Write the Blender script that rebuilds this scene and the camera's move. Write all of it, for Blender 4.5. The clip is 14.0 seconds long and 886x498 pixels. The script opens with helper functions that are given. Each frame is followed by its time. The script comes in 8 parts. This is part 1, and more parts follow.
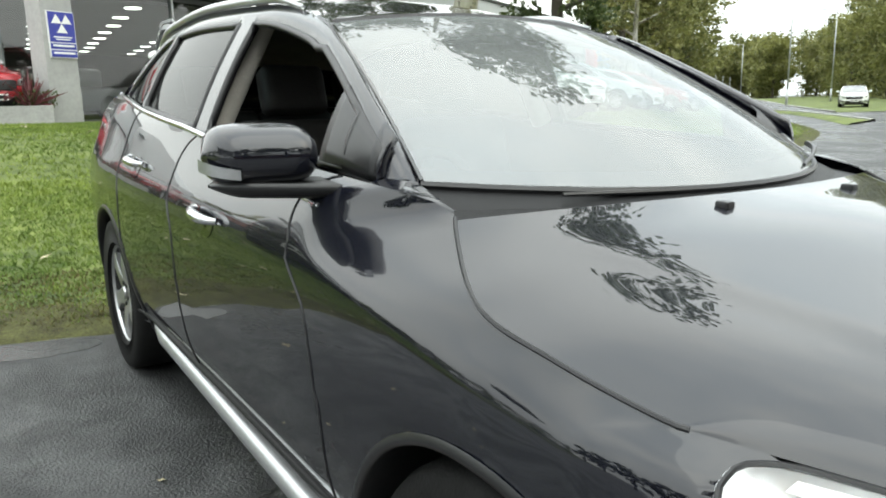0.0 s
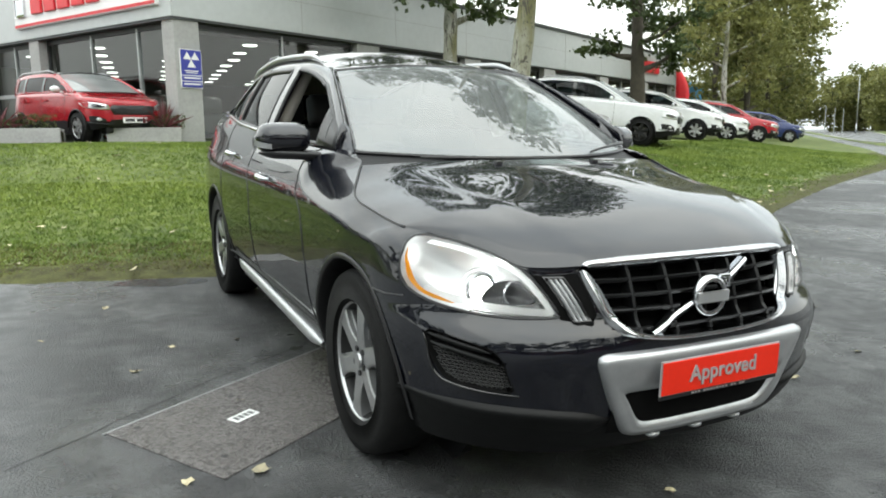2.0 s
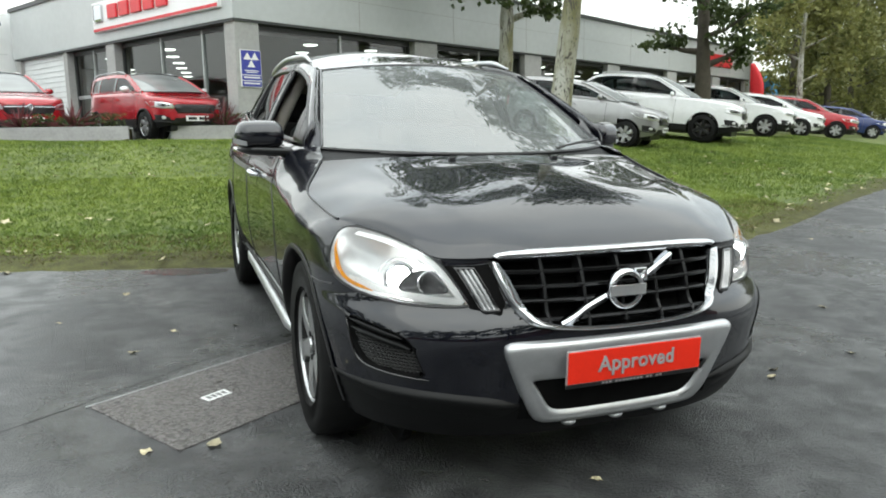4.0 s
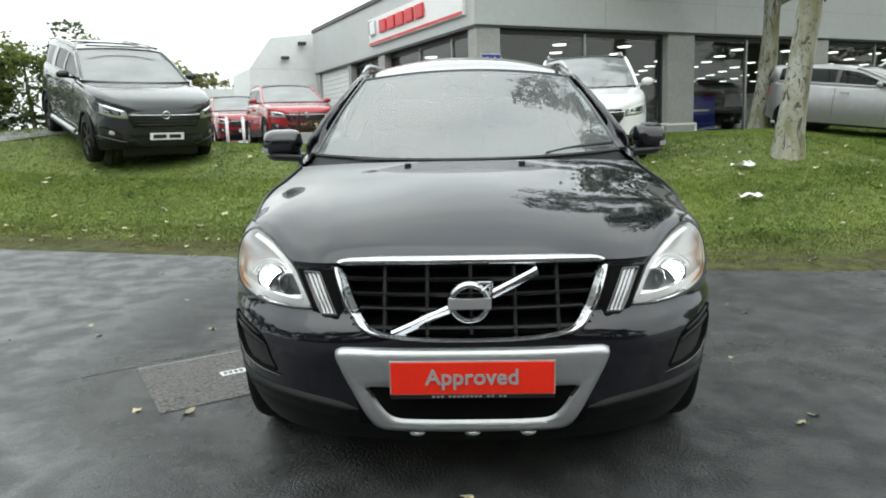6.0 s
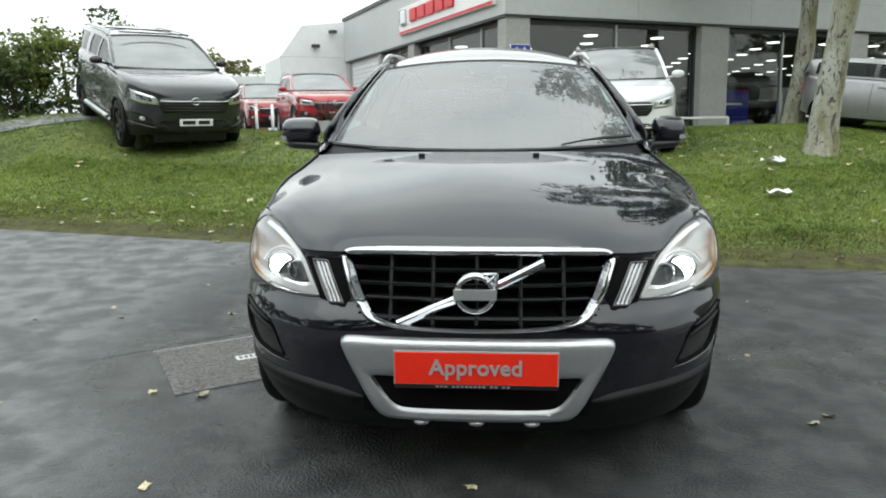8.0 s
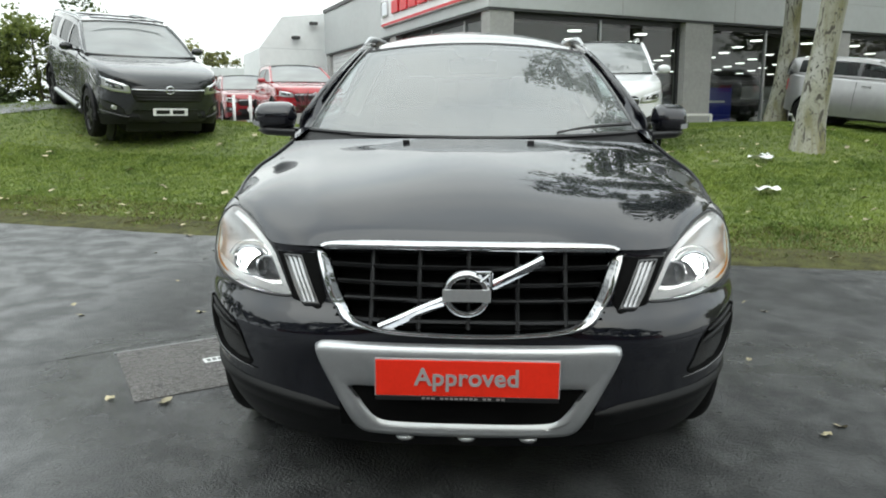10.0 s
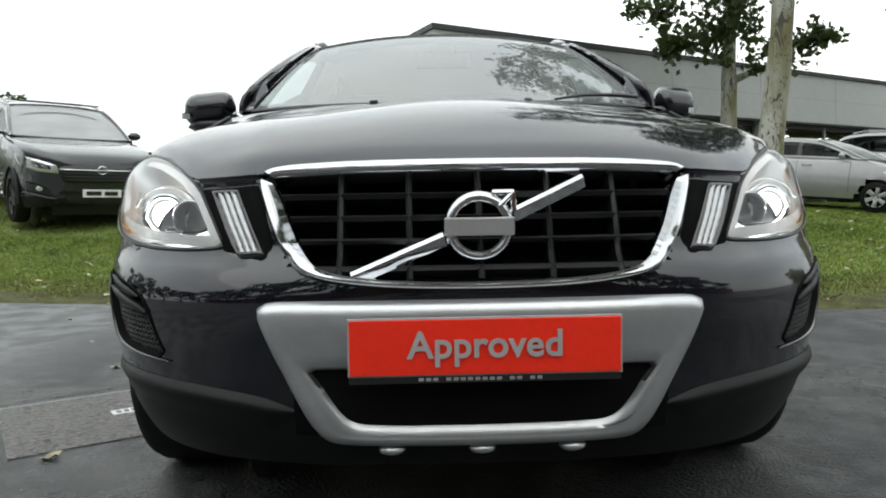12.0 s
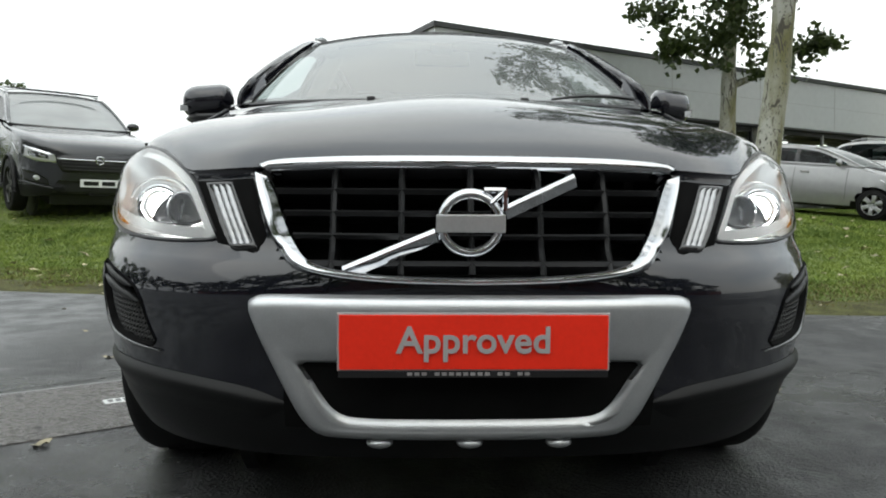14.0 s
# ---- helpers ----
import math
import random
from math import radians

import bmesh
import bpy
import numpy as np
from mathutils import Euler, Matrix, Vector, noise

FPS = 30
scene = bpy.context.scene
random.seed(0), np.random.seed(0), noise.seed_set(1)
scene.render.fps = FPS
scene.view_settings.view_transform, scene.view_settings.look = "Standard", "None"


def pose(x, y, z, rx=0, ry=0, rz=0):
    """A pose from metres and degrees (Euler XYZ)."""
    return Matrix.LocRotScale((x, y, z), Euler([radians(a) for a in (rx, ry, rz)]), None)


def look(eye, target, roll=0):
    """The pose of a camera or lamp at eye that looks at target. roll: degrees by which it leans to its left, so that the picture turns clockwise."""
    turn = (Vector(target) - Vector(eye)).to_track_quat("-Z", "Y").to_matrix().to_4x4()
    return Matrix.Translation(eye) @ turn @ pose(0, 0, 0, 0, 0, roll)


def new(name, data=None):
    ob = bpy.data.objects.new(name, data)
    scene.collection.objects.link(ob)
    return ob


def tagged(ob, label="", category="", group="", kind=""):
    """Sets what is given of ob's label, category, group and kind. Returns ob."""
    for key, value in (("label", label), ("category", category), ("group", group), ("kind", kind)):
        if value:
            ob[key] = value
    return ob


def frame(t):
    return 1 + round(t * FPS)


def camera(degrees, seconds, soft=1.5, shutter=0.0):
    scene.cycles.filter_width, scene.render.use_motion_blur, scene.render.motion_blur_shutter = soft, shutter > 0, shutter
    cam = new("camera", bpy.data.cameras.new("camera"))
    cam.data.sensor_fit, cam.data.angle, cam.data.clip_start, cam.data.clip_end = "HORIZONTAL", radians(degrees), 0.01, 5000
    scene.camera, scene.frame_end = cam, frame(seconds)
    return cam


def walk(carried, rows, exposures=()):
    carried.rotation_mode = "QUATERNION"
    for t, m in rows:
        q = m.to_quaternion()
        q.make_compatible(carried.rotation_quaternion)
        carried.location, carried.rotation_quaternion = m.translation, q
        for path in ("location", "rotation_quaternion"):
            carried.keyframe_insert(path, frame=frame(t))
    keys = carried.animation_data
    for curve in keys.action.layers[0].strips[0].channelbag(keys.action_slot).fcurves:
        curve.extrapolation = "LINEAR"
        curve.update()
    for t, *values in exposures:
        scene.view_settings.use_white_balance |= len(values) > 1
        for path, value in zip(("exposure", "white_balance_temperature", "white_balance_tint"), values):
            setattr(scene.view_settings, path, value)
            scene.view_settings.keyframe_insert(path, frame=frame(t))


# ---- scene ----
cam = camera(62.5, 14.0, 1.9)
# the paved apron falls towards the viewer: SLOPE lays the car's own level frame onto it
SLOPE = Matrix(((0.99989, 0.00027, 0.01469, 0), (0.00027, 0.99932, -0.03677, 0), (-0.01469, 0.03677, 0.99922, 0), (0, 0, 0, 1)))
PATH = [
    (0, (-1.57, 0.128, 1.342), (-0.449, 1.725, 0.901), 0.6),
    (0.5, (-1.688, -0.564, 1.338), (-0.629, 1.068, 0.878), 1.8),
    (1, (-1.706, -1.092, 1.325), (-0.76, 0.606, 0.853), 1.4),
    (1.5, (-1.821, -1.478, 1.292), (-0.901, 0.254, 0.901), 0.4),
    (2, (-1.836, -1.598, 1.311), (-0.941, 0.152, 0.943), 1.0),
    (2.5, (-1.845, -1.62, 1.314), (-0.966, 0.141, 0.958), 1.0),
    (2.7, (-1.848, -1.627, 1.311), (-0.964, 0.132, 0.958), 0.8),
    (4.8, (-0.801, -2.076, 1.332), (-0.413, -0.152, 0.95), -1.9),
    (5, (-0.611, -2.094, 1.325), (-0.335, -0.148, 0.952), -2.8),
    (5.5, (-0.254, -2.176, 1.34), (-0.195, -0.211, 0.97), -1.1),
    (6, (-0.018, -2.193, 1.353), (-0.077, -0.231, 0.972), -1.2),
    (6.5, (0.046, -2.197, 1.352), (-0.096, -0.243, 0.95), -1.4),
    (7, (0.049, -2.195, 1.353), (-0.088, -0.241, 0.953), -0.8),
    (7.5, (0.05, -2.195, 1.354), (-0.086, -0.241, 0.951), -0.5),
    (9.8, (0.052, -2.066, 1.327), (-0.066, -0.113, 0.912), 0.1),
    (10, (0.011, -1.945, 1.299), (-0.07, 0.01, 0.882), 0.3),
    (10.5, (-0.111, -1.513, 1.173), (-0.053, 0.44, 0.745), 0.0),
    (11, (-0.126, -1.367, 0.875), (-0.045, 0.613, 0.609), -0.7),
    (11.5, (-0.123, -1.375, 0.789), (-0.064, 0.62, 0.662), -1.2),
    (12, (-0.122, -1.374, 0.785), (-0.058, 0.621, 0.659), -0.9),
    (12.5, (-0.111, -1.378, 0.781), (-0.038, 0.616, 0.651), -0.3),
    (13, (-0.108, -1.38, 0.78), (-0.041, 0.615, 0.647), 0.0),
    (13.5, (-0.113, -1.383, 0.78), (-0.044, 0.612, 0.646), 0.3),
    (14, (-0.111, -1.388, 0.782), (-0.039, 0.607, 0.651), 0.4),
]
walk(cam, [(t, SLOPE @ look(eye, target, roll)) for t, eye, target, roll in PATH],
     [(0.0, 0.62, 6450, 3), (0.5, 0.22, 6450, 3), (1.0, 0.12, 6450, 3), (1.5, 0.32, 6450, 3), (2.5, 0.42, 6450, 3), (5.0, 0.22, 6350, 3), (6.5, 0.05, 6350, 3), (10.2, 0.06, 6350, 3), (11.0, 0.26, 6400, 5), (12.0, -0.12, 6400, 5), (14.0, -0.12, 6400, 5)])

# ---- light: bright overcast sky, a weak broad sun behind the cloud ----
world = bpy.data.worlds.new("overcast_sky")
scene.world = world
world.use_nodes = True
wn, wl = world.node_tree.nodes, world.node_tree.links
wn.clear()
w_out, w_bg, w_sky = wn.new("ShaderNodeOutputWorld"), wn.new("ShaderNodeBackground"), wn.new("ShaderNodeTexSky")
w_sky.sky_type, w_sky.sun_disc = "NISHITA", False
w_sky.sun_elevation, w_sky.sun_rotation = radians(38), radians(150)
w_sky.dust_density, w_sky.air_density = 4.0, 1.5
w_co, w_noise, w_ramp, w_mix, w_gain = (wn.new("ShaderNodeTexCoord"), wn.new("ShaderNodeTexNoise"), wn.new("ShaderNodeValToRGB"),
                                        wn.new("ShaderNodeMixRGB"), wn.new("ShaderNodeMixRGB"))
w_map = wn.new("ShaderNodeMapping")
w_map.inputs["Scale"].default_value = (1.0, 1.0, 2.6)
w_noise.inputs["Scale"].default_value, w_noise.inputs["Detail"].default_value = 1.7, 5.0
w_ramp.color_ramp.elements[0].position, w_ramp.color_ramp.elements[0].color = 0.34, (0.80, 0.84, 0.88, 1)
w_ramp.color_ramp.elements[1].position, w_ramp.color_ramp.elements[1].color = 0.60, (1.06, 1.06, 1.05, 1)
w_gain.blend_type, w_gain.inputs[0].default_value = "MULTIPLY", 1.0
w_gain.inputs[2].default_value = (0.08, 0.08, 0.08, 1)
w_mix.inputs[0].default_value = 0.9
wl.new(w_co.outputs["Generated"], w_map.inputs["Vector"])
wl.new(w_map.outputs["Vector"], w_noise.inputs["Vector"])
wl.new(w_noise.outputs["Fac"], w_ramp.inputs["Fac"])
wl.new(w_sky.outputs["Color"], w_gain.inputs[1])
wl.new(w_gain.outputs["Color"], w_mix.inputs[1])
wl.new(w_ramp.outputs["Color"], w_mix.inputs[2])
# an overcast sky is brightest overhead
w_sep, w_up, w_lum = wn.new("ShaderNodeSeparateXYZ"), wn.new("ShaderNodeMapRange"), wn.new("ShaderNodeVectorMath")
w_up.inputs["From Min"].default_value, w_up.inputs["From Max"].default_value = 0.0, 1.0
w_up.inputs["To Min"].default_value, w_up.inputs["To Max"].default_value = 1.25, 2.5
w_lum.operation = "SCALE"
wl.new(w_co.outputs["Generated"], w_sep.inputs[0])
wl.new(w_sep.outputs["Z"], w_up.inputs["Value"])
wl.new(w_mix.outputs["Color"], w_lum.inputs[0])
wl.new(w_up.outputs["Result"], w_lum.inputs["Scale"])
wl.new(w_lum.outputs[0], w_bg.inputs["Color"])
wl.new(w_bg.outputs["Background"], w_out.inputs["Surface"])
w_bg.inputs["Strength"].default_value = 1.0
sun = new("sun", bpy.data.lights.new("sun", "SUN"))
sun.data.energy, sun.data.angle, sun.data.color = 0.8, radians(75), (1.0, 0.97, 0.92)
sun.matrix_world = look((0, 0, 30), (8, 22, 0))

# ---- materials ----
def surface(name, base, rough=0.5, metal=0.0, var=0.12, scale=6.0, bump=0.0, bscale=80.0, coat=0.0, rvar=0.0, tint=None, spec=0.5, each=0.0):
    """A principled material: base colour varied at two scales, with fine relief."""
    m = bpy.data.materials.new(name)
    m.use_nodes = True
    n, l = m.node_tree.nodes, m.node_tree.links
    b = n["Principled BSDF"]
    b.inputs["Roughness"].default_value, b.inputs["Metallic"].default_value = rough, metal
    b.inputs["Coat Weight"].default_value, b.inputs["Coat Roughness"].default_value = coat, 0.02
    b.inputs["Specular IOR Level"].default_value = spec
    b.inputs["Base Color"].default_value = (*base, 1)
    co = n.new("ShaderNodeTexCoord")
    if var > 0:
        big, small, add, ramp = n.new("ShaderNodeTexNoise"), n.new("ShaderNodeTexNoise"), n.new("ShaderNodeMath"), n.new("ShaderNodeMix")
        big.inputs["Scale"].default_value, big.inputs["Detail"].default_value = scale, 4
        small.inputs["Scale"].default_value, small.inputs["Detail"].default_value = scale * 9, 5
        l.new(co.outputs["Object"], big.inputs["Vector"])
        l.new(co.outputs["Object"], small.inputs["Vector"])
        add.operation = "ADD"
        l.new(big.outputs["Fac"], add.inputs[0])
        l.new(small.outputs["Fac"], add.inputs[1])
        half = n.new("ShaderNodeMath")
        half.operation, half.inputs[1].default_value = "MULTIPLY", 0.5
        l.new(add.outputs[0], half.inputs[0])
        mr = n.new("ShaderNodeMapRange")
        mr.inputs["From Min"].default_value, mr.inputs["From Max"].default_value = 0.36, 0.64
        l.new(half.outputs[0], mr.inputs["Value"])
        ramp.data_type = "RGBA"
        dark = [c * (1 - var) for c in base]
        lite = [min(1, c * (1 + var)) for c in (tint or base)]
        ramp.inputs["A"].default_value, ramp.inputs["B"].default_value = (*dark, 1), (*lite, 1)
        l.new(mr.outputs["Result"], ramp.inputs["Factor"])
        out = ramp.outputs["Result"]
        if each > 0:
            info, hsv, sc = n.new("ShaderNodeObjectInfo"), n.new("ShaderNodeHueSaturation"), n.new("ShaderNodeMapRange")
            sc.inputs["To Min"].default_value, sc.inputs["To Max"].default_value = 1 - each, 1 + each
            l.new(info.outputs["Random"], sc.inputs["Value"])
            l.new(sc.outputs["Result"], hsv.inputs["Value"])
            l.new(out, hsv.inputs["Color"])
            out = hsv.outputs["Color"]
        l.new(out, b.inputs["Base Color"])
        if rvar > 0:
            rr = n.new("ShaderNodeMapRange")
            rr.inputs["To Min"].default_value, rr.inputs["To Max"].default_value = max(0.02, rough - rvar), min(1, rough + rvar)
            l.new(mr.outputs["Result"], rr.inputs["Value"])
            l.new(rr.outputs["Result"], b.inputs["Roughness"])
    if bump > 0:
        bn, bp = n.new("ShaderNodeTexNoise"), n.new("ShaderNodeBump")
        bn.inputs["Scale"].default_value, bn.inputs["Detail"].default_value = bscale, 6
        l.new(co.outputs["Object"], bn.inputs["Vector"])
        bp.inputs["Strength"].default_value, bp.inputs["Distance"].default_value = min(1, bump), 0.01
        l.new(bn.outputs["Fac"], bp.inputs["Height"])
        l.new(bp.outputs["Normal"], b.inputs["Normal"])
    return m


def glass(name, tint=(0.8, 0.9, 0.88), rough=0.01, clear=0.8, ior=1.5, film=0.0):
    """Thin tinted glass: a clear pane under a Fresnel gloss."""
    m = bpy.data.materials.new(name)
    m.use_nodes = True
    n, l = m.node_tree.nodes, m.node_tree.links
    n.clear()
    o, mix, tr, gl, fr = (n.new("ShaderNodeOutputMaterial"), n.new("ShaderNodeMixShader"), n.new("ShaderNodeBsdfTransparent"),
                          n.new("ShaderNodeBsdfGlossy"), n.new("ShaderNodeFresnel"))
    fr.inputs["IOR"].default_value = ior
    tr.inputs["Color"].default_value = (*[c * clear for c in tint], 1)
    gl.inputs["Roughness"].default_value = rough
    l.new(fr.outputs[0], mix.inputs[0])
    l.new(tr.outputs[0], mix.inputs[1])
    l.new(gl.outputs[0], mix.inputs[2])
    out = mix.outputs[0]
    if film > 0:
        # pale veil: a film of rain and dust plus sky sheen put into colour
        df, fm, nz, mr = n.new("ShaderNodeBsdfDiffuse"), n.new("ShaderNodeMixShader"), n.new("ShaderNodeTexNoise"), n.new("ShaderNodeMapRange")
        df.inputs["Color"].default_value = (0.78, 0.82, 0.82, 1)
        nz.inputs["Scale"].default_value, nz.inputs["Detail"].default_value = 2.5, 5
        mr.inputs["To Min"].default_value, mr.inputs["To Max"].default_value = film * 0.6, film * 1.4
        l.new(nz.outputs["Fac"], mr.inputs["Value"])
        l.new(mr.outputs["Result"], fm.inputs[0])
        l.new(out, fm.inputs[1])
        l.new(df.outputs[0], fm.inputs[2])
        out = fm.outputs[0]
    l.new(out, o.inputs["Surface"])
    return m


def glow(name, colour, strength):
    m = bpy.data.materials.new(name)
    m.use_nodes = True
    b = m.node_tree.nodes["Principled BSDF"]
    b.inputs["Base Color"].default_value = (*colour, 1)
    b.inputs["Emission Color"].default_value, b.inputs["Emission Strength"].default_value = (*colour, 1), strength
    return m


def foliage(name, base, var, scale, tint):
    """Leaves that let some of the light through."""
    m = surface(name, base, 0.5, 0, var, scale, tint=tint)
    n, l = m.node_tree.nodes, m.node_tree.links
    b, o = n["Principled BSDF"], n["Material Output"]
    tl, mx = n.new("ShaderNodeBsdfTranslucent"), n.new("ShaderNodeMixShader")
    mx.inputs[0].default_value = 0.42
    l.new(b.inputs["Base Color"].links[0].from_socket, tl.inputs["Color"])
    l.new(b.outputs[0], mx.inputs[1])
    l.new(tl.outputs[0], mx.inputs[2])
    l.new(mx.outputs[0], o.inputs["Surface"])
    return m


PAINT = surface("graphite_paint", (0.0036, 0.0041, 0.0078), 0.30, 0.0, 0.10, 40, coat=1.0, spec=0.08)
PAINT.node_tree.nodes["Principled BSDF"].inputs["Coat IOR"].default_value = 1.62
GRAIN = surface("grained_plastic", (0.035, 0.035, 0.035), 0.45, 0, 0.15, 20, 0.1, 500)
GRILLE_BLACK = surface("grille_black", (0.008, 0.008, 0.0085), 0.38, 0, 0.15, 20, spec=0.35)
# near-black: shade inside openings put into colour; also the day lamp's black panel
VOID = surface("shade_and_panel_black", (0.004, 0.004, 0.004), 0.9, 0, 0.2, 20, spec=0.1)
BARREL = surface("dark_rim_barrel", (0.014, 0.014, 0.014), 0.55, 0, 0.2, 14, spec=0.3)
PLASTIC = surface("black_plastic", (0.009, 0.009, 0.0095), 0.5, 0, 0.15, 20, 0.15, 500, spec=0.25)
BUMPER = surface("grained_bumper", (0.0060, 0.0062, 0.0064), 0.42, 0, 0.15, 25, 0.06, 600, spec=0.2)
SATIN = surface("satin_black", (0.012, 0.012, 0.013), 0.35, 0, 0.15, 20)
GLOSS = surface("gloss_black", (0.008, 0.008, 0.009), 0.08, 0, 0.1, 20, coat=0.6)
CHROME = surface("chrome", (0.60, 0.61, 0.63), 0.07, 1.0, 0.03, 10)
SILVER = surface("silver_trim", (0.50, 0.51, 0.52), 0.34, 0.75, 0.06, 30)
ALLOY = surface("alloy", (0.46, 0.465, 0.47), 0.34, 0.85, 0.08, 14)
RUBBER = surface("tyre_rubber", (0.009, 0.009, 0.009), 0.7, 0, 0.3, 25, 0.3, 160, spec=0.18)
DISC = surface("brake_steel", (0.16, 0.15, 0.14), 0.45, 0.8, 0.2, 30)
SCREEN = glass("windscreen_glass", (0.60, 0.74, 0.72), 0.01, 0.52, 2.5, 0.12)
# film here is pale colour standing in for sky reflected on parked screens
PARKED_GLASS = glass("parked_car_glass", (0.50, 0.60, 0.58), 0.01, 0.5, 2.4, 0.20)
SIDE_GLASS = glass("side_glass", (0.30, 0.38, 0.38), 0.01, 0.5, 1.36)
LENS = glass("lamp_lens", (0.97, 0.98, 0.98), 0.01, 1.0, 1.45)
BEZEL = surface("lamp_bezel", (0.10, 0.10, 0.105), 0.30, 0.6, 0.1, 20)
BOWL = surface("lamp_bowl", (0.54, 0.545, 0.55), 0.34, 0.65, 0.08, 20)
AMBER = surface("amber_plastic", (0.80, 0.31, 0.012), 0.25, 0, 0.1, 40, coat=0.5)
MIRROR = surface("reflector", (0.80, 0.81, 0.82), 0.28, 0.9, 0.05, 20)
CLEAR_BAR = surface("clear_bar", (0.36, 0.365, 0.375), 0.26, 0.6, 0.1, 60)
LAMP = glow("lamp_bulb", (1.0, 0.99, 0.96), 18.0)
RED = surface("red_plate", (0.74, 0.026, 0.010), 0.45, 0, 0.05, 12, spec=0.25)
LEATHER = surface("black_leather", (0.030, 0.029, 0.028), 0.5, 0, 0.2, 20, 0.2, 120)
CREAM = surface("pale_trim", (0.55, 0.52, 0.46), 0.6, 0, 0.08, 15)
LETTER = surface("grey_letters", (0.38, 0.36, 0.36), 0.45, 0.2, 0.05, 20)
WHITE_PAINT = surface("white_car_paint", (0.75, 0.76, 0.77), 0.25, 0, 0.05, 8, coat=0.8)
RED_PAINT = surface("red_car_paint", (0.34, 0.012, 0.020), 0.25, 0.2, 0.08, 8, coat=0.9)
CRIMSON = surface("crimson_car_paint", (0.25, 0.012, 0.018), 0.25, 0.3, 0.08, 8, coat=0.9)
GREY_PAINT = surface("grey_car_paint", (0.026, 0.028, 0.030), 0.25, 0.4, 0.08, 8, coat=0.9, spec=0.4)
SILVER_PAINT = surface("silver_car_paint", (0.36, 0.36, 0.36), 0.3, 0.7, 0.06, 8, coat=0.8)
BLUE_PAINT = surface("blue_car_paint", (0.015, 0.03, 0.12), 0.25, 0.3, 0.08, 8, coat=0.9)
FASCIA = surface("grey_cladding", (0.47, 0.49, 0.49), 0.45, 0.15, 0.05, 0.6)
CLAD_WHITE = surface("pale_cladding", (0.74, 0.76, 0.76), 0.5, 0.1, 0.05, 0.5)
PILLAR = surface("grey_render", (0.36, 0.36, 0.35), 0.8, 0, 0.10, 1.5, 0.2, 60)
DARK_TRIM = surface("dark_frame", (0.045, 0.047, 0.048), 0.45, 0.2, 0.1, 4)
SHOP_GLASS = glass("shop_glass", (0.80, 0.86, 0.84), 0.005, 0.9, 1.75)
INSIDE = surface("showroom_wall", (0.16, 0.16, 0.15), 0.8, 0, 0.2, 0.8)
TILE = surface("showroom_floor", (0.35, 0.34, 0.32), 0.3, 0, 0.1, 1)
PANEL_LIGHT = glow("light_panel", (1.0, 0.98, 0.94), 3.0)
BRICK = surface("red_brick", (0.22, 0.09, 0.07), 0.85, 0, 0.25, 3, 0.3, 60)
ROOF_WHITE = surface("pale_roof", (0.6, 0.62, 0.63), 0.6, 0, 0.08, 0.6)
SIGN_BLUE = surface("sign_blue", (0.025, 0.035, 0.30), 0.4, 0, 0.06, 6)
SIGN_WHITE = surface("sign_white", (0.80, 0.80, 0.80), 0.4, 0, 0.04, 4)
SIGN_RED = surface("sign_red", (0.60, 0.02, 0.03), 0.4, 0, 0.06, 6)
SIGN_BLUE2 = surface("flag_blue", (0.10, 0.32, 0.55), 0.6, 0, 0.1, 3)
STONE = surface("planter_wall", (0.34, 0.34, 0.33), 0.8, 0, 0.15, 2.5, 0.3, 50)
BROWN_BARK = surface("brown_bark", (0.06, 0.052, 0.038), 0.9, 0, 0.3, 4, 0.7, 25)
LEAF = foliage("tree_leaves", (0.092, 0.135, 0.028), 0.45, 1.2, (0.150, 0.180, 0.040))
LEAF_DARK = foliage("plane_leaves", (0.034, 0.058, 0.016), 0.45, 1.5, (0.055, 0.078, 0.019))
LEAF_FAR = foliage("wood_leaves", (0.130, 0.155, 0.045), 0.45, 0.35, (0.205, 0.205, 0.066))
CORDY = surface("red_spikes", (0.12, 0.03, 0.035), 0.55, 0, 0.4, 4)
FALLEN = surface("fallen_leaf", (0.42, 0.37, 0.24), 0.7, 0, 0.35, 9, each=0.5)
PAPER = surface("white_litter", (0.75, 0.76, 0.75), 0.6, 0, 0.05, 8)
STEEL = surface("galvanised_steel", (0.42, 0.43, 0.43), 0.45, 0.7, 0.1, 5)
LAMPHEAD = surface("lamp_head", (0.50, 0.51, 0.51), 0.5, 0.3, 0.08, 6)


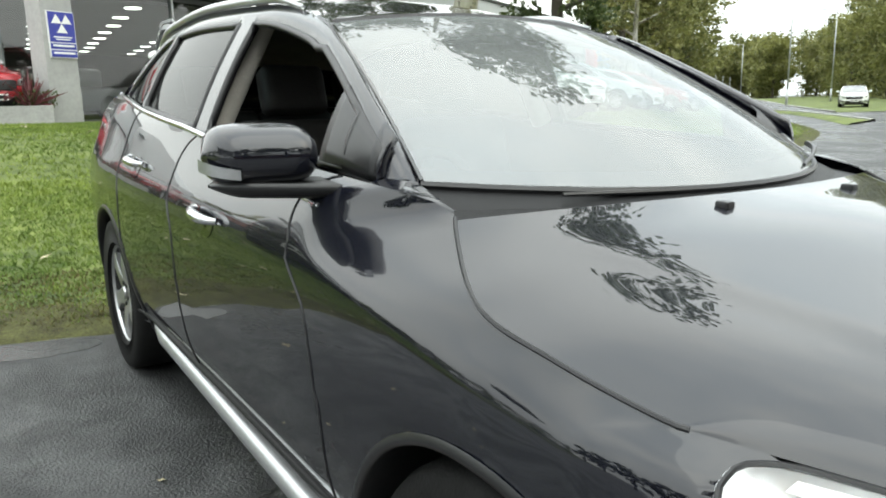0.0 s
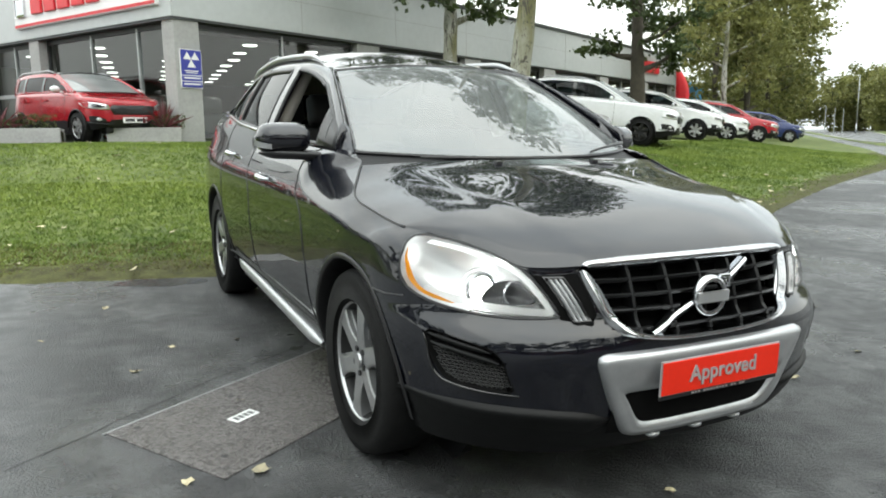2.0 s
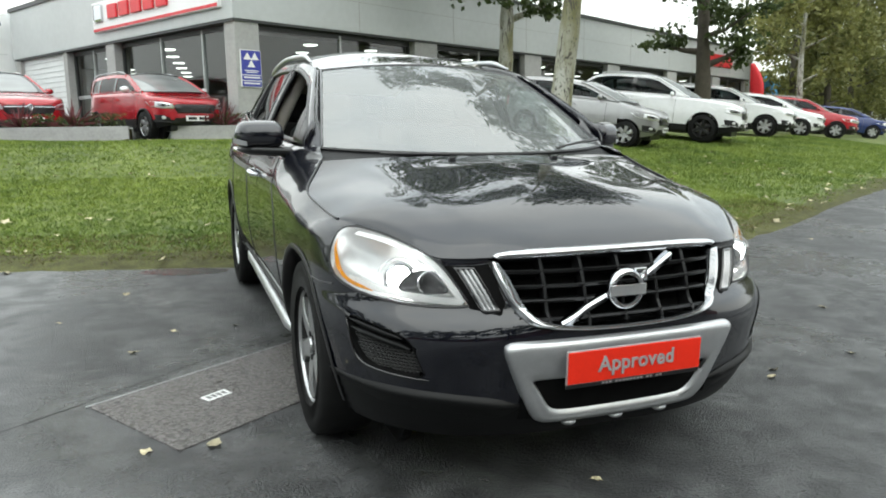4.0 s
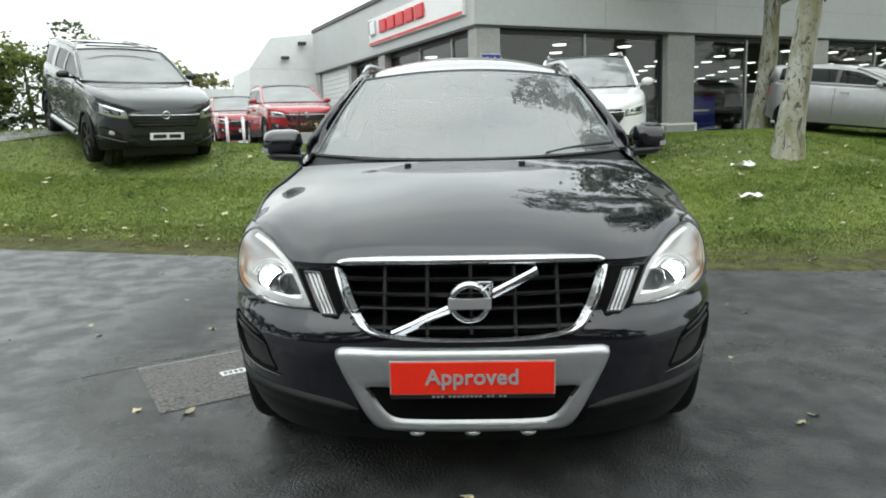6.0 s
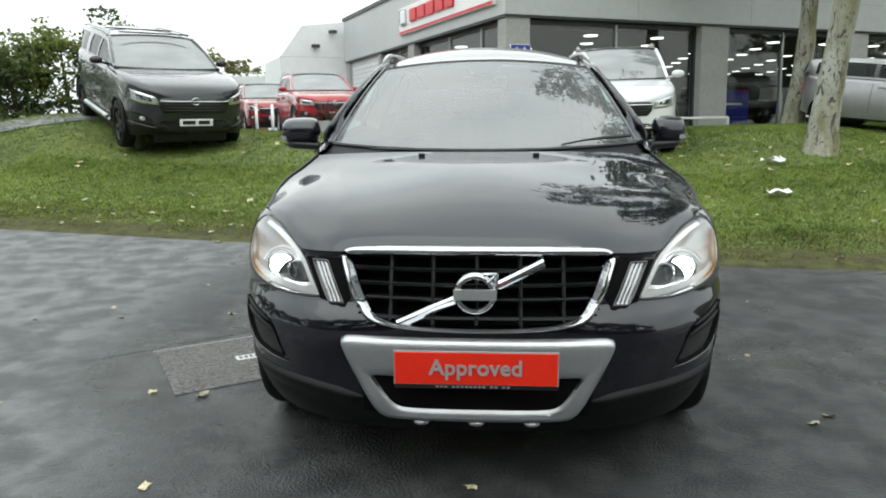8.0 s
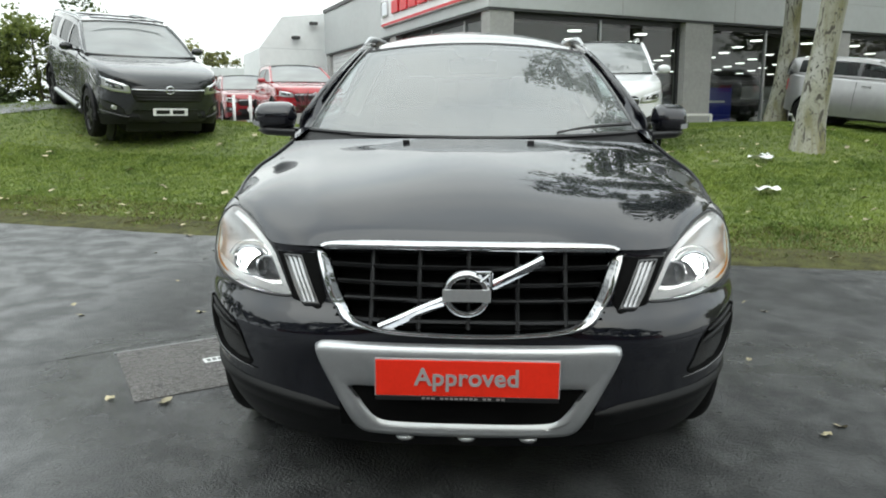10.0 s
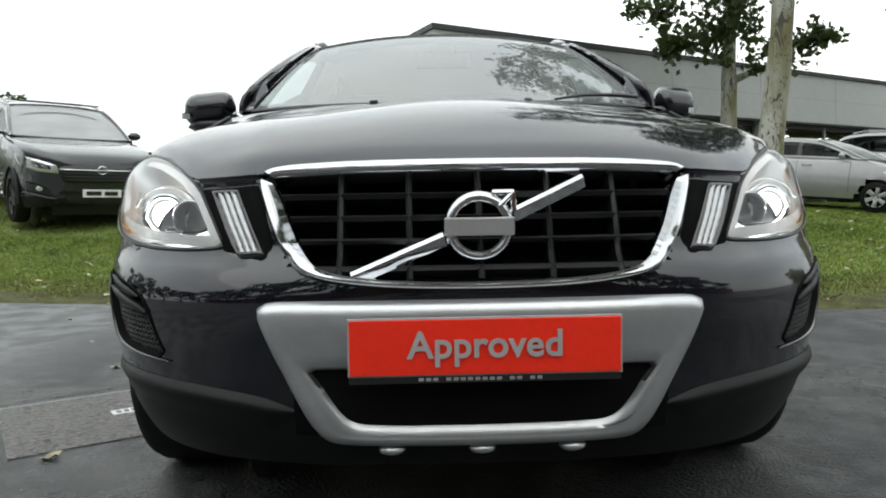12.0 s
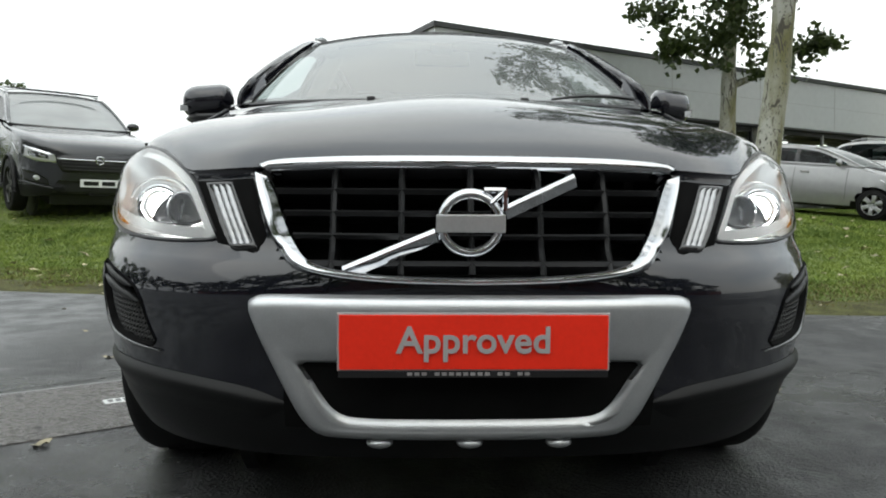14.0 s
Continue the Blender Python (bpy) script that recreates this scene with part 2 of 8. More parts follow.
def wet_tarmac():
    """Dark tarmac with a wet film: puddled patches are smooth, the drier ones show their stones."""
    m = bpy.data.materials.new("wet_tarmac")
    m.use_nodes = True
    n, l = m.node_tree.nodes, m.node_tree.links
    b = n["Principled BSDF"]
    co = n.new("ShaderNodeTexCoord")

    def tex(kind, scale, detail=4):
        t = n.new(kind)
        t.inputs["Scale"].default_value = scale
        if "Detail" in t.inputs:
            t.inputs["Detail"].default_value = detail
        l.new(co.outputs["Object"], t.inputs["Vector"])
        return t

    def span(src, a, c, d, e):
        r = n.new("ShaderNodeMapRange")
        r.interpolation_type = "SMOOTHSTEP"
        for k, v in zip(("From Min", "From Max", "To Min", "To Max"), (a, c, d, e)):
            r.inputs[k].default_value = v
        l.new(src, r.inputs["Value"])
        return r.outputs["Result"]
    film, grit, blot = tex("ShaderNodeTexNoise", 0.55, 5), tex("ShaderNodeTexVoronoi", 85), tex("ShaderNodeTexNoise", 5.0, 9)
    fine = tex("ShaderNodeTexNoise", 11.0, 8)
    both_f = n.new("ShaderNodeMath")
    both_f.operation, both_f.inputs[1].default_value = "MULTIPLY_ADD", 0.35
    l.new(fine.outputs["Fac"], both_f.inputs[0])
    l.new(film.outputs["Fac"], both_f.inputs[2])
    wet = span(both_f.outputs[0], 0.58, 0.80, 0.0, 1.0)
    mix = n.new("ShaderNodeMix")
    mix.data_type = "RGBA"
    mix.inputs["A"].default_value, mix.inputs["B"].default_value = (0.034, 0.035, 0.036, 1), (0.088, 0.090, 0.091, 1)
    l.new(span(blot.outputs["Fac"], 0.35, 0.68, 0.0, 1.0), mix.inputs["Factor"])
    mix2 = n.new("ShaderNodeMix")
    mix2.data_type, mix2.blend_type = "RGBA", "MULTIPLY"
    mix2.inputs["Factor"].default_value = 0.7
    gr = n.new("ShaderNodeMix")
    gr.data_type = "RGBA"
    gr.inputs["A"].default_value, gr.inputs["B"].default_value = (0.45, 0.45, 0.45, 1), (1.25, 1.25, 1.25, 1)
    l.new(grit.outputs["Color"], gr.inputs["Factor"])
    l.new(mix.outputs["Result"], mix2.inputs["A"])
    l.new(gr.outputs["Result"], mix2.inputs["B"])
    # tarmac paler and rougher to the left, darker towards and round the car
    sep, wob, pale, side = n.new("ShaderNodeSeparateXYZ"), n.new("ShaderNodeMath"), n.new("ShaderNodeVectorMath"), n.new("ShaderNodeMath")
    wob.operation, wob.inputs[1].default_value = "MULTIPLY_ADD", 1.6
    l.new(co.outputs["Object"], sep.inputs[0])
    l.new(blot.outputs["Fac"], wob.inputs[0])
    l.new(sep.outputs["X"], wob.inputs[2])
    side.operation = "ADD"
    l.new(wob.outputs[0], side.inputs[0])
    l.new(span(sep.outputs["Y"], 0.2, 1.2, 0.0, 0.75), side.inputs[1])
    pale.operation = "SCALE"
    l.new(mix2.outputs["Result"], pale.inputs[0])
    l.new(span(side.outputs[0], -0.80, -0.30, 1.85, 0.66), pale.inputs["Scale"])
    l.new(pale.outputs[0], b.inputs["Base Color"])
    damp = n.new("ShaderNodeMath")
    damp.operation = "MULTIPLY"
    l.new(wet, damp.inputs[0])
    l.new(span(side.outputs[0], -0.80, -0.30, 0.16, 1.0), damp.inputs[1])
    wet = damp.outputs[0]
    rough = n.new("ShaderNodeMath")
    rough.operation = "MULTIPLY_ADD"
    rough.inputs[1].default_value, rough.inputs[2].default_value = -0.30, 0.50
    l.new(wet, rough.inputs[0])
    l.new(rough.outputs[0], b.inputs["Roughness"])
    bp = n.new("ShaderNodeBump")
    fall = n.new("ShaderNodeMath")
    fall.operation = "MULTIPLY_ADD"
    fall.inputs[1].default_value, fall.inputs[2].default_value = -0.35, 0.85
    l.new(wet, fall.inputs[0])
    l.new(fall.outputs[0], bp.inputs["Strength"])
    bp.inputs["Distance"].default_value = 0.008
    l.new(grit.outputs["Distance"], bp.inputs["Height"])
    l.new(bp.outputs["Normal"], b.inputs["Normal"])
    b.inputs["Specular IOR Level"].default_value = 0.42
    return m


WET_TARMAC = wet_tarmac()
GRASS_GROUND = surface("turf", (0.058, 0.092, 0.017), 0.9, 0, 0.4, 0.9, 0.6, 40, tint=(0.110, 0.135, 0.030))
GRASS_BLADE = surface("grass_blades", (0.096, 0.168, 0.024), 0.6, 0, 0.34, 0.8, tint=(0.162, 0.208, 0.040), spec=0.25)
DRY_BLADE = surface("withered_blades", (0.085, 0.078, 0.030), 0.75, 0, 0.45, 3.0, tint=(0.140, 0.125, 0.050), spec=0.2)
SOIL = surface("worn_soil", (0.048, 0.040, 0.022), 0.9, 0, 0.5, 7.0, 0.9, 60, tint=(0.070, 0.074, 0.026), spec=0.2)
SLAB = surface("cover_slab", (0.058, 0.054, 0.053), 0.27, 0, 0.45, 60, 0.7, 220, rvar=0.12, tint=(0.110, 0.100, 0.097))
SEAM = surface("dark_seam", (0.018, 0.018, 0.018), 0.6, 0, 0.3, 20, 0.5, 120)
WATER = surface("puddle_water", (0.010, 0.010, 0.009), 0.10, 0, 0.3, 9, 0.25, 30)


def plane_bark():
    """Pale flaking bark: cream, olive moss and dark scars."""
    m = surface("plane_bark", (0.27, 0.27, 0.215), 0.85, 0, 0.25, 5, 0.5, 30)
    n, l = m.node_tree.nodes, m.node_tree.links
    b = n["Principled BSDF"]
    src = b.inputs["Base Color"].links[0].from_socket
    co = n.new("ShaderNodeTexCoord")
    for scale, lo, hi, colour, squash in ((3.4, 0.44, 0.54, (0.35, 0.35, 0.31, 1), 0.5), (2.2, 0.46, 0.58, (0.15, 0.145, 0.065, 1), 0.22), (7.0, 0.565, 0.600, (0.07, 0.064, 0.050, 1), 0.30), (26.0, 0.60, 0.64, (0.06, 0.055, 0.045, 1), 0.5)):
        mp, t, r, mx = n.new("ShaderNodeMapping"), n.new("ShaderNodeTexNoise"), n.new("ShaderNodeMapRange"), n.new("ShaderNodeMix")
        mp.inputs["Scale"].default_value = (1, 1, squash)
        t.inputs["Scale"].default_value, t.inputs["Detail"].default_value, t.inputs["Distortion"].default_value = scale, 6, 1.4 if scale > 5 else 0.4
        r.inputs["From Min"].default_value, r.inputs["From Max"].default_value = lo, hi
        mx.data_type = "RGBA"
        mx.inputs["B"].default_value = colour
        l.new(co.outputs["Object"], mp.inputs["Vector"])
        l.new(mp.outputs["Vector"], t.inputs["Vector"])
        l.new(t.outputs["Fac"], r.inputs["Value"])
        l.new(r.outputs["Result"], mx.inputs["Factor"])
        l.new(src, mx.inputs["A"])
        src = mx.outputs["Result"]
    l.new(src, b.inputs["Base Color"])
    return m


PLANE_BARK = plane_bark()

# ---- building tools ----
def solid(name, bm, mat, parent=None, smooth=False):
    """Link a bmesh as one mesh object."""
    me = bpy.data.meshes.new(name)
    bm.normal_update()
    bm.to_mesh(me)
    bm.free()
    for f in me.polygons:
        f.use_smooth = smooth
    for m in (mat if isinstance(mat, (list, tuple)) else [mat]):
        me.materials.append(m)
    ob = new(name, me)
    if parent:
        ob.parent = parent
    return ob


def part(name, bm, mat, parent, label="", smooth=False):
    ob = solid(name, bm, mat, parent, smooth)
    return tagged(ob, label) if label else ob


def thing(name, m=None, label="", category="", group="", kind=""):
    ob = new(name)
    ob.matrix_world = m or Matrix()
    return tagged(ob, label, category, group, kind)


def box(bm, lo, hi, bevel=0.0, m=None, seg=2):
    vs = bmesh.ops.create_cube(bm, size=1)["verts"]
    c = [(a + b) / 2 for a, b in zip(lo, hi)]
    s = [b - a for a, b in zip(lo, hi)]
    for v in vs:
        v.co = Vector((c[0] + v.co.x * s[0], c[1] + v.co.y * s[1], c[2] + v.co.z * s[2]))
    es = list({e for v in vs for e in v.link_edges})
    if bevel:
        r = bmesh.ops.bevel(bm, geom=es, offset=bevel, segments=seg, affect="EDGES", profile=0.7)
        vs = list({v for f in r["faces"] for v in f.verts} | {v for v in vs if v.is_valid})
    if m:
        for v in vs:
            v.co = m @ v.co
    return bm


def cone(bm, p, q, r0, r1, n=12, caps=True):
    """A tapered round bar from p to q."""
    p, q = Vector(p), Vector(q)
    t = (q - p).to_track_quat("Z", "Y").to_matrix()
    rings = [[bm.verts.new(c + t @ Vector((r * math.cos(2 * math.pi * i / n), r * math.sin(2 * math.pi * i / n), 0))) for i in range(n)] for c, r in ((p, r0), (q, r1))]
    for i in range(n):
        j = (i + 1) % n
        bm.faces.new((rings[0][i], rings[0][j], rings[1][j], rings[1][i]))
    if caps:
        bm.faces.new(rings[0][::-1])
        bm.faces.new(rings[1])
    return bm


def lerp(a, b, t):
    return a + (b - a) * t


def clamp(v, a=0.0, b=1.0):
    return max(a, min(b, v))


def ease(t):
    t = clamp(t)
    return t * t * (3 - 2 * t)


def curve_at(keys, x):
    """Smooth (monotone cubic) curve through key pairs."""
    if x <= keys[0][0]:
        return keys[0][1]
    if x >= keys[-1][0]:
        return keys[-1][1]
    n = len(keys)
    i = max(k for k in range(n - 1) if keys[k][0] <= x)
    h = keys[i + 1][0] - keys[i][0]
    d = (keys[i + 1][1] - keys[i][1]) / h

    def slope(k):
        if k <= 0:
            return (keys[1][1] - keys[0][1]) / (keys[1][0] - keys[0][0])
        if k >= n - 1:
            return (keys[-1][1] - keys[-2][1]) / (keys[-1][0] - keys[-2][0])
        a = (keys[k][1] - keys[k - 1][1]) / (keys[k][0] - keys[k - 1][0])
        b = (keys[k + 1][1] - keys[k][1]) / (keys[k + 1][0] - keys[k][0])
        return 0 if a * b <= 0 else 2 * a * b / (a + b)
    t = (x - keys[i][0]) / h
    m0, m1 = slope(i) * h, slope(i + 1) * h
    return ((2 * t ** 3 - 3 * t * t + 1) * keys[i][1] + (t ** 3 - 2 * t * t + t) * m0
            + (-2 * t ** 3 + 3 * t * t) * keys[i + 1][1] + (t ** 3 - t * t) * m1)


def path_at(points, t):
    """A Catmull-Rom path through points, t from 0 to 1 by the chord's length."""
    pts = [Vector(p) for p in points]
    acc = [0.0]
    for a, b in zip(pts, pts[1:]):
        acc.append(acc[-1] + (b - a).length)
    keys = [x / acc[-1] for x in acc]
    return Vector([curve_at(list(zip(keys, [p[k] for p in pts])), t) for k in range(len(pts[0]))])


def sheet(bm, rows, close_u=False):
    """Quads over rows of equal length."""
    vs = [[bm.verts.new(p) for p in r] for r in rows]
    for a, b in zip(vs, vs[1:]):
        n = len(a)
        for i in range(n if close_u else n - 1):
            j = (i + 1) % n
            bm.faces.new((a[i], a[j], b[j], b[i]))
    return vs


def tube(bm, pts, r, n=8, closed=False):
    """A round bar along points."""
    pts = [Vector(p) for p in pts]
    rings = []
    for i, p in enumerate(pts):
        a = pts[i - 1] if (i > 0 or closed) else p
        b = pts[(i + 1) % len(pts)] if (i < len(pts) - 1 or closed) else p
        d = (b - a).normalized()
        side = d.cross(Vector((0, 0, 1)))
        side = side.normalized() if side.length > 1e-4 else Vector((1, 0, 0))
        up = side.cross(d)
        rr = r[i] if isinstance(r, (list, tuple)) else r
        rings.append([p + rr * (math.cos(2 * math.pi * k / n) * side + math.sin(2 * math.pi * k / n) * up) for k in range(n)])
    vs = sheet(bm, rings + ([rings[0]] if closed else []), True)
    if not closed:
        bm.faces.new(vs[0])
        bm.faces.new(vs[-1][::-1])
    return bm


def prism(bm, outline, depth, m=None):
    """A flat outline (x, z) given depth along y."""
    m = m or Matrix()
    a = [bm.verts.new(m @ Vector((x, 0, z))) for x, z in outline]
    b = [bm.verts.new(m @ Vector((x, depth, z))) for x, z in outline]
    bm.faces.new(a)
    bm.faces.new(b[::-1])
    for i in range(len(a)):
        j = (i + 1) % len(a)
        bm.faces.new((a[j], a[i], b[i], b[j]))
    return bm


def lettering(name, text, size, mat, parent, m, depth=0.004, spacing=1.0):
    cu = bpy.data.curves.new(name, "FONT")
    cu.body, cu.size, cu.extrude, cu.align_x, cu.align_y = text, size, depth, "CENTER", "CENTER"
    cu.space_character = spacing
    cu.offset = size * 0.018
    tmp = bpy.data.objects.new(name, cu)
    scene.collection.objects.link(tmp)
    me = bpy.data.meshes.new_from_object(tmp.evaluated_get(bpy.context.evaluated_depsgraph_get()))
    bpy.data.objects.remove(tmp)
    me.materials.clear()
    me.materials.append(mat)
    ob = new(name, me)
    ob.parent = parent
    ob.matrix_local = m
    return ob

# ---- ground: a paved apron falling to the viewer, a lawn that banks up to the forecourt ----
def soft(v, lim=6.0):
    return v if abs(v) <= lim else math.copysign(lim + lim * math.tanh((abs(v) - lim) / lim), v)


EDGE = [(-60, 20.0), (-20, 9.0), (-5.32, 5.28), (-2.38, 4.6), (0, 4.1), (1.97, 3.72), (3.1, 3.62), (4.6, 4.15), (8.2, 6.1), (11.7, 7.85), (19.7, 11.45), (25.0, 15.3), (30.2, 19.2), (38.8, 26.2), (51.0, 36.1), (130, 100), (300, 238)]


def edge_y(x):
    """Where the lawn begins, going away from the apron."""
    return curve_at(EDGE, x)


def apron_z(x, y):
    return 0.0368 * soft(y) - 0.0147 * soft(x)


def lawn_z(x, y):
    e = edge_y(x)
    d = (y - e) * (0.97 if x < 3 else 0.9)
    wide = lerp(6.8, 10.0, ease((x - 5) / 3.5))
    low, high = apron_z(x, e), 1.1 - 0.25 * ease((x - 14) / 20)
    bump = 0.56 * math.exp(-(((x + 8.6) / 3.0) ** 2 + ((y - 12.4) / 2.8) ** 2)) - 0.32 * math.exp(-(((x - 2.2) / 1.7) ** 2 + ((y - 10.4) / 2.6) ** 2))
    lip = 0.035 * ease(d / 0.25)
    return lerp(low, high, ease(d / wide)) + bump * ease(d / 3) + lip + 0.02 * noise.noise((x * 0.6, y * 0.6, 3)) * ease(d)


def ground_z(x, y):
    return lawn_z(x, y) if y > edge_y(x) else apron_z(x, y)


def spread(lo, hi, near, far):
    """Steps growing away from nought."""
    out, v = [0.0], 0.0
    while v < hi:
        v += near + (far - near) * clamp(v / hi)
        out.append(v)
    v = 0.0
    while v > lo:
        v -= near + (far - near) * clamp(v / lo)
        out.insert(0, v)
    return out


XS = spread(-300, 300, 0.22, 22)
bm = bmesh.new()
sheet(bm, [[(x, edge_y(x) - o, apron_z(x, edge_y(x) - o) + (0.004 if o > 0.05 else 0)) for x in XS] for o in [0.0] + [v for v in spread(0, 320, 0.22, 20) if v > 0]])
bmesh.ops.reverse_faces(bm, faces=bm.faces)
apron = tagged(solid("pavement", bm, WET_TARMAC, None, True), "wet dark patched tarmac apron with puddles", "pavement", kind="structure")
bm = bmesh.new()
sheet(bm, [[(x, edge_y(x) + o, lawn_z(x, edge_y(x) + o)) for x in XS] for o in spread(0, 400, 0.22, 22)])
lawn = tagged(solid("ground", bm, GRASS_GROUND, None, True), "sloping lawn of short worn green grass strewn with leaves", "lawn", kind="structure")

# ---- showroom: two glazed fronts meeting at a corner pillar, under a deep grey fascia ----
SHOP = Matrix.Translation((0.35, 15.3, 0)) @ Matrix.Rotation(radians(28), 4, "Z")
SHOP_FLOOR = 1.10
showroom = thing("showroom_building", SHOP, "grey-clad glazed car showroom with deep fascia", "building")


def slab(name, lo, hi, mat, parent, label="", bevel=0.0):
    bm = bmesh.new()
    box(bm, lo, hi, bevel)
    return part(name, bm, mat, parent, label)


LONG, WIDE = 34.0, 12.8
slab("fascia", (0, 0, 3.8), (LONG, 0.28, 5.30), FASCIA, showroom, "pale grey metal fascia band")
slab("fascia", (-0.003, 0.28, 3.8), (0.28, WIDE, 5.30), FASCIA, showroom, "pale grey metal fascia band")
for lo, hi in (((-0.06, -0.06, 5.30), (LONG + 0.06, 0.34, 5.42)), ((-0.06, 0.34, 5.30), (0.34, WIDE, 5.42))):
    slab("parapet_cap", lo, hi, DARK_TRIM, showroom, "dark metal parapet capping")
for k in range(1, 9):
    slab("panel_joint", (k * 3.8, -0.004, 3.8), (k * 3.8 + 0.02, 0.0, 5.3), PILLAR, showroom)
slab("panel_joint", (0.02, -0.004, 4.55), (LONG, -0.001, 4.562), PILLAR, showroom)
slab("soffit", (0.02, 0.02, 3.74), (LONG, 1.2, 3.80), DARK_TRIM, showroom, "dark soffit")
slab("soffit", (0.02, 1.2, 3.74), (1.2, WIDE, 3.80), DARK_TRIM, showroom, "dark soffit")
slab("roof_deck", (0.3, 0.3, 5.0), (LONG, 16, 5.15), PILLAR, showroom)
slab("end_wall", (LONG, 0.3, 1.0), (LONG + 0.3, 16, 5.3), PILLAR, showroom)
slab("rear_wall", (0.3, 16, 1.0), (LONG, 16.3, 5.3), INSIDE, showroom)
slab("side_wall", (0.3, WIDE, 1.0), (0.6, 16, 5.3), CLAD_WHITE, showroom)
slab("showroom_floor", (0.1, 0.1, 0.6), (LONG, 16, SHOP_FLOOR), TILE, showroom, "pale tiled showroom floor")
slab("showroom_ceiling", (0.3, 1.2, 3.66), (LONG, 16, 3.74), INSIDE, showroom)
for x0, x1 in ((0.06, 0.70), (5.95, 6.90), (11.40, 12.42), (17.2, 18.2), (22.8, 23.8), (28.2, 29.2), (33.0, 34.0)):
    slab("pillar", (x0, 0.05, 0.55), (x1, 0.46, 3.74), PILLAR, showroom, "grey rendered pillar")
for y0, y1 in ((5.75, 6.25), (8.80, 9.05), (12.4, 12.8)):
    slab("pillar", (0.05, y0, 0.55), (0.46, y1, 3.74), PILLAR, showroom, "grey rendered pillar")
slab("shutter", (0.16, 9.05, 0.9), (0.24, 12.4, 3.74), CLAD_WHITE, showroom, "pale roller shutter")
for k in range(17):
    slab("shutter_rib", (0.145, 9.05, 1.0 + k * 0.16), (0.158, 12.4, 1.02 + k * 0.16), FASCIA, showroom)


def glazing(a, b, along, mids):
    """A bay of shop glass between a and b along the front, with its frame."""
    def span(name, u0, u1, v0, v1, z0, z1, mat, own):
        lo, hi = ((u0, v0, z0), (u1, v1, z1)) if along == "x" else ((v0, u0, z0), (v1, u1, z1))
        return slab(name, lo, hi, mat, own)
    bm = bmesh.new()
    ends = ((a, SHOP_FLOOR + 0.05), (b, SHOP_FLOOR + 0.05), (b, 3.70), (a, 3.70))
    bm.faces.new([bm.verts.new((u, 0.305, z) if along == "x" else (0.305, u, z)) for u, z in (ends if along == "x" else ends[::-1])])
    w = part("window", bm, SHOP_GLASS, showroom)
    w.visible_shadow = False
    for z0, z1 in ((SHOP_FLOOR - 0.02, SHOP_FLOOR + 0.06), (3.62, 3.74)):
        span("rail", a, b, 0.27, 0.34, z0, z1, DARK_TRIM, showroom)
    for u in (a + 0.03, *mids, b - 0.03):
        span("mullion", u - 0.03, u + 0.03, 0.26, 0.35, SHOP_FLOOR, 3.70, STEEL if u in mids else DARK_TRIM, showroom)


for a, b, mids in ((0.70, 5.95, (3.35,)), (6.90, 11.40, (9.15,)), (12.42, 17.2, (15.0,)), (18.2, 22.8, (20.5,)), (23.8, 28.2, (26.0,)), (29.2, 33.0, (31.0,))):
    glazing(a, b, "x", mids)
for a, b, mids in ((0.46, 5.75, (1.72, 3.66)), (6.25, 8.80, (7.5,))):
    glazing(a, b, "y", mids)
slab("transom", (0.27, 6.25, 2.35), (0.35, 8.8, 2.45), STEEL, showroom)
for i in range(14):
    for j in range(8):
        bm = bmesh.new()
        x, y = 1.5 + i * 2.3 + 1.1 * (j % 2), 2.0 + j * 1.75
        cone(bm, (x, y, 3.637), (x, y, 3.658), 0.18, 0.20, 16)
        part("ceiling_lamp", bm, PANEL_LIGHT, showroom, "lit round ceiling lamp")
slab("poster", (7.05, 0.75, 1.18), (8.45, 0.80, 2.12), SIGN_BLUE, showroom, "blue poster stand behind the glass")
slab("poster_bar", (7.35, 0.742, 1.70), (8.2, 0.748, 1.76), SIGN_WHITE, showroom)
for x0, x1 in ((4.3, 6.2), (8.2, 9.3)):
    bm = bmesh.new()
    for x in (x0, x1):
        box(bm, (x - 0.03, -0.75, 0.9), (x + 0.03, -0.69, 1.36), 0.01)
    box(bm, (x0, -0.75, 1.32), (x1, -0.69, 1.38), 0.015)
    ob = solid("barrier_rail", bm, SIGN_WHITE)
    ob.matrix_world = SHOP
    tagged(ob, "low white metal barrier rail before the glass", "rail", "barrier rails")
# the red lettering is a maker's name: plain blocks of its colour
board = thing("fascia_sign", SHOP, "white fascia sign with red blocks and a red underline", "sign")
slab("board", (-0.10, 0.40, 4.06), (-0.006, 6.55, 4.85), SIGN_WHITE, board, bevel=0.01)
slab("underline", (-0.112, 0.42, 4.08), (-0.103, 6.53, 4.15), SIGN_RED, board, "red underline")
for k in range(5):
    y0 = 2.50 + k * 0.64
    bm = bmesh.new()
    box(bm, (-0.17, y0, 4.34), (-0.103, y0 + 0.50, 4.70), 0.03)
    part("letter_block", bm, SIGN_RED, board, "raised red block")
bm = bmesh.new()
box(bm, (-0.16, 5.92, 4.32), (-0.103, 6.38, 4.76), 0.06)
part("badge", bm, CHROME, board, "silver badge")
bm = bmesh.new()
box(bm, (27.0, -0.10, 4.25), (30.5, -0.01, 4.85), 0.02)
ob = solid("fascia_sign", bm, SIGN_RED)
ob.matrix_world = SHOP
tagged(ob, "red sign on the far end of the grey fascia", "sign")
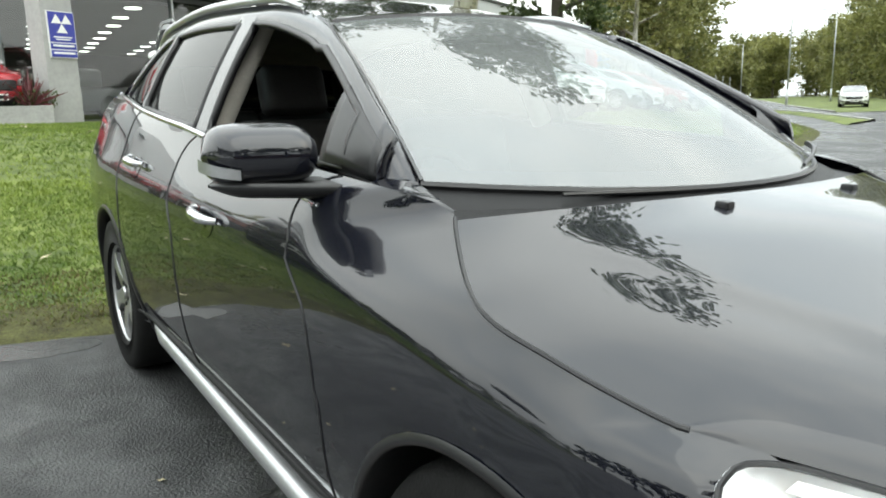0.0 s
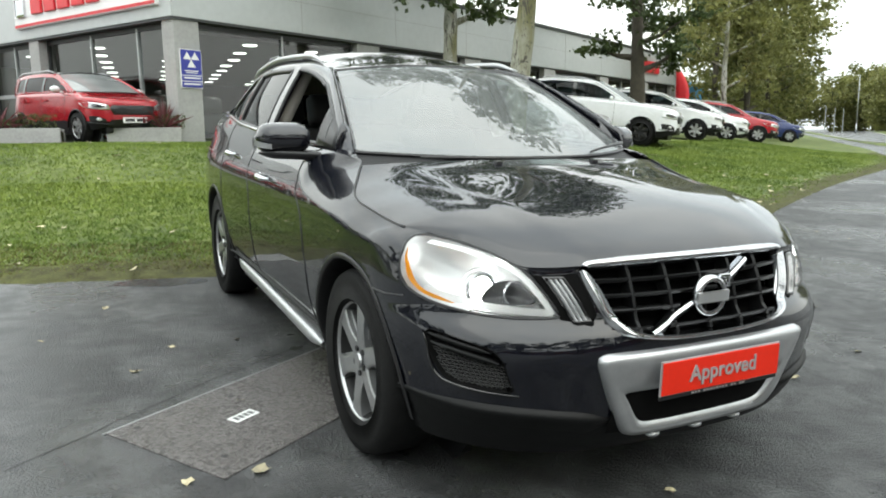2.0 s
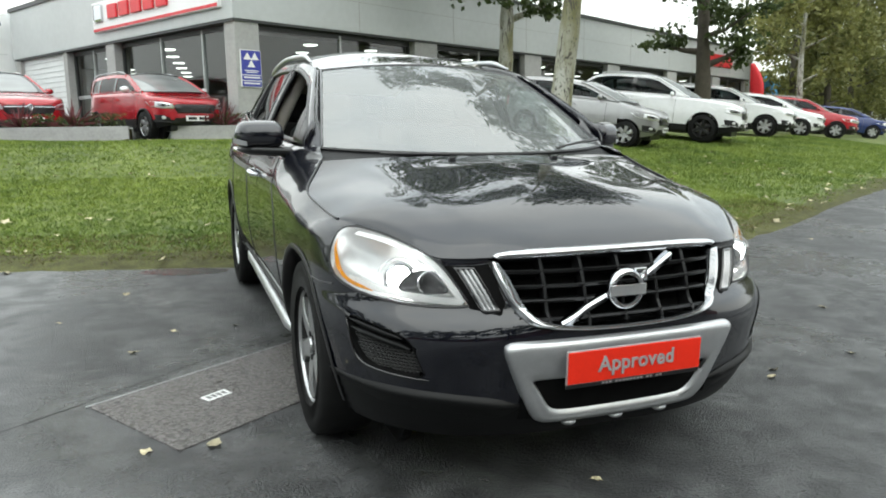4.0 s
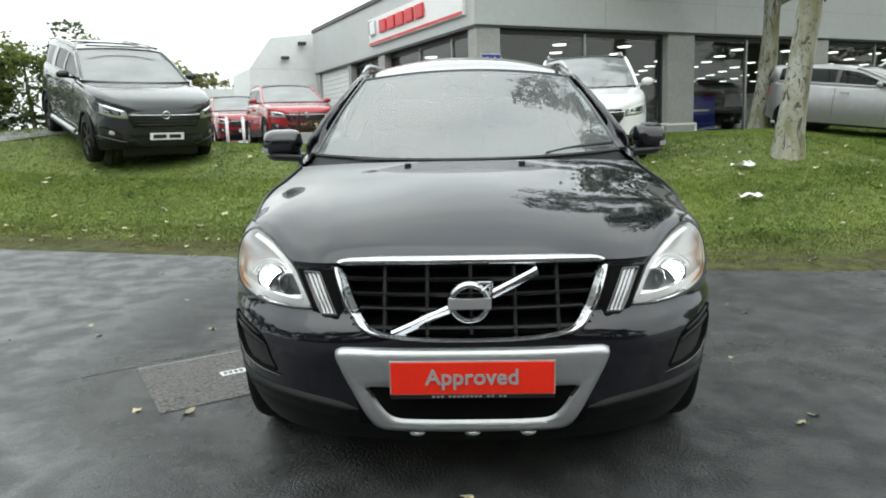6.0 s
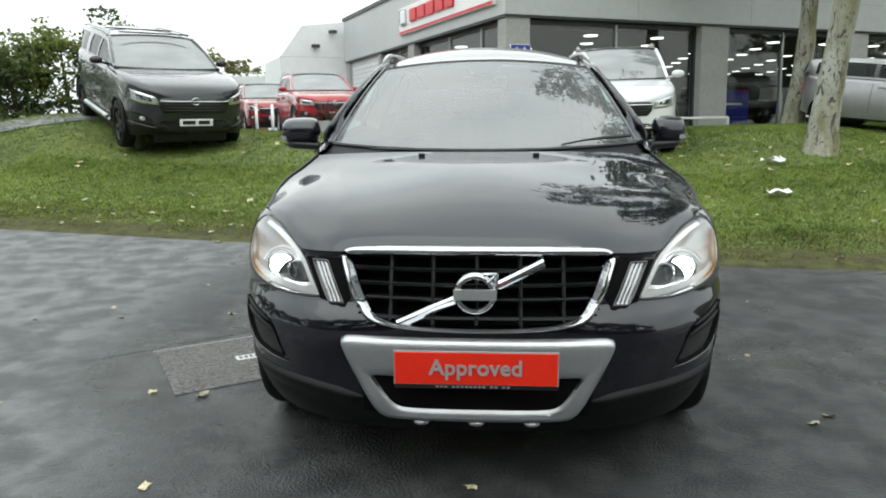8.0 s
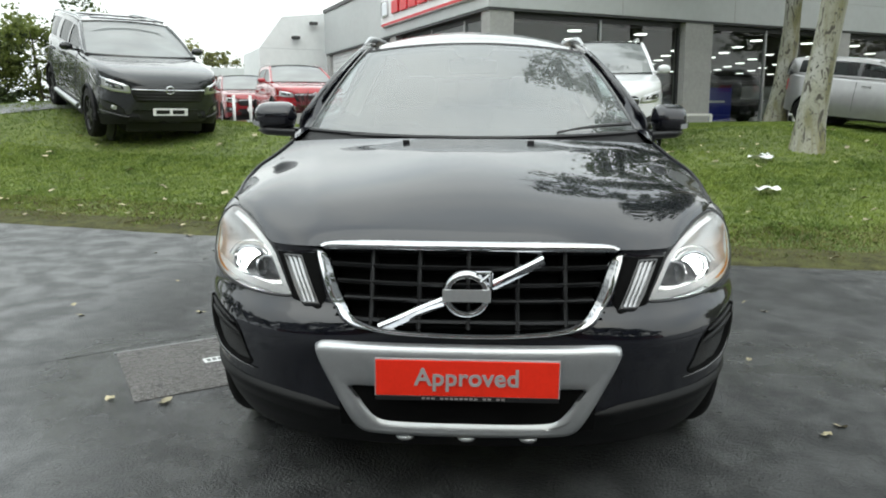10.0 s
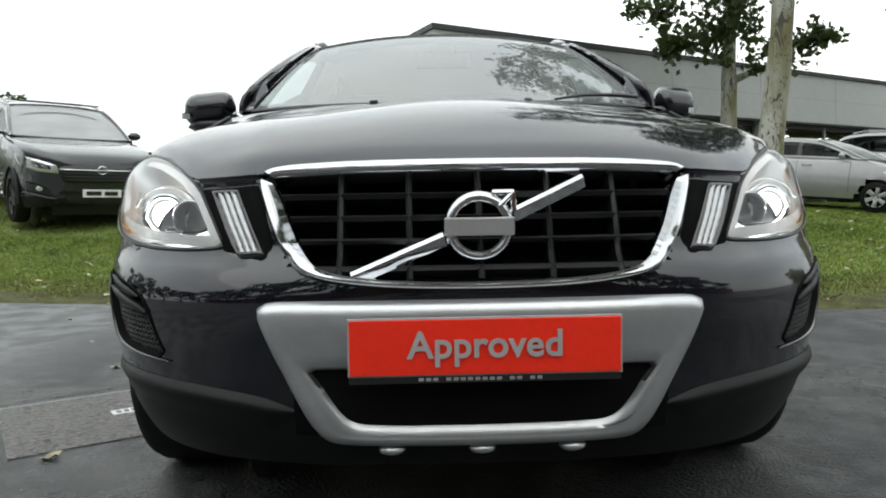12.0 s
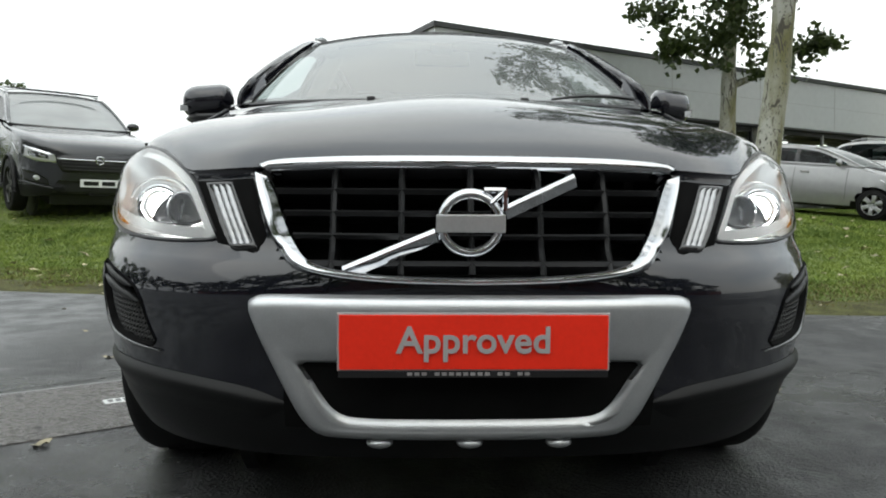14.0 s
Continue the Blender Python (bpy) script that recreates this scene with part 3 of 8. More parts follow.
# vehicle test sign on the corner pillar: three white triangles over bars
test = thing("test_station_sign", SHOP, "blue sign with three white triangles on the corner pillar", "sign")
slab("plate", (0.15, 0.015, 2.30), (0.70, 0.048, 3.13), SIGN_WHITE, test, bevel=0.004)
slab("field", (0.165, 0.008, 2.58), (0.685, 0.012, 3.115), SIGN_BLUE, test, "blue field")
slab("field", (0.165, 0.008, 2.455), (0.685, 0.012, 2.56), SIGN_BLUE, test, "blue field")
slab("field", (0.165, 0.008, 2.315), (0.685, 0.012, 2.435), SIGN_BLUE, test, "blue field")
for cx, cz, up in ((0.325, 2.91, 1), (0.525, 2.91, 1), (0.425, 2.745, 1)):
    bm = bmesh.new()
    h = 0.165
    prism(bm, [(cx - 0.105, cz), (cx + 0.105, cz), (cx, cz + h * up)], 0.004, Matrix.Translation((0, 0.002, 0)))
    part("triangle", bm, SIGN_WHITE, test, "white triangle")
for z, x0, x1 in ((2.66, 0.24, 0.61), (2.62, 0.28, 0.57), (2.50, 0.21, 0.64), (2.37, 0.21, 0.64)):
    slab("text_bar", (x0, 0.003, z), (x1, 0.007, z + (0.02 if z > 2.6 else 0.035)), SIGN_WHITE, test)
# goods seen dimly inside
for k, (x, y, w, h, mat) in enumerate(((2.2, 5.0, 1.8, 1.35, SILVER_PAINT), (9.5, 4.0, 1.9, 1.4, GREY_PAINT), (14.0, 5.5, 1.9, 1.4, WHITE_PAINT), (4.4, 9.5, 1.8, 1.4, RED_PAINT))):
    bm = bmesh.new()
    box(bm, (x, y, SHOP_FLOOR + 0.2), (x + 3.9, y + w, SHOP_FLOOR + 0.85), 0.2, seg=3)
    box(bm, (x + 0.8, y + 0.1, SHOP_FLOOR + 0.8), (x + 3.1, y + w - 0.1, SHOP_FLOOR + h), 0.25, seg=3)
    for wx in (x + 0.7, x + 3.1):
        for wy in (y, y + w - 0.2):
            cone(bm, (wx, wy, SHOP_FLOOR + 0.31), (wx, wy + 0.2, SHOP_FLOOR + 0.31), 0.31, 0.31, 16)
    ob = solid("showroom_car", bm, mat, None, True)
    ob.matrix_world = SHOP
    tagged(ob, "car on display inside the showroom, seen dimly through glass", "car", "display cars")

# ---- the subject: a dark graphite estate car, in its own frame: x across, y from nose to tail, z up ----
NOSE = [(0.20, 0.17), (0.26, 0.118), (0.32, 0.084), (0.38, 0.066), (0.46, 0.056), (0.56, 0.042), (0.600, 0.040), (0.640, 0.043), (0.662, 0.051), (0.684, 0.070), (0.74, 0.085), (0.80, 0.11), (0.86, 0.145), (0.95, 0.30)]
GIRTH = [(0.18, 0.86), (0.24, 0.886), (0.32, 0.908), (0.45, 0.932), (0.60, 0.942), (0.75, 0.945), (0.88, 0.940), (0.98, 0.920), (1.06, 0.888), (1.2, 0.84)]
PLAN = [(0.5, 0.985), (1.0, 1.0), (2.2, 0.995), (3.3, 1.0), (3.9, 0.99), (4.3, 0.955)]
DEEP = 0.64
# the upper edge of the lower body: bonnet front, headlamp tops, wing line, waist
EDGE_TOP = [(0, 0.150, 0.862), (0.25, 0.152, 0.860), (0.44, 0.172, 0.852), (0.60, 0.242, 0.846), (0.72, 0.415, 0.902), (0.800, 0.540, 0.921), (0.850, 0.645, 0.930), (0.864, 0.75, 0.942), (0.877, 0.85, 0.960),
            (0.885, 0.95, 0.977), (0.882, 1.00, 0.990), (0.868, 1.05, 1.010), (0.845, 1.10, 1.030), (0.818, 1.15, 1.054), (0.790, 1.20, 1.082), (0.768, 1.24, 1.106), (0.786, 1.30, 1.122), (0.815, 1.45, 1.135),
            (0.832, 2.0, 1.150), (0.838, 2.7, 1.175), (0.825, 3.3, 1.205), (0.790, 3.8, 1.245), (0.72, 4.25, 1.27)]


def fullness(z):
    """How square the front corners are: fuller in the bumper than round the lamps."""
    return lerp(3.2, 2.5, ease((z - 0.58) / 0.12))


def nose_y(a, z):
    """Depth of the front skin at half-width a and height z."""
    w = curve_at(GIRTH, z) * 0.985
    s = clamp(a / w, 0, 0.9995)
    return curve_at(NOSE, z) + DEEP * (1 - (1 - s ** fullness(z)) ** 0.52)


TUCK = [(0.18, 0.10), (0.27, 0.065), (0.36, 0.040), (0.50, 0.012), (0.62, 0.0)]


def side_a(y, z):
    """Half-width of the flank, tucked in towards the sill between the wheels."""
    tuck = curve_at(TUCK, z) * ease((y - 1.25) / 0.3) * ease((3.5 - y) / 0.3)
    return curve_at(GIRTH, z) * curve_at(PLAN, y) - tuck


def skin(q, z):
    """The lower skin: q 0 to 1 from nose round the front corner, 1 to 2 along the side, 2 to 3 round the tail."""
    n = curve_at(NOSE, z)
    if q <= 1:
        f = q * math.pi / 2
        w = curve_at(GIRTH, z) * 0.985
        return Vector((w * math.sin(f) ** (2 / fullness(z)), n + DEEP * (1 - math.cos(f) ** 1.04), z))
    y0 = n + DEEP
    if q <= 2:
        y = lerp(y0, 4.22, q - 1)
        k = curve_at(PLAN, y) if y > 1.0 else lerp(0.985, 1.0, ease((y - y0) / (1.0 - y0)))
        return Vector((side_a(y, z) / curve_at(PLAN, y) * k, y, z))
    f = (q - 2) * math.pi / 2
    w = curve_at(GIRTH, z) * curve_at(PLAN, 4.22)
    return Vector((w * math.cos(f) ** 0.7, 4.22 + 0.36 * math.sin(f) ** 0.9, z))


def top_edge(q):
    """The point of the upper edge that belongs to q."""
    if q <= 2:
        y = skin(q, 0.8).y if q > 1 else None
        if y is None:
            f = q * math.pi / 2
            a = 0.85 * math.sin(f * 0.98) ** 0.8
            keys_y = [(p[0], p[1]) for p in EDGE_TOP[:7]]
            keys_z = [(p[0], p[2]) for p in EDGE_TOP[:7]]
            yy = curve_at(keys_y, a)
            return Vector((a, yy, curve_at(keys_z, a)))
        y = max(y, 0.0)
        ya = top_edge(1.0).y
        y0 = skin(1.0, 0.8).y
        yy = lerp(ya, 4.25, (y - y0) / (4.22 - y0))
        return Vector((curve_at([(p[1], p[0]) for p in EDGE_TOP[4:]], yy), yy, curve_at([(p[1], p[2]) for p in EDGE_TOP[4:]], yy)))
    f = (q - 2) * math.pi / 2
    return Vector((0.72 * math.cos(f) ** 0.7, 4.25 + 0.25 * math.sin(f) ** 0.9, 1.27))


BOTTOM = 0.235
SHOULDER = [(0.0, 0.79), (0.25, 0.79), (0.42, 0.82), (0.66, 0.845), (0.84, 0.868), (1.02, 0.900), (1.18, 0.932), (1.30, 0.955), (1.45, 0.985), (2.0, 1.02), (2.7, 1.045), (3.3, 1.075), (3.8, 1.115), (4.25, 1.14)]
HINGE = 1.160


def body_at(q, t):
    """The whole lower body, t from the sill (0) over the shoulder (0.8) to the upper edge (1)."""
    e = top_edge(q)
    zs = lerp(e.z - 0.055, curve_at(SHOULDER, e.y), ease((q - 0.7) / 0.4)) if q <= 2 else e.z - 0.13
    zb = BOTTOM + 0.03 * ease((q - 0.6) / 0.6)
    if t <= 0.55:
        return skin(q, lerp(zb, 0.71, t / 0.55))
    if t <= 0.8:
        return skin(q, lerp(0.71, zs, (t - 0.55) / 0.25))
    s = skin(q, zs)
    c = s + (s - skin(q, zs - 0.03)).normalized() * (e.z - zs) * 0.85
    u = (t - 0.8) / 0.2
    return (1 - u) ** 2 * s + 2 * u * (1 - u) * c + u * u * e


WHEELS = ((0.945, 0.352), (3.712, 0.352))
ARCH = 0.414


car = thing("estate_car", SLOPE, "dark graphite-black estate car with silver front guard, lights on", "car")


def front_point(a, z, off=0.0):
    """A point of the front skin, lifted off it."""
    b, h = abs(a), 0.004
    y = nose_y(b, z)
    da, dz = (nose_y(b + h, z) - nose_y(b - h if b > h else b, z)) / (2 * h if b > h else h), (nose_y(b, z + h) - nose_y(b, z - h)) / (2 * h)
    n = Vector((math.copysign(da, a) if b > 0.005 else 0, -1, dz)).normalized()
    return Vector((a, y, z)) + n * off


def rounded(pts, times=2):
    """A closed outline with its corners cut round."""
    for _ in range(times):
        out = []
        for i, p in enumerate(pts):
            q = pts[(i + 1) % len(pts)]
            out += [(lerp(p[0], q[0], 0.22), lerp(p[1], q[1], 0.22)), (lerp(p[0], q[0], 0.78), lerp(p[1], q[1], 0.78))]
        pts = out
    return pts


def resampled(pts, n):
    """n even steps along a closed outline."""
    acc = [0.0]
    loop = list(pts) + [pts[0]]
    for p, q in zip(loop, loop[1:]):
        acc.append(acc[-1] + math.hypot(q[0] - p[0], q[1] - p[1]))
    out, k = [], 0
    for i in range(n):
        d = acc[-1] * i / n
        while acc[k + 1] < d:
            k += 1
        t = (d - acc[k]) / max(1e-9, acc[k + 1] - acc[k])
        out.append((lerp(loop[k][0], loop[k + 1][0], t), lerp(loop[k][1], loop[k + 1][1], t)))
    return out


def inset(pts, by):
    """A closed outline moved inwards."""
    n, out = len(pts), []
    area = sum(pts[i][0] * pts[(i + 1) % n][1] - pts[(i + 1) % n][0] * pts[i][1] for i in range(n))
    s = 1 if area > 0 else -1
    for i in range(n):
        a, b = pts[i - 1], pts[(i + 1) % n]
        dx, dz = b[0] - a[0], b[1] - a[1]
        l = math.hypot(dx, dz) or 1
        out.append((pts[i][0] - s * dz / l * by, pts[i][1] + s * dx / l * by))
    return out


def within(pts, x, z):
    hit, n = False, len(pts)
    for i in range(n):
        (x0, z0), (x1, z1) = pts[i], pts[(i + 1) % n]
        if (z0 > z) != (z1 > z) and x < (x1 - x0) * (z - z0) / (z1 - z0) + x0:
            hit = not hit
    return hit


def nearest(pts, x, z):
    best = None
    n = len(pts)
    for i in range(n):
        (x0, z0), (x1, z1) = pts[i], pts[(i + 1) % n]
        dx, dz = x1 - x0, z1 - z0
        t = clamp(((x - x0) * dx + (z - z0) * dz) / max(1e-12, dx * dx + dz * dz))
        p = (x0 + dx * t, z0 + dz * t)
        d = math.hypot(p[0] - x, p[1] - z)
        if best is None or d < best[0]:
            best = (d, p)
    return best


def ring(bm, outer, inner, prof):
    """A moulding over the front skin between two outlines; prof: steps of (share, lift)."""
    rows = [[front_point(lerp(o[0], i[0], f), lerp(o[1], i[1], f), off) for o, i in zip(outer, inner)] for f, off in prof]
    sheet(bm, rows, True)
    return bm


def both(half):
    """A full outline from its right half, listed from the top middle to the bottom middle."""
    return half + [(-a, z) for a, z in reversed(half) if a > 1e-6]


def facing_out(bm, centre=(0, 2.2, 0.75)):
    bm.normal_update()
    c = Vector(centre)
    bmesh.ops.reverse_faces(bm, faces=[f for f in bm.faces if f.normal.dot(f.calc_center_median() - c) < 0])
    return bm


GRILLE = resampled(rounded(both([(0, 0.862), (0.25, 0.861), (0.425, 0.855), (0.450, 0.838), (0.436, 0.79), (0.400, 0.705), (0.362, 0.655), (0.315, 0.637), (0.18, 0.624), (0, 0.620)]), 2), 120)
LAMP_R = resampled(rounded([(0.528, 0.703), (0.545, 0.697), (0.64, 0.693), (0.74, 0.697), (0.83, 0.714), (0.880, 0.740), (0.893, 0.785), (0.888, 0.835), (0.868, 0.882), (0.838, 0.908), (0.800, 0.916), (0.735, 0.902), (0.665, 0.874), (0.600, 0.828), (0.560, 0.762)], 1), 72)
FOG = resampled(rounded([(0.872, 0.642), (0.80, 0.624), (0.728, 0.602), (0.706, 0.570), (0.688, 0.513), (0.664, 0.466), (0.745, 0.466), (0.822, 0.480), (0.856, 0.545)], 1), 60)
GUARD = resampled(rounded(both([(0, 0.592), (0.405, 0.592), (0.440, 0.586), (0.442, 0.565), (0.402, 0.467), (0.345, 0.348), (0.318, 0.315), (0.280, 0.304), (0, 0.300)]), 2), 120)
INTAKE = resampled(rounded(both([(0, 0.462), (0.325, 0.462), (0.345, 0.458), (0.326, 0.436), (0.298, 0.388), (0.273, 0.355), (0.236, 0.342), (0, 0.340)]), 2), 120)

# -- lower body: one skin, split into the panels that it is pressed from
QA = [i / 64 for i in range(65)]
QB = [1 + i / 110 for i in range(1, 111)]
QC = [2 + i / 16 for i in range(1, 17)]
QS = QA + QB + QC
TS = [0.55 * i / 30 for i in range(31)] + [0.55 + 0.25 * i / 14 for i in range(1, 15)] + [0.8 + 0.2 * i / 12 for i in range(1, 13)]
GRID = [[body_at(q, t) for q in QS] for t in TS]


def q_of(y):
    y0 = curve_at(NOSE, 0.7) + DEEP
    return 1 + (y - y0) / (4.22 - y0)


DOOR_A, DOOR_B, DOOR_C = min(QS, key=lambda q: abs(q - q_of(1.50))), min(QS, key=lambda q: abs(q - q_of(2.60))), min(QS, key=lambda q: abs(q - q_of(3.42)))


# the crease above the grained lower bumper
LIP = [(0.0, 0.340), (0.30, 0.354), (0.40, 0.374), (0.50, 0.392), (0.65, 0.405), (0.90, 0.412)]


def panel_of(q, t, c):
    if t < 0.55 and c.y < 0.95 and q < 1.3:
        return "lower_bumper" if c.z < curve_at(LIP, c.x) else "front_bumper"
    if q < 1 and t >= 0.55 and c.x < 0.60 and c.y < 0.5:
        return "front_bumper"
    if q < DOOR_A:
        return "wing"
    if q < DOOR_B:
        return "front_door" if t > 0.075 else "sill"
    if q < DOOR_C:
        return "rear_door" if t > 0.075 else "sill"
    return "quarter_panel" if q < 2.1 else "tailgate"


def body_panels(sign):
    groups = {}
    for j in range(len(TS) - 1):
        for i in range(len(QS) - 1):
            quad = (GRID[j][i], GRID[j][i + 1], GRID[j + 1][i + 1], GRID[j + 1][i])
            c = sum(quad, Vector()) / 4
            if any(math.hypot(c.y - wy, c.z - wz) < ARCH for wy, wz in WHEELS) and c.x > 0.5:
                continue
            if c.y < 0.75 and (within(GRILLE, c.x, c.z) or within(LAMP_R, c.x, c.z) or within(FOG, c.x, c.z)):
                continue
            groups.setdefault(panel_of((QS[i] + QS[i + 1]) / 2, (TS[j] + TS[j + 1]) / 2, c), []).append((j, i))
    for name, cells in groups.items():
        bm, made = bmesh.new(), {}

        def vert(j, i):
            if (j, i) not in made:
                p = GRID[j][i].copy()
                for wy, wz in WHEELS:
                    d = math.hypot(p.y - wy, p.z - wz)
                    if p.x > 0.5 and abs(d - ARCH) < 0.024 and d > 1e-6:
                        p.y, p.z = wy + (p.y - wy) * ARCH / d, wz + (p.z - wz) * ARCH / d
                if p.y < 0.75 and name in ("front_bumper", "wing"):
                    for shape in (GRILLE, LAMP_R, FOG):
                        d, near = nearest(shape, p.x, p.z)
                        if d < 0.008 or within(shape, p.x, p.z):
                            p = front_point(near[0], near[1])
                            break
                p.x *= sign
                made[(j, i)] = bm.verts.new(p)
            return made[(j, i)]
        for j, i in cells:
            f = [vert(j, i), vert(j, i + 1), vert(j + 1, i + 1), vert(j + 1, i)]
            bm.faces.new(f if sign > 0 else f[::-1])
        bmesh.ops.remove_doubles(bm, verts=bm.verts, dist=0.0004)
        facing_out(bm)
        part(name, bm, {"lower_bumper": BUMPER, "sill": PLASTIC}.get(name, PAINT), car, smooth=True)


for sign in (1, -1):
    body_panels(sign)

# -- shut lines and trims
def along(q0, q1, t0, t1, n=40, lift=0.0):
    out = []
    for k in range(n + 1):
        q, t = lerp(q0, q1, k / n), lerp(t0, t1, k / n)
        p = body_at(q, t)
        if lift:
            a, b = body_at(q + 0.004, t) - body_at(q - 0.004, t), body_at(q, min(1, t + 0.004)) - body_at(q, max(0, t - 0.004))
            p = p + a.cross(b).normalized() * lift
        out.append(p)
    return out


def flip(pts, sign):
    return [Vector((p.x * sign, p.y, p.z)) for p in pts]


SHUTS = [along(DOOR_A, DOOR_A, 0.075, 0.80), along(DOOR_A, DOOR_A + 0.035, 0.80, 1.0, 12), along(DOOR_B, DOOR_B, 0.075, 1.0), along(DOOR_C, DOOR_C, 0.40, 1.0),
         along(DOOR_A, DOOR_C, 0.075, 0.075, 60), [front_point(0.892, 0.72), *along(0.80, q_of(0.76), 0.55, 0.55, 12)[5:]]]
for sign in (1, -1):
    for line in SHUTS:
        bm = bmesh.new()
        tube(bm, flip(line, sign), 0.0032, 6)
        part("shut_line", bm, SATIN, car)
    # bonnet gap: from the headlamp up the wing to the scuttle
    bm = bmesh.new()
    tube(bm, flip([top_edge(lerp(0.93, HINGE, k / 40)) + Vector((0, 0, 0.001)) for k in range(41)], sign), 0.0042, 6)
    part("bonnet_gap", bm, SATIN, car)
    # ledge above the grained lower bumper
    bm = bmesh.new()
    rows = []
    for k in range(37):
        a = lerp(0.345, 0.895, k / 36)
        z, g = curve_at(LIP, a), ease(k / 7) * (0.35 + 0.65 * ease((36 - k) / 9))
        rows.append(flip([front_point(a, z + dz * g, 0.001 + off * g) for dz, off in ((0.014, 0.0), (0.009, 0.005), (0.002, 0.014), (-0.006, 0.017), (-0.020, 0.013), (-0.040, 0.004), (-0.060, -0.001))], sign))
    sheet(bm, rows)
    facing_out(bm, (0, 1.2, 0.3))
    part("bumper_ledge", bm, BUMPER, car, smooth=True)
    # silver sill bar
    bm = bmesh.new()
    rows = []
    for k in range(41):
        y = lerp(1.46, 3.22, k / 40)
        a, z = 0.872, 0.272 + 0.06 * k / 40
        s = 0.35 + 0.65 * min(1, k / 3, (40 - k) / 3)
        rows.append([Vector(((a + dx * s) * sign, y, z + dz * s)) for dx, dz in ((-0.03, -0.028), (0.012, -0.034), (0.026, -0.020), (0.026, 0.012), (0.012, 0.028), (-0.03, 0.03))])
    sheet(bm, rows, True)
    facing_out(bm, (0.88 * sign, 2.3, 0.30))
    part("sill_bar", bm, SILVER, car, "polished silver sill bar", smooth=True)
    # dark strake along the doors
    bm = bmesh.new()
    tube(bm, flip(along(DOOR_A, DOOR_C, 0.115, 0.135, 40, 0.002), sign), [0.004 + 0.008 * ease(min(k, 40 - k) / 4) for k in range(41)], 8)
    part("door_strake", bm, PLASTIC, car, smooth=True)
    # wheel arch lips and liners
    for wy, wz in WHEELS:
        bm = bmesh.new()
        rows = []
        for k in range(49):
            f = lerp(-0.16, math.pi + 0.16, k / 48)
            y, z = wy + math.cos(f) * ARCH, wz + math.sin(f) * ARCH
            a = skin(q_of(y) if y > 0.72 else 1, max(0.2, z)).x if y > 0.72 else 0
            if y <= 0.72:
                lo, hi = 0.5, 1.0
                for _ in range(24):
                    mid = (lo + hi) / 2
                    lo, hi = (mid, hi) if skin(mid, max(0.2, z)).y < y else (lo, mid)
                a = skin(lo, max(0.2, z)).x
            d = Vector((0, math.cos(f), math.sin(f)))
            p = Vector((a * sign, y, z))
            out = Vector((sign, 0, 0))
            rows.append([p + d * 0.020 + out * 0.001, p + d * 0.012 + out * 0.006, p + out * 0.006, p - d * 0.004 + out * -0.004, p - d * 0.004 - out * 0.05, p - d * 0.004 - out * 0.30])
        sheet(bm, rows)
        bm.normal_update()
        part("wheel_arch", bm, SATIN, car, smooth=True)
        bm = bmesh.new()
        cone(bm, (0.56 * sign, wy, wz), (0.60 * sign, wy, wz), ARCH + 0.01, ARCH + 0.01, 32)
        part("arch_liner", bm, SATIN, car)
bm = bmesh.new()
box(bm, (-0.60, 0.35, 0.20), (0.60, 4.4, 0.50), 0.05)
box(bm, (-0.86, 1.45, 0.24), (0.86, 3.20, 0.34), 0.02)
part("underbody", bm, SATIN, car)

# -- bonnet: a patch between its four edges, crowned, with the two ridges that run up from the grille
def bonnet_at(u, v):
    """u 0 to 1 from the middle to the wing, v 0 to 1 from the nose to the scuttle."""
    qf = u * 0.93
    f = top_edge(qf)
    c_end = top_edge(0.93)
    hinge = top_edge(HINGE)
    b = Vector((hinge.x * u, lerp(1.055, hinge.y, u ** 2.2), lerp(1.118, hinge.z - 0.004, u ** 3)))
    s = top_edge(lerp(0.93, HINGE, v))
    m = Vector((0, lerp(0.150, 1.055, v), lerp(0.862, 1.118, v)))
    p = (1 - v) * f + v * b + (1 - u) * m + u * s - ((1 - u) * (1 - v) * top_edge(0) + u * (1 - v) * c_end + (1 - u) * v * Vector((0, 1.055, 1.118)) + u * v * hinge)
    crown = 4 * v * (1 - v)
    nose = math.sin(math.pi * v ** 0.62)
    p.z += (0.052 * nose + 0.020 * crown) * (1 - u ** 2.6) + 0.004 * math.sin(math.pi * v) * math.exp(-((u - lerp(0.55, 0.80, v)) / 0.16) ** 2)
    return p


bm = bmesh.new()
rows = []
us = [-1 + k / 36 for k in range(73)]
for j in range(57):
    v = j / 56
    rows.append([Vector((math.copysign(bonnet_at(abs(u), v).x, u) if u else 0, *bonnet_at(abs(u), v)[1:])) for u in us])
# fair the patch: a smooth low-order panel inside, eased into the edges
G = np.array([[tuple(p) for p in r] for r in rows])
gx, gy = G[..., 0] / 0.9, (G[..., 1] - 0.6) / 0.6
terms = np.stack([gx ** (2 * i) * gy ** j for i in range(4) for j in range(5)], axis=-1)
fit_z = terms @ np.linalg.lstsq(terms.reshape(-1, 20), G[..., 2].ravel(), rcond=None)[0]
rim_v, rim_u = np.minimum(np.arange(57), 56 - np.arange(57)), np.minimum(np.arange(73), 72 - np.arange(73))
hold = np.clip(np.minimum(rim_v[:, None], rim_u[None, :]) / 11, 0, 1)
G[..., 2] += (fit_z - G[..., 2]) * hold * hold * (3 - 2 * hold)
for step in range(120):
    mean = (G[:-2, 1:-1] + G[2:, 1:-1] + G[1:-1, :-2] + G[1:-1, 2:]) / 4
    G[1:-1, 1:-1] += (mean - G[1:-1, 1:-1]) * (0.60 if step % 2 == 0 else -0.60)
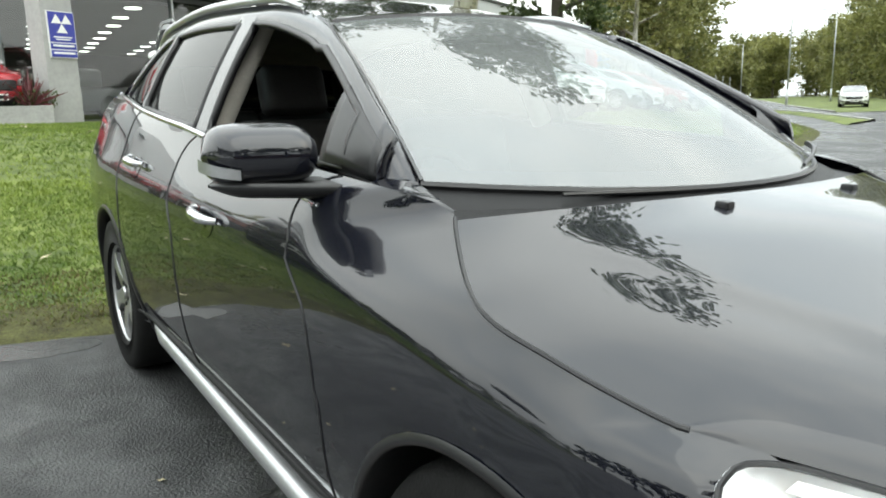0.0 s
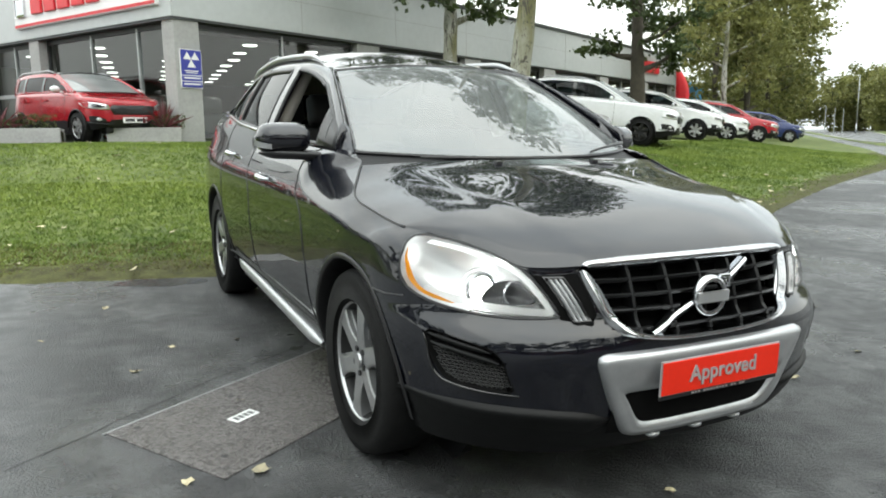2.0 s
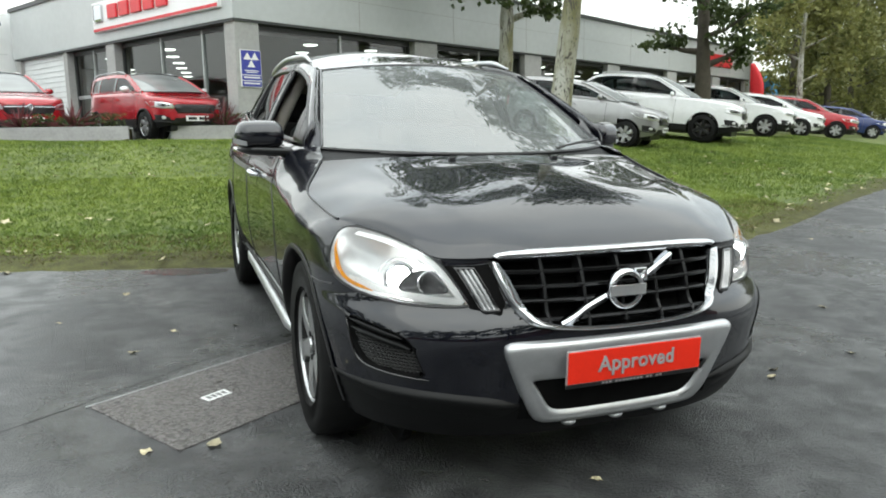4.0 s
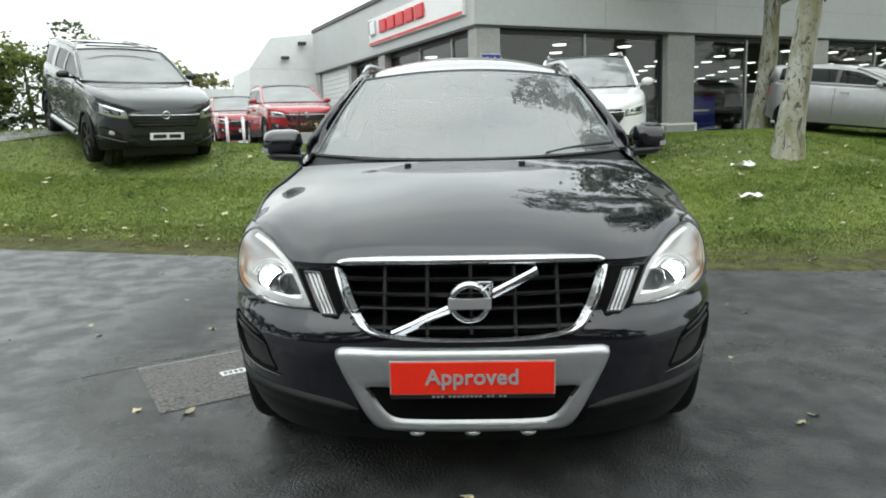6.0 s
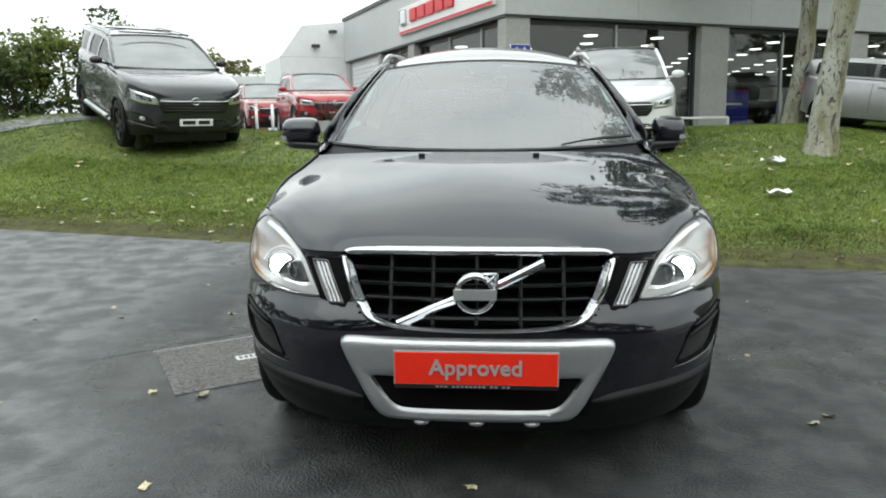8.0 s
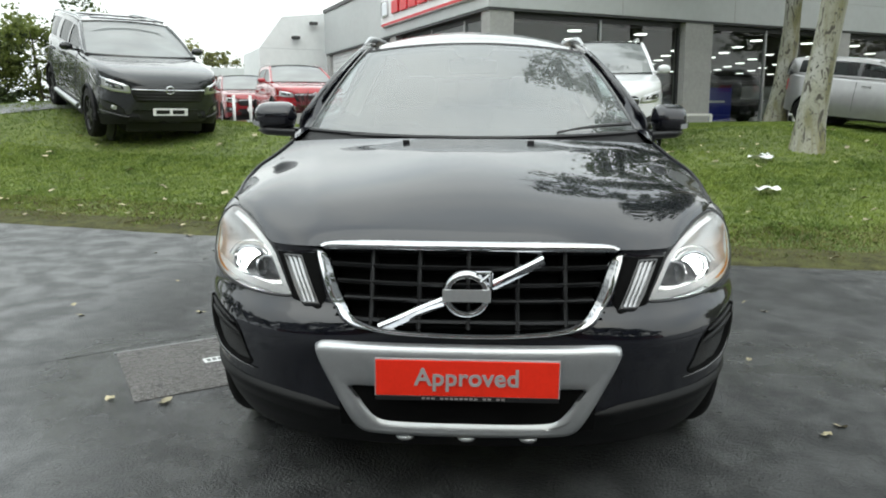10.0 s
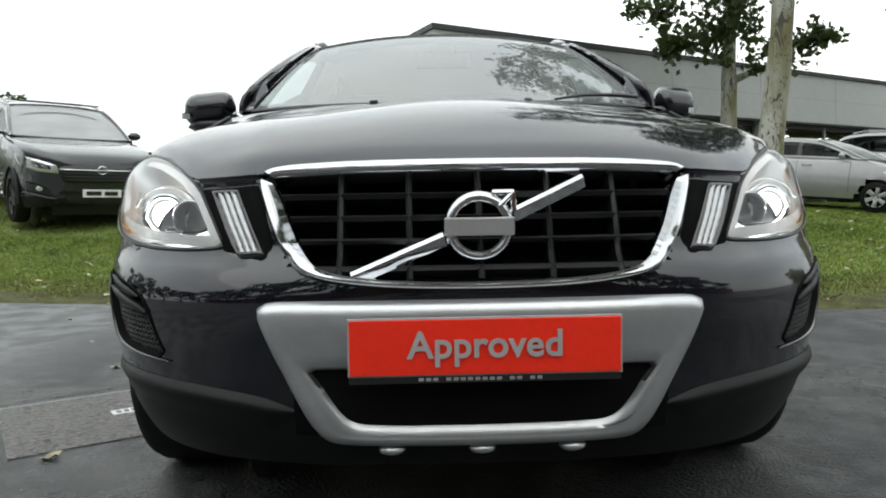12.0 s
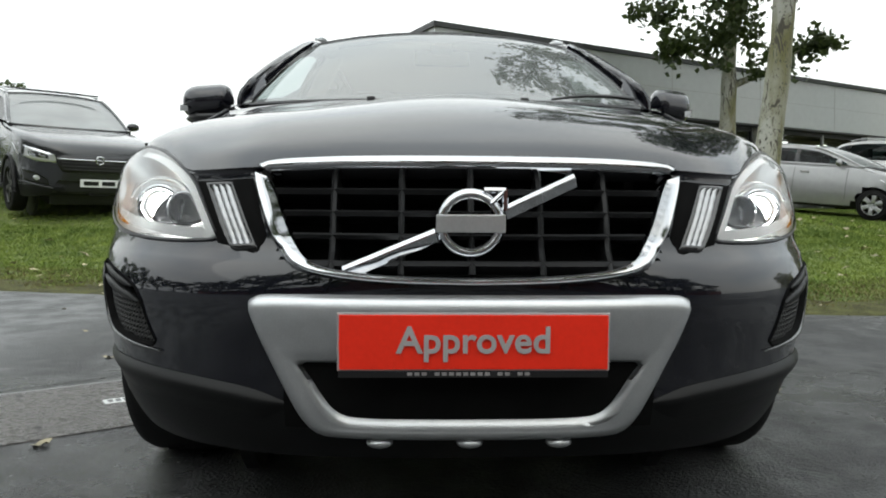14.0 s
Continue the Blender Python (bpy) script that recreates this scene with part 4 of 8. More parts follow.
# the middle stands a little proud between two soft creases that run from the grille to the pillars
inside = np.clip((np.interp(G[..., 1], [0.15, 1.10], [0.46, 0.66]) - np.abs(G[..., 0])) / 0.075 + 0.5, 0, 1)
fade = np.clip(rim_v / 14, 0, 1)[:, None]
G[..., 2] += 0.0055 * inside * inside * (3 - 2 * inside) * fade * fade * (3 - 2 * fade)
sheet(bm, [[Vector(p) for p in r] for r in G])
facing_out(bm, (0, 0.7, 0.3))
part("bonnet", bm, PAINT, car, "glossy dark bonnet with two ridges", smooth=True)

# -- cabin: screen, roof, pillars, side windows
ROOF_Z = [(1.26, 1.125), (1.6, 1.305), (1.9, 1.447), (2.1, 1.522), (2.5, 1.588), (3.1, 1.602), (3.7, 1.568), (4.15, 1.490), (4.42, 1.36)]
ROOF_A = [(1.26, 0.800), (1.6, 0.735), (1.9, 0.662), (2.1, 0.620), (2.5, 0.603), (3.1, 0.597), (3.7, 0.582), (4.15, 0.552), (4.42, 0.53)]


def roof_line(y):
    return Vector((curve_at(ROOF_A, y), y, curve_at(ROOF_Z, y)))


def belt(y):
    return Vector((curve_at([(p[1], p[0]) for p in EDGE_TOP[15:]], y), y, curve_at([(p[1], p[2]) for p in EDGE_TOP[15:]], y)))


def header(k):
    """The top edge of the windscreen, k 0 to 1 from the middle to the pillar."""
    return Vector((0.578 * k, lerp(2.05, 2.13, k ** 2.2), lerp(1.556, 1.515, k ** 2.0)))


def screen_at(u, v):
    """u -1 to 1 across, v 0 to 1 from the scuttle to the roof."""
    k = abs(u)
    lo = Vector((0.735 * k, lerp(1.115, 1.40, k ** 2.3), lerp(1.122, 1.138, k * k)))
    hi = header(k)
    p = lo.lerp(hi, v)
    p.z += 0.030 * 4 * v * (1 - v) * (1 - 0.3 * k)
    p.x = math.copysign(p.x, u) if u else 0
    return p


bm = bmesh.new()
sheet(bm, [[screen_at(-1 + i / 20, j / 24) for i in range(41)] for j in range(25)])
facing_out(bm, (0, 2.2, 0.9))
ob = part("windscreen", bm, SCREEN, car, "tinted windscreen mirroring sky and trees", smooth=True)
ob.visible_shadow = False
bm = bmesh.new()
for edge in ([screen_at(-1 + i / 20, 0.0) for i in range(41)], [screen_at(-1 + i / 20, 1.0) for i in range(41)]):
    tube(bm, [p + Vector((0, 0, -0.002)) for p in edge], 0.009, 6)
part("screen_seal", bm, SATIN, car)
# black border printed round the glass, just under it
bm = bmesh.new()
sheet(bm, [[screen_at(-1 + i / 20, v) + Vector((0, 0.004, -0.006)) for i in range(41)] for v in (0, 0.035, 0.07)])
sheet(bm, [[screen_at(-1 + i / 20, v) + Vector((0, 0.004, -0.006)) for i in range(41)] for v in (0.945, 0.97, 1.0)])
part("glass_border", bm, SATIN, car)
bm = bmesh.new()
rows = []
for j in range(33):
    row = []
    for i in range(33):
        u = -1 + i / 16
        k = abs(u)
        h = header(k)
        y = lerp(h.y, lerp(4.45, 4.30, k * k), j / 32)
        r = roof_line(max(2.1, y))
        c = 1 - (1 - min(1, j / 14)) ** 2
        z = lerp(h.z, r.z + 0.086 * (1 - k ** 2.2), c)
        row.append(Vector((lerp(h.x / max(k, 1e-6), r.x, min(1, j / 4)) * u, y, z)))
    rows.append(row)
sheet(bm, rows)
facing_out(bm, (0, 3, 0.9))
part("roof", bm, PAINT, car, smooth=True)
bm = bmesh.new()
sheet(bm, [[Vector((p.x * 0.96, p.y, p.z - 0.035)) for p in r] for r in rows])
part("headlining", bm, CREAM, car, "pale headlining")
YS = sorted({round(1.47 + 0.05 * k, 3) for k in range(56)} | {1.62, 2.56, 2.70, 3.46, 3.56, 4.06})
WIN = ((1.62, 2.56), (2.70, 3.46), (3.56, 4.06))
bm_glass = {}


def strip_at(y):
    """The bright strip falls below the waist towards the mirror."""
    z = 1.078 + 0.0865 * (y - 1.43)
    e = belt(y)
    if z >= e.z - 0.004:
        return e + Vector((0.004, 0, min(0.014, z - e.z)))
    q, lo, hi = 1 + (y - 0.645) / 3.605, 0.8, 1.0
    for _ in range(20):
        mid = (lo + hi) / 2
        lo, hi = (mid, hi) if body_at(q, mid).z < z else (lo, mid)
    return body_at(q, lo) + Vector((0.003, 0, 0))


for sign in (1, -1):
    bm, cols = bmesh.new(), []
    for y in YS:
        b, r = belt(y), roof_line(y)
        top = 0.062 if y > 2.0 else 0.045
        z0, z1 = b.z + 0.012, max(b.z + 0.013, r.z - top)
        if y > 3.5:
            z1 = max(z0 + 0.001, lerp(z1, z0, ease((y - 3.62) / 0.5)))
        zs = [b.z] + [lerp(z0, z1, k / 8) for k in range(9)] + [lerp(z1, r.z, 0.5), r.z + 0.001]
        col = []
        for z in zs:
            t = clamp((z - b.z) / max(0.01, r.z - b.z))
            a = lerp(b.x, r.x, t) + 0.014 * math.sin(math.pi * t) - 0.016 * (1 - t)
            if z >= r.z:
                a = r.x
            col.append(Vector((a * sign, y, z)))
        cols.append(col)
    for i in range(len(YS) - 1):
        ym = (YS[i] + YS[i + 1]) / 2
        win = [k for k, (a, b) in enumerate(WIN) if a < ym < b]
        for j in range(len(cols[0]) - 1):
            quad = [cols[i][j], cols[i + 1][j], cols[i + 1][j + 1], cols[i][j + 1]]
            if win and 1 <= j <= 8:
                if win[0] > 0:
                    g = bm_glass.setdefault((sign, win[0]), bmesh.new())
                    g.faces.new([g.verts.new(p - Vector((0.012 * sign, 0, 0))) for p in quad])
                continue
            bm.faces.new([bm.verts.new(p) for p in quad])
    bmesh.ops.remove_doubles(bm, verts=bm.verts, dist=0.0005)
    facing_out(bm, (0, 2.8, 1.2))
    ob = part("side_frame", bm, PAINT, car, smooth=True)
    md = ob.modifiers.new("thick", "SOLIDIFY")
    md.thickness, md.offset = 0.022, -1
    # black reveal round each opening
    for wa, wb in WIN[:2]:
        ia, ib = YS.index(wa), YS.index(wb)
        loop = [cols[i][1] for i in range(ia, ib + 1)] + [cols[ib][j] for j in range(2, 9)] + [cols[i][9] for i in range(ib, ia - 1, -1)] + [cols[ia][j] for j in range(8, 1, -1)]
        bm = bmesh.new()
        tube(bm, [p - Vector((0.008 * sign, 0, 0)) for p in loop], 0.013, 6, True)
        part("window_reveal", bm, SATIN, car, smooth=True)
    # black sail panel behind the pillar's foot, where the mirror is fixed
    bm = bmesh.new()
    rows = []
    for k in range(9):
        y = lerp(1.475, 1.735, k / 8)
        b, r = belt(y), roof_line(y)
        rows.append([])
        for j in range(5):
            z = lerp(b.z + 0.004, r.z - 0.030, j / 4)
            t = clamp((z - b.z) / max(0.01, r.z - b.z))
            rows[-1].append(Vector(((lerp(b.x, r.x, t) + 0.014 * math.sin(math.pi * t) - 0.016 * (1 - t) + 0.004) * sign, y, z)))
    sheet(bm, rows)
    facing_out(bm, (0, 2.8, 1.2))
    ob = part("sail_panel", bm, SATIN, car, "black mirror sail panel", smooth=True)
    md = ob.modifiers.new("thick", "SOLIDIFY")
    md.thickness, md.offset = 0.012, -1
    # chrome waist strip, roof rail
    bm = bmesh.new()
    tube(bm, flip([strip_at(lerp(1.43, 4.10, k / 50)) for k in range(51)], sign), [0.007 + 0.004 * ease(k / 12) for k in range(51)], 6)
    part("waist_strip", bm, CHROME, car, "bright chrome waist strip", smooth=True)
    bm = bmesh.new()
    pts = []
    for k in range(41):
        y = lerp(2.24, 4.10, k / 40)
        r = roof_line(y)
        lift = 0.012 * ease(min(k / 5, (40 - k) / 6))
        pts.append(Vector(((r.x - 0.005) * sign, y, r.z + 0.008 + lift)))
    tube(bm, pts, [0.006 + 0.010 * ease(min(k, 40 - k) / 5) for k in range(41)], 10)
    part("roof_rail", bm, SILVER, car, "satin silver roof rail", smooth=True)
    # windscreen pillar face
    bm = bmesh.new()
    rows = []
    for k in range(25):
        v = k / 24
        i, o = screen_at(sign, v), Vector((0.787, 1.47, 1.132)).lerp(roof_line(lerp(1.47, 2.12, v)), ease(v / 0.22))
        o = Vector((o.x * sign, o.y, o.z))
        mid = (i + o) / 2 + Vector((0.008 * sign, -0.006, 0.010))
        rows.append([i, i.lerp(mid, 0.6) + Vector((0, 0, 0.004)), mid, mid.lerp(o, 0.6) + Vector((0.004 * sign, 0, 0.002)), o])
    sheet(bm, rows)
    facing_out(bm, (0, 2.2, 0.9))
    part("windscreen_pillar", bm, PAINT, car, smooth=True)
    bm = bmesh.new()
    tube(bm, [screen_at(sign, k / 20) + Vector((0, 0, 0.003)) for k in range(21)], 0.008, 6)
    part("screen_trim", bm, GLOSS, car)
    # wing top between the bonnet's corner and the foot of the pillar
    bm = bmesh.new()
    rows = []
    for k in range(13):
        t = k / 12
        e = path_at([(0.770, 1.235, 1.104), (0.784, 1.30, 1.121), (0.801, 1.38, 1.130), (0.817, 1.48, 1.136)], t)
        i = path_at([(0.764, 1.235, 1.104), (0.757, 1.30, 1.120), (0.745, 1.38, 1.136), (0.735, 1.43, 1.150)], t)
        rows.append([Vector((p.x * sign, p.y, p.z + 0.004 * math.sin(math.pi * c))) for p, c in [(e.lerp(i, c), c) for c in (0, 0.25, 0.5, 0.75, 1)]])
    sheet(bm, rows)
    facing_out(bm, (0, 1.35, 0.6))
    part("wing_top", bm, PAINT, car, smooth=True)
    # inner post trims
    bm = bmesh.new()
    tube(bm, [Vector((p.x * sign * 0.90, p.y + 0.03, p.z)) for p in [belt(2.63).lerp(roof_line(2.63), k / 8) for k in range(9)]], 0.045, 8)
    part("post_trim", bm, CREAM, car, "pale inner door-post trim", smooth=True)
for (sign, k), g in bm_glass.items():
    bmesh.ops.remove_doubles(g, verts=g.verts, dist=0.0005)
    facing_out(g, (0, 2.8, 1.2))
    ob = part("side_window", g, SIDE_GLASS, car, "dark tinted side glass", smooth=True)
    ob.visible_shadow = False
# tail above the waist
bm = bmesh.new()
last = YS[-1]
rows = []
for j in range(9):
    z = lerp(belt(last).z, roof_line(last).z + 0.001, j / 8)
    w = lerp(belt(last).x, roof_line(last).x, j / 8)
    rows.append([Vector((w * (-1 + i / 10), last + lerp(0.22, 0.16, j / 8) * (1 - (-1 + i / 10) ** 2), z)) for i in range(21)])
sheet(bm, rows)
facing_out(bm, (0, 3, 1.3))
part("tailgate_frame", bm, PAINT, car, smooth=True)
# scuttle and wipers
bm = bmesh.new()
rows = []
for i in range(41):
    u = -1 + i / 20
    b = bonnet_at(abs(u), 1.0)
    b = Vector((math.copysign(b.x, u) if u else 0, b.y + 0.004, b.z - 0.012))
    s = screen_at(u, 0.0)
    rows.append([b, b.lerp(s, 0.5) + Vector((0, 0, -0.014)), s + Vector((0, 0.01, -0.004))])
sheet(bm, rows)
part("scuttle", bm, PLASTIC, car, "black plastic scuttle")
for pts in ([(0.70, 1.37, 1.172), (0.60, 1.295, 1.168), (0.47, 1.225, 1.158), (0.36, 1.185, 1.140)], [(0.05, 1.115, 1.118), (-0.20, 1.128, 1.121), (-0.52, 1.200, 1.124)]):
    bm = bmesh.new()
    tube(bm, [path_at(pts, k / 16) for k in range(17)], [0.0095 - 0.005 * k / 16 for k in range(17)], 6)
    part("wiper", bm, SATIN, car, "black wiper arm")
for a in (-0.26, 0.236):
    bm = bmesh.new()
    box(bm, (a - 0.014, 0.985, bonnet_at(abs(a) / 0.8, 0.93).z - 0.004), (a + 0.014, 1.015, bonnet_at(abs(a) / 0.8, 0.93).z + 0.014), 0.006)
    part("washer_jet", bm, SATIN, car, "small black washer jet")
# -- inside
bm = bmesh.new()
rows = []
for i in range(25):
    u = -1 + i / 12
    rows.append([Vector((0.74 * u, lerp(1.15, 1.42, abs(u) ** 2.3), 1.095)), Vector((0.73 * u, 1.55, 1.085)), Vector((0.72 * u, 1.72, 1.04 + 0.03 * math.exp(-((u + 0.5) / 0.25) ** 2))), Vector((0.72 * u, 1.80, 0.93)), Vector((0.72 * u, 1.82, 0.6))])
sheet(bm, rows)
part("dashboard", bm, LEATHER, car, "dark dashboard", smooth=True)
bm = bmesh.new()
wheel_m = Matrix.Translation((-0.37, 1.98, 0.98)) @ Matrix.Rotation(radians(-65), 4, "X")
tube(bm, [wheel_m @ Vector((0.185 * math.cos(2 * math.pi * k / 32), 0.185 * math.sin(2 * math.pi * k / 32), 0)) for k in range(32)], 0.016, 8, True)
for f in (0, 180, 270):
    cone(bm, wheel_m @ Vector((0, 0, 0)), wheel_m @ Vector((0.18 * math.cos(radians(f)), 0.18 * math.sin(radians(f)), 0)), 0.022, 0.015, 8)
cone(bm, wheel_m @ Vector((0, 0, -0.02)), wheel_m @ Vector((0, 0, 0.03)), 0.07, 0.06, 16)
part("steering_wheel", bm, GRAIN, car, "dark steering wheel", smooth=True)


def car_seat(x, y, wide=0.52):
    bm = bmesh.new()
    box(bm, (x - wide / 2, y - 0.30, 0.50), (x + wide / 2, y + 0.25, 0.66), 0.06, seg=3)
    m = Matrix.Translation((x, y + 0.24, 0.62)) @ Matrix.Rotation(radians(-18), 4, "X")
    box(bm, (-wide / 2, -0.07, 0.0), (wide / 2, 0.07, 0.60), 0.06, m, seg=3)
    box(bm, (-0.13, -0.05, 0.63), (0.13, 0.05, 0.82), 0.045, m, seg=3)
    part("seat", bm, LEATHER, car, "black leather seat", smooth=True)


for x in (-0.37, 0.37):
    car_seat(x, 2.42)
for x in (-0.40, 0.0, 0.40):
    car_seat(x, 3.32, 0.40)
bm = bmesh.new()
box(bm, (-0.78, 1.5, 0.35), (0.78, 4.2, 0.42), 0.02)
part("cabin_floor", bm, SATIN, car)
bm = bmesh.new()
sheet(bm, [[screen_at(-0.16 * w + 0.32 * w * i / 6, v) + Vector((0, 0.008, -0.010)) for i in range(7)] for v, w in ((0.97, 1.15), (0.90, 1.0), (0.83, 0.82), (0.80, 0.6))])
box(bm, (-0.05, 1.98, 1.445), (0.05, 2.07, 1.500), 0.02)
box(bm, (-0.125, 2.00, 1.400), (0.125, 2.035, 1.470), 0.02)
part("sensor_pod", bm, SATIN, car, "dark sensor pod and mirror behind the screen")
for sign in (1, -1):
    bm = bmesh.new()
    sheet(bm, [[Vector((lerp(0.76, 0.79, j / 4) * sign, lerp(1.6, 4.1, i / 16), lerp(0.4, belt(lerp(1.45, 4.1, i / 16)).z, j / 4))) for i in range(17)] for j in range(5)])
    part("door_lining", bm, LEATHER, car)
bm = bmesh.new()
box(bm, (-0.75, 4.10, 0.5), (0.75, 4.14, 1.20), 0.01)
part("boot_wall", bm, SATIN, car)
bm = bmesh.new()
box(bm, (-0.60, 1.10, 0.35), (0.60, 1.14, 0.96), 0.01)
part("bulkhead", bm, SATIN, car)
# papers on the dash
bm = bmesh.new()
box(bm, (-0.66, 1.40, 1.10), (-0.60, 1.46, 1.104))
part("permit", bm, PAPER, car, "small pale sticker on the screen")

# -- door mirrors and handles
for sign in (1, -1):
    own = new("door_mirror")
    own.parent = car
    own["label"] = "graphite door mirror on a black foot"
    bm = bmesh.new()
    rows = []
    for i in range(17):
        s = i / 16
        a = lerp(0.860, 1.086 if sign < 0 else 1.045, s)
        fat = (1 - (abs(2 * s - 1.0)) ** 5) ** 0.5 if 0 < s < 1 else 0.02
        cz, cy = lerp(1.185, 1.180, s), lerp(1.665, 1.745, s)
        rows.append([Vector((a * sign, cy + 0.098 * fat * math.cos(f) * (0.72 if math.cos(f) > 0 else 1), cz + (0.072 if math.sin(f) > 0 else 0.066) * fat * math.copysign(abs(math.sin(f)) ** 0.8, math.sin(f)))) for f in [2 * math.pi * k / 28 for k in range(28)]])
    sheet(bm, rows, True)
    facing_out(bm, (0.98 * sign, 1.70, 1.18))
    part("mirror_shell", bm, PAINT, own, smooth=True)
    bm = bmesh.new()
    rows = []
    for i in range(17):
        s = i / 16
        a = lerp(0.80, 1.075 if sign < 0 else 1.035, s)
        fat = 1 - 0.85 * max(0, (s - 0.75) / 0.25) ** 2
        cy = lerp(1.61, 1.735, s)
        rows.append([Vector((a * sign, cy + dy * fat, 1.110 + dz * fat + 0.006 * s)) for dy, dz in ((-0.072, 0.014), (-0.066, -0.006), (-0.03, -0.022), (0.03, -0.022), (0.045, 0.0), (0.045, 0.02))])
    sheet(bm, rows, True)
    facing_out(bm, (0.95 * sign, 1.68, 1.11))
    part("mirror_foot", bm, SATIN, own, "black mirror foot", smooth=True)
    bm = bmesh.new()
    rows = []
    for i in range(9):
        s = i / 8
        w = path_at([(1.035, 1.644), (1.058, 1.657), (1.080, 1.686), (1.092, 1.722), (1.094, 1.745)], s)
        rows.append([Vector(((w.x - (0.041 if sign > 0 else 0) + 0.003) * sign, w.y - 0.014, z)) for z in (1.138 + 0.012 * s, 1.147 + 0.010 * s, 1.156 + 0.012 * s, 1.160 + 0.018 * s)])
    sheet(bm, rows)
    facing_out(bm, (0.9 * sign, 1.8, 1.15))
    part("indicator", bm, CLEAR_BAR, own, "clear indicator lens", smooth=True)
    for y, z in ((2.26, 0.955), (3.18, 1.030)):
        hn = new("door_handle")
        hn.parent = car
        hn["label"] = "bright door handle over a dark recess"
        a = side_a(y, z)
        bm = bmesh.new()
        tube(bm, [Vector(((a + 0.006 + 0.034 * math.sin(math.pi * k / 14) ** 0.5) * sign, y - 0.10 + 0.20 * k / 14, z + 0.012 * k / 14)) for k in range(15)], [0.010 + 0.007 * math.sin(math.pi * k / 14) for k in range(15)], 10)
        part("grip", bm, CHROME, hn, smooth=True)
        bm = bmesh.new()
        rows = []
        for r in (1.0, 0.75, 0.3):
            rows.append([Vector(((side_a(y + 0.06 * r * math.cos(f), z - 0.02 + 0.042 * r * math.sin(f)) + 0.002) * sign, y + 0.06 * r * math.cos(f), z - 0.02 + 0.042 * r * math.sin(f))) for f in [2 * math.pi * k / 20 for k in range(20)]])
        sheet(bm, rows, True)
        facing_out(bm)
        part("recess", bm, GLOSS, hn, smooth=True)

def middle(pts):
    return sum(p[0] for p in pts) / len(pts), sum(p[1] for p in pts) / len(pts)


def shrunk(pts, k, c=None):
    c = c or middle(pts)
    return [(lerp(p[0], c[0], k), lerp(p[1], c[1], k)) for p in pts]


# -- grille
grille = new("grille")
grille.parent = car
grille["label"] = "black slatted grille in a chrome frame"
def frame_width(a, z):
    """A slim bar above, broad flanks, a thin line below."""
    return lerp(0.012, 0.033, ease((abs(a) - 0.30) / 0.10)) if z < 0.832 else 0.016


FRAME_IN = [(lerp(p[0], q[0], frame_width(*p) / 0.01), lerp(p[1], q[1], frame_width(*p) / 0.01)) for p, q in zip(GRILLE, inset(GRILLE, 0.01))]
for _ in range(6):
    gap = [(q[0] - p[0], q[1] - p[1]) for p, q in zip(GRILLE, FRAME_IN)]
    n = len(gap)
    FRAME_IN = [(p[0] + (gap[i - 1][0] + 2 * gap[i][0] + gap[(i + 1) % n][0]) / 4, p[1] + (gap[i - 1][1] + 2 * gap[i][1] + gap[(i + 1) % n][1]) / 4) for i, p in enumerate(GRILLE)]
top_at = [i for i, p in enumerate(GRILLE) if p[1] >= 0.834]
low_at = [i for i, p in enumerate(GRILLE) if p[1] < 0.834]
top_at.sort(key=lambda i: GRILLE[i][0])
low_at.sort(key=lambda i: math.atan2(GRILLE[i][0], 0.80 - GRILLE[i][1]))
ROUND = [(-0.6, 0.0), (-0.4, 0.010), (-0.2, 0.016), (0.0, 0.020), (0.4, 0.022), (0.8, 0.018), (1.0, 0.008), (1.05, -0.03)]
FLAT = [(-0.30, 0.0), (-0.14, 0.010), (-0.04, 0.012), (0.0, 0.019), (0.12, 0.020), (0.92, 0.006), (1.0, 0.002), (1.03, -0.03)]
for name, at in (("frame_top", top_at), ("frame_sides", low_at)):
    bm = bmesh.new()
    rows = []
    for i in at:
        k = ease((abs(GRILLE[i][0]) - 0.24) / 0.12) if name == "frame_sides" else 0.0
        rows.append([front_point(lerp(GRILLE[i][0], FRAME_IN[i][0], lerp(r[0], f[0], k)), lerp(GRILLE[i][1], FRAME_IN[i][1], lerp(r[0], f[0], k)), lerp(r[1], f[1], k)) for r, f in zip(ROUND, FLAT)])
    sheet(bm, rows)
    facing_out(bm, (0, 0.5, 0.74))
    part(name, bm, CHROME, grille, "polished chrome frame", smooth=True)
# near-black sheet: the shade behind the slats put into its colour
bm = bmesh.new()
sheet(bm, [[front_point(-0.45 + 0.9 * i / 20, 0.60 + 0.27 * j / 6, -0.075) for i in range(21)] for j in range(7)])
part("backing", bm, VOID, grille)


def grille_span(z):
    """How far the opening reaches at height z."""
    a = 0.0
    while a < 0.46 and within(GRILLE, a, z):
        a += 0.004
    return a - 0.012


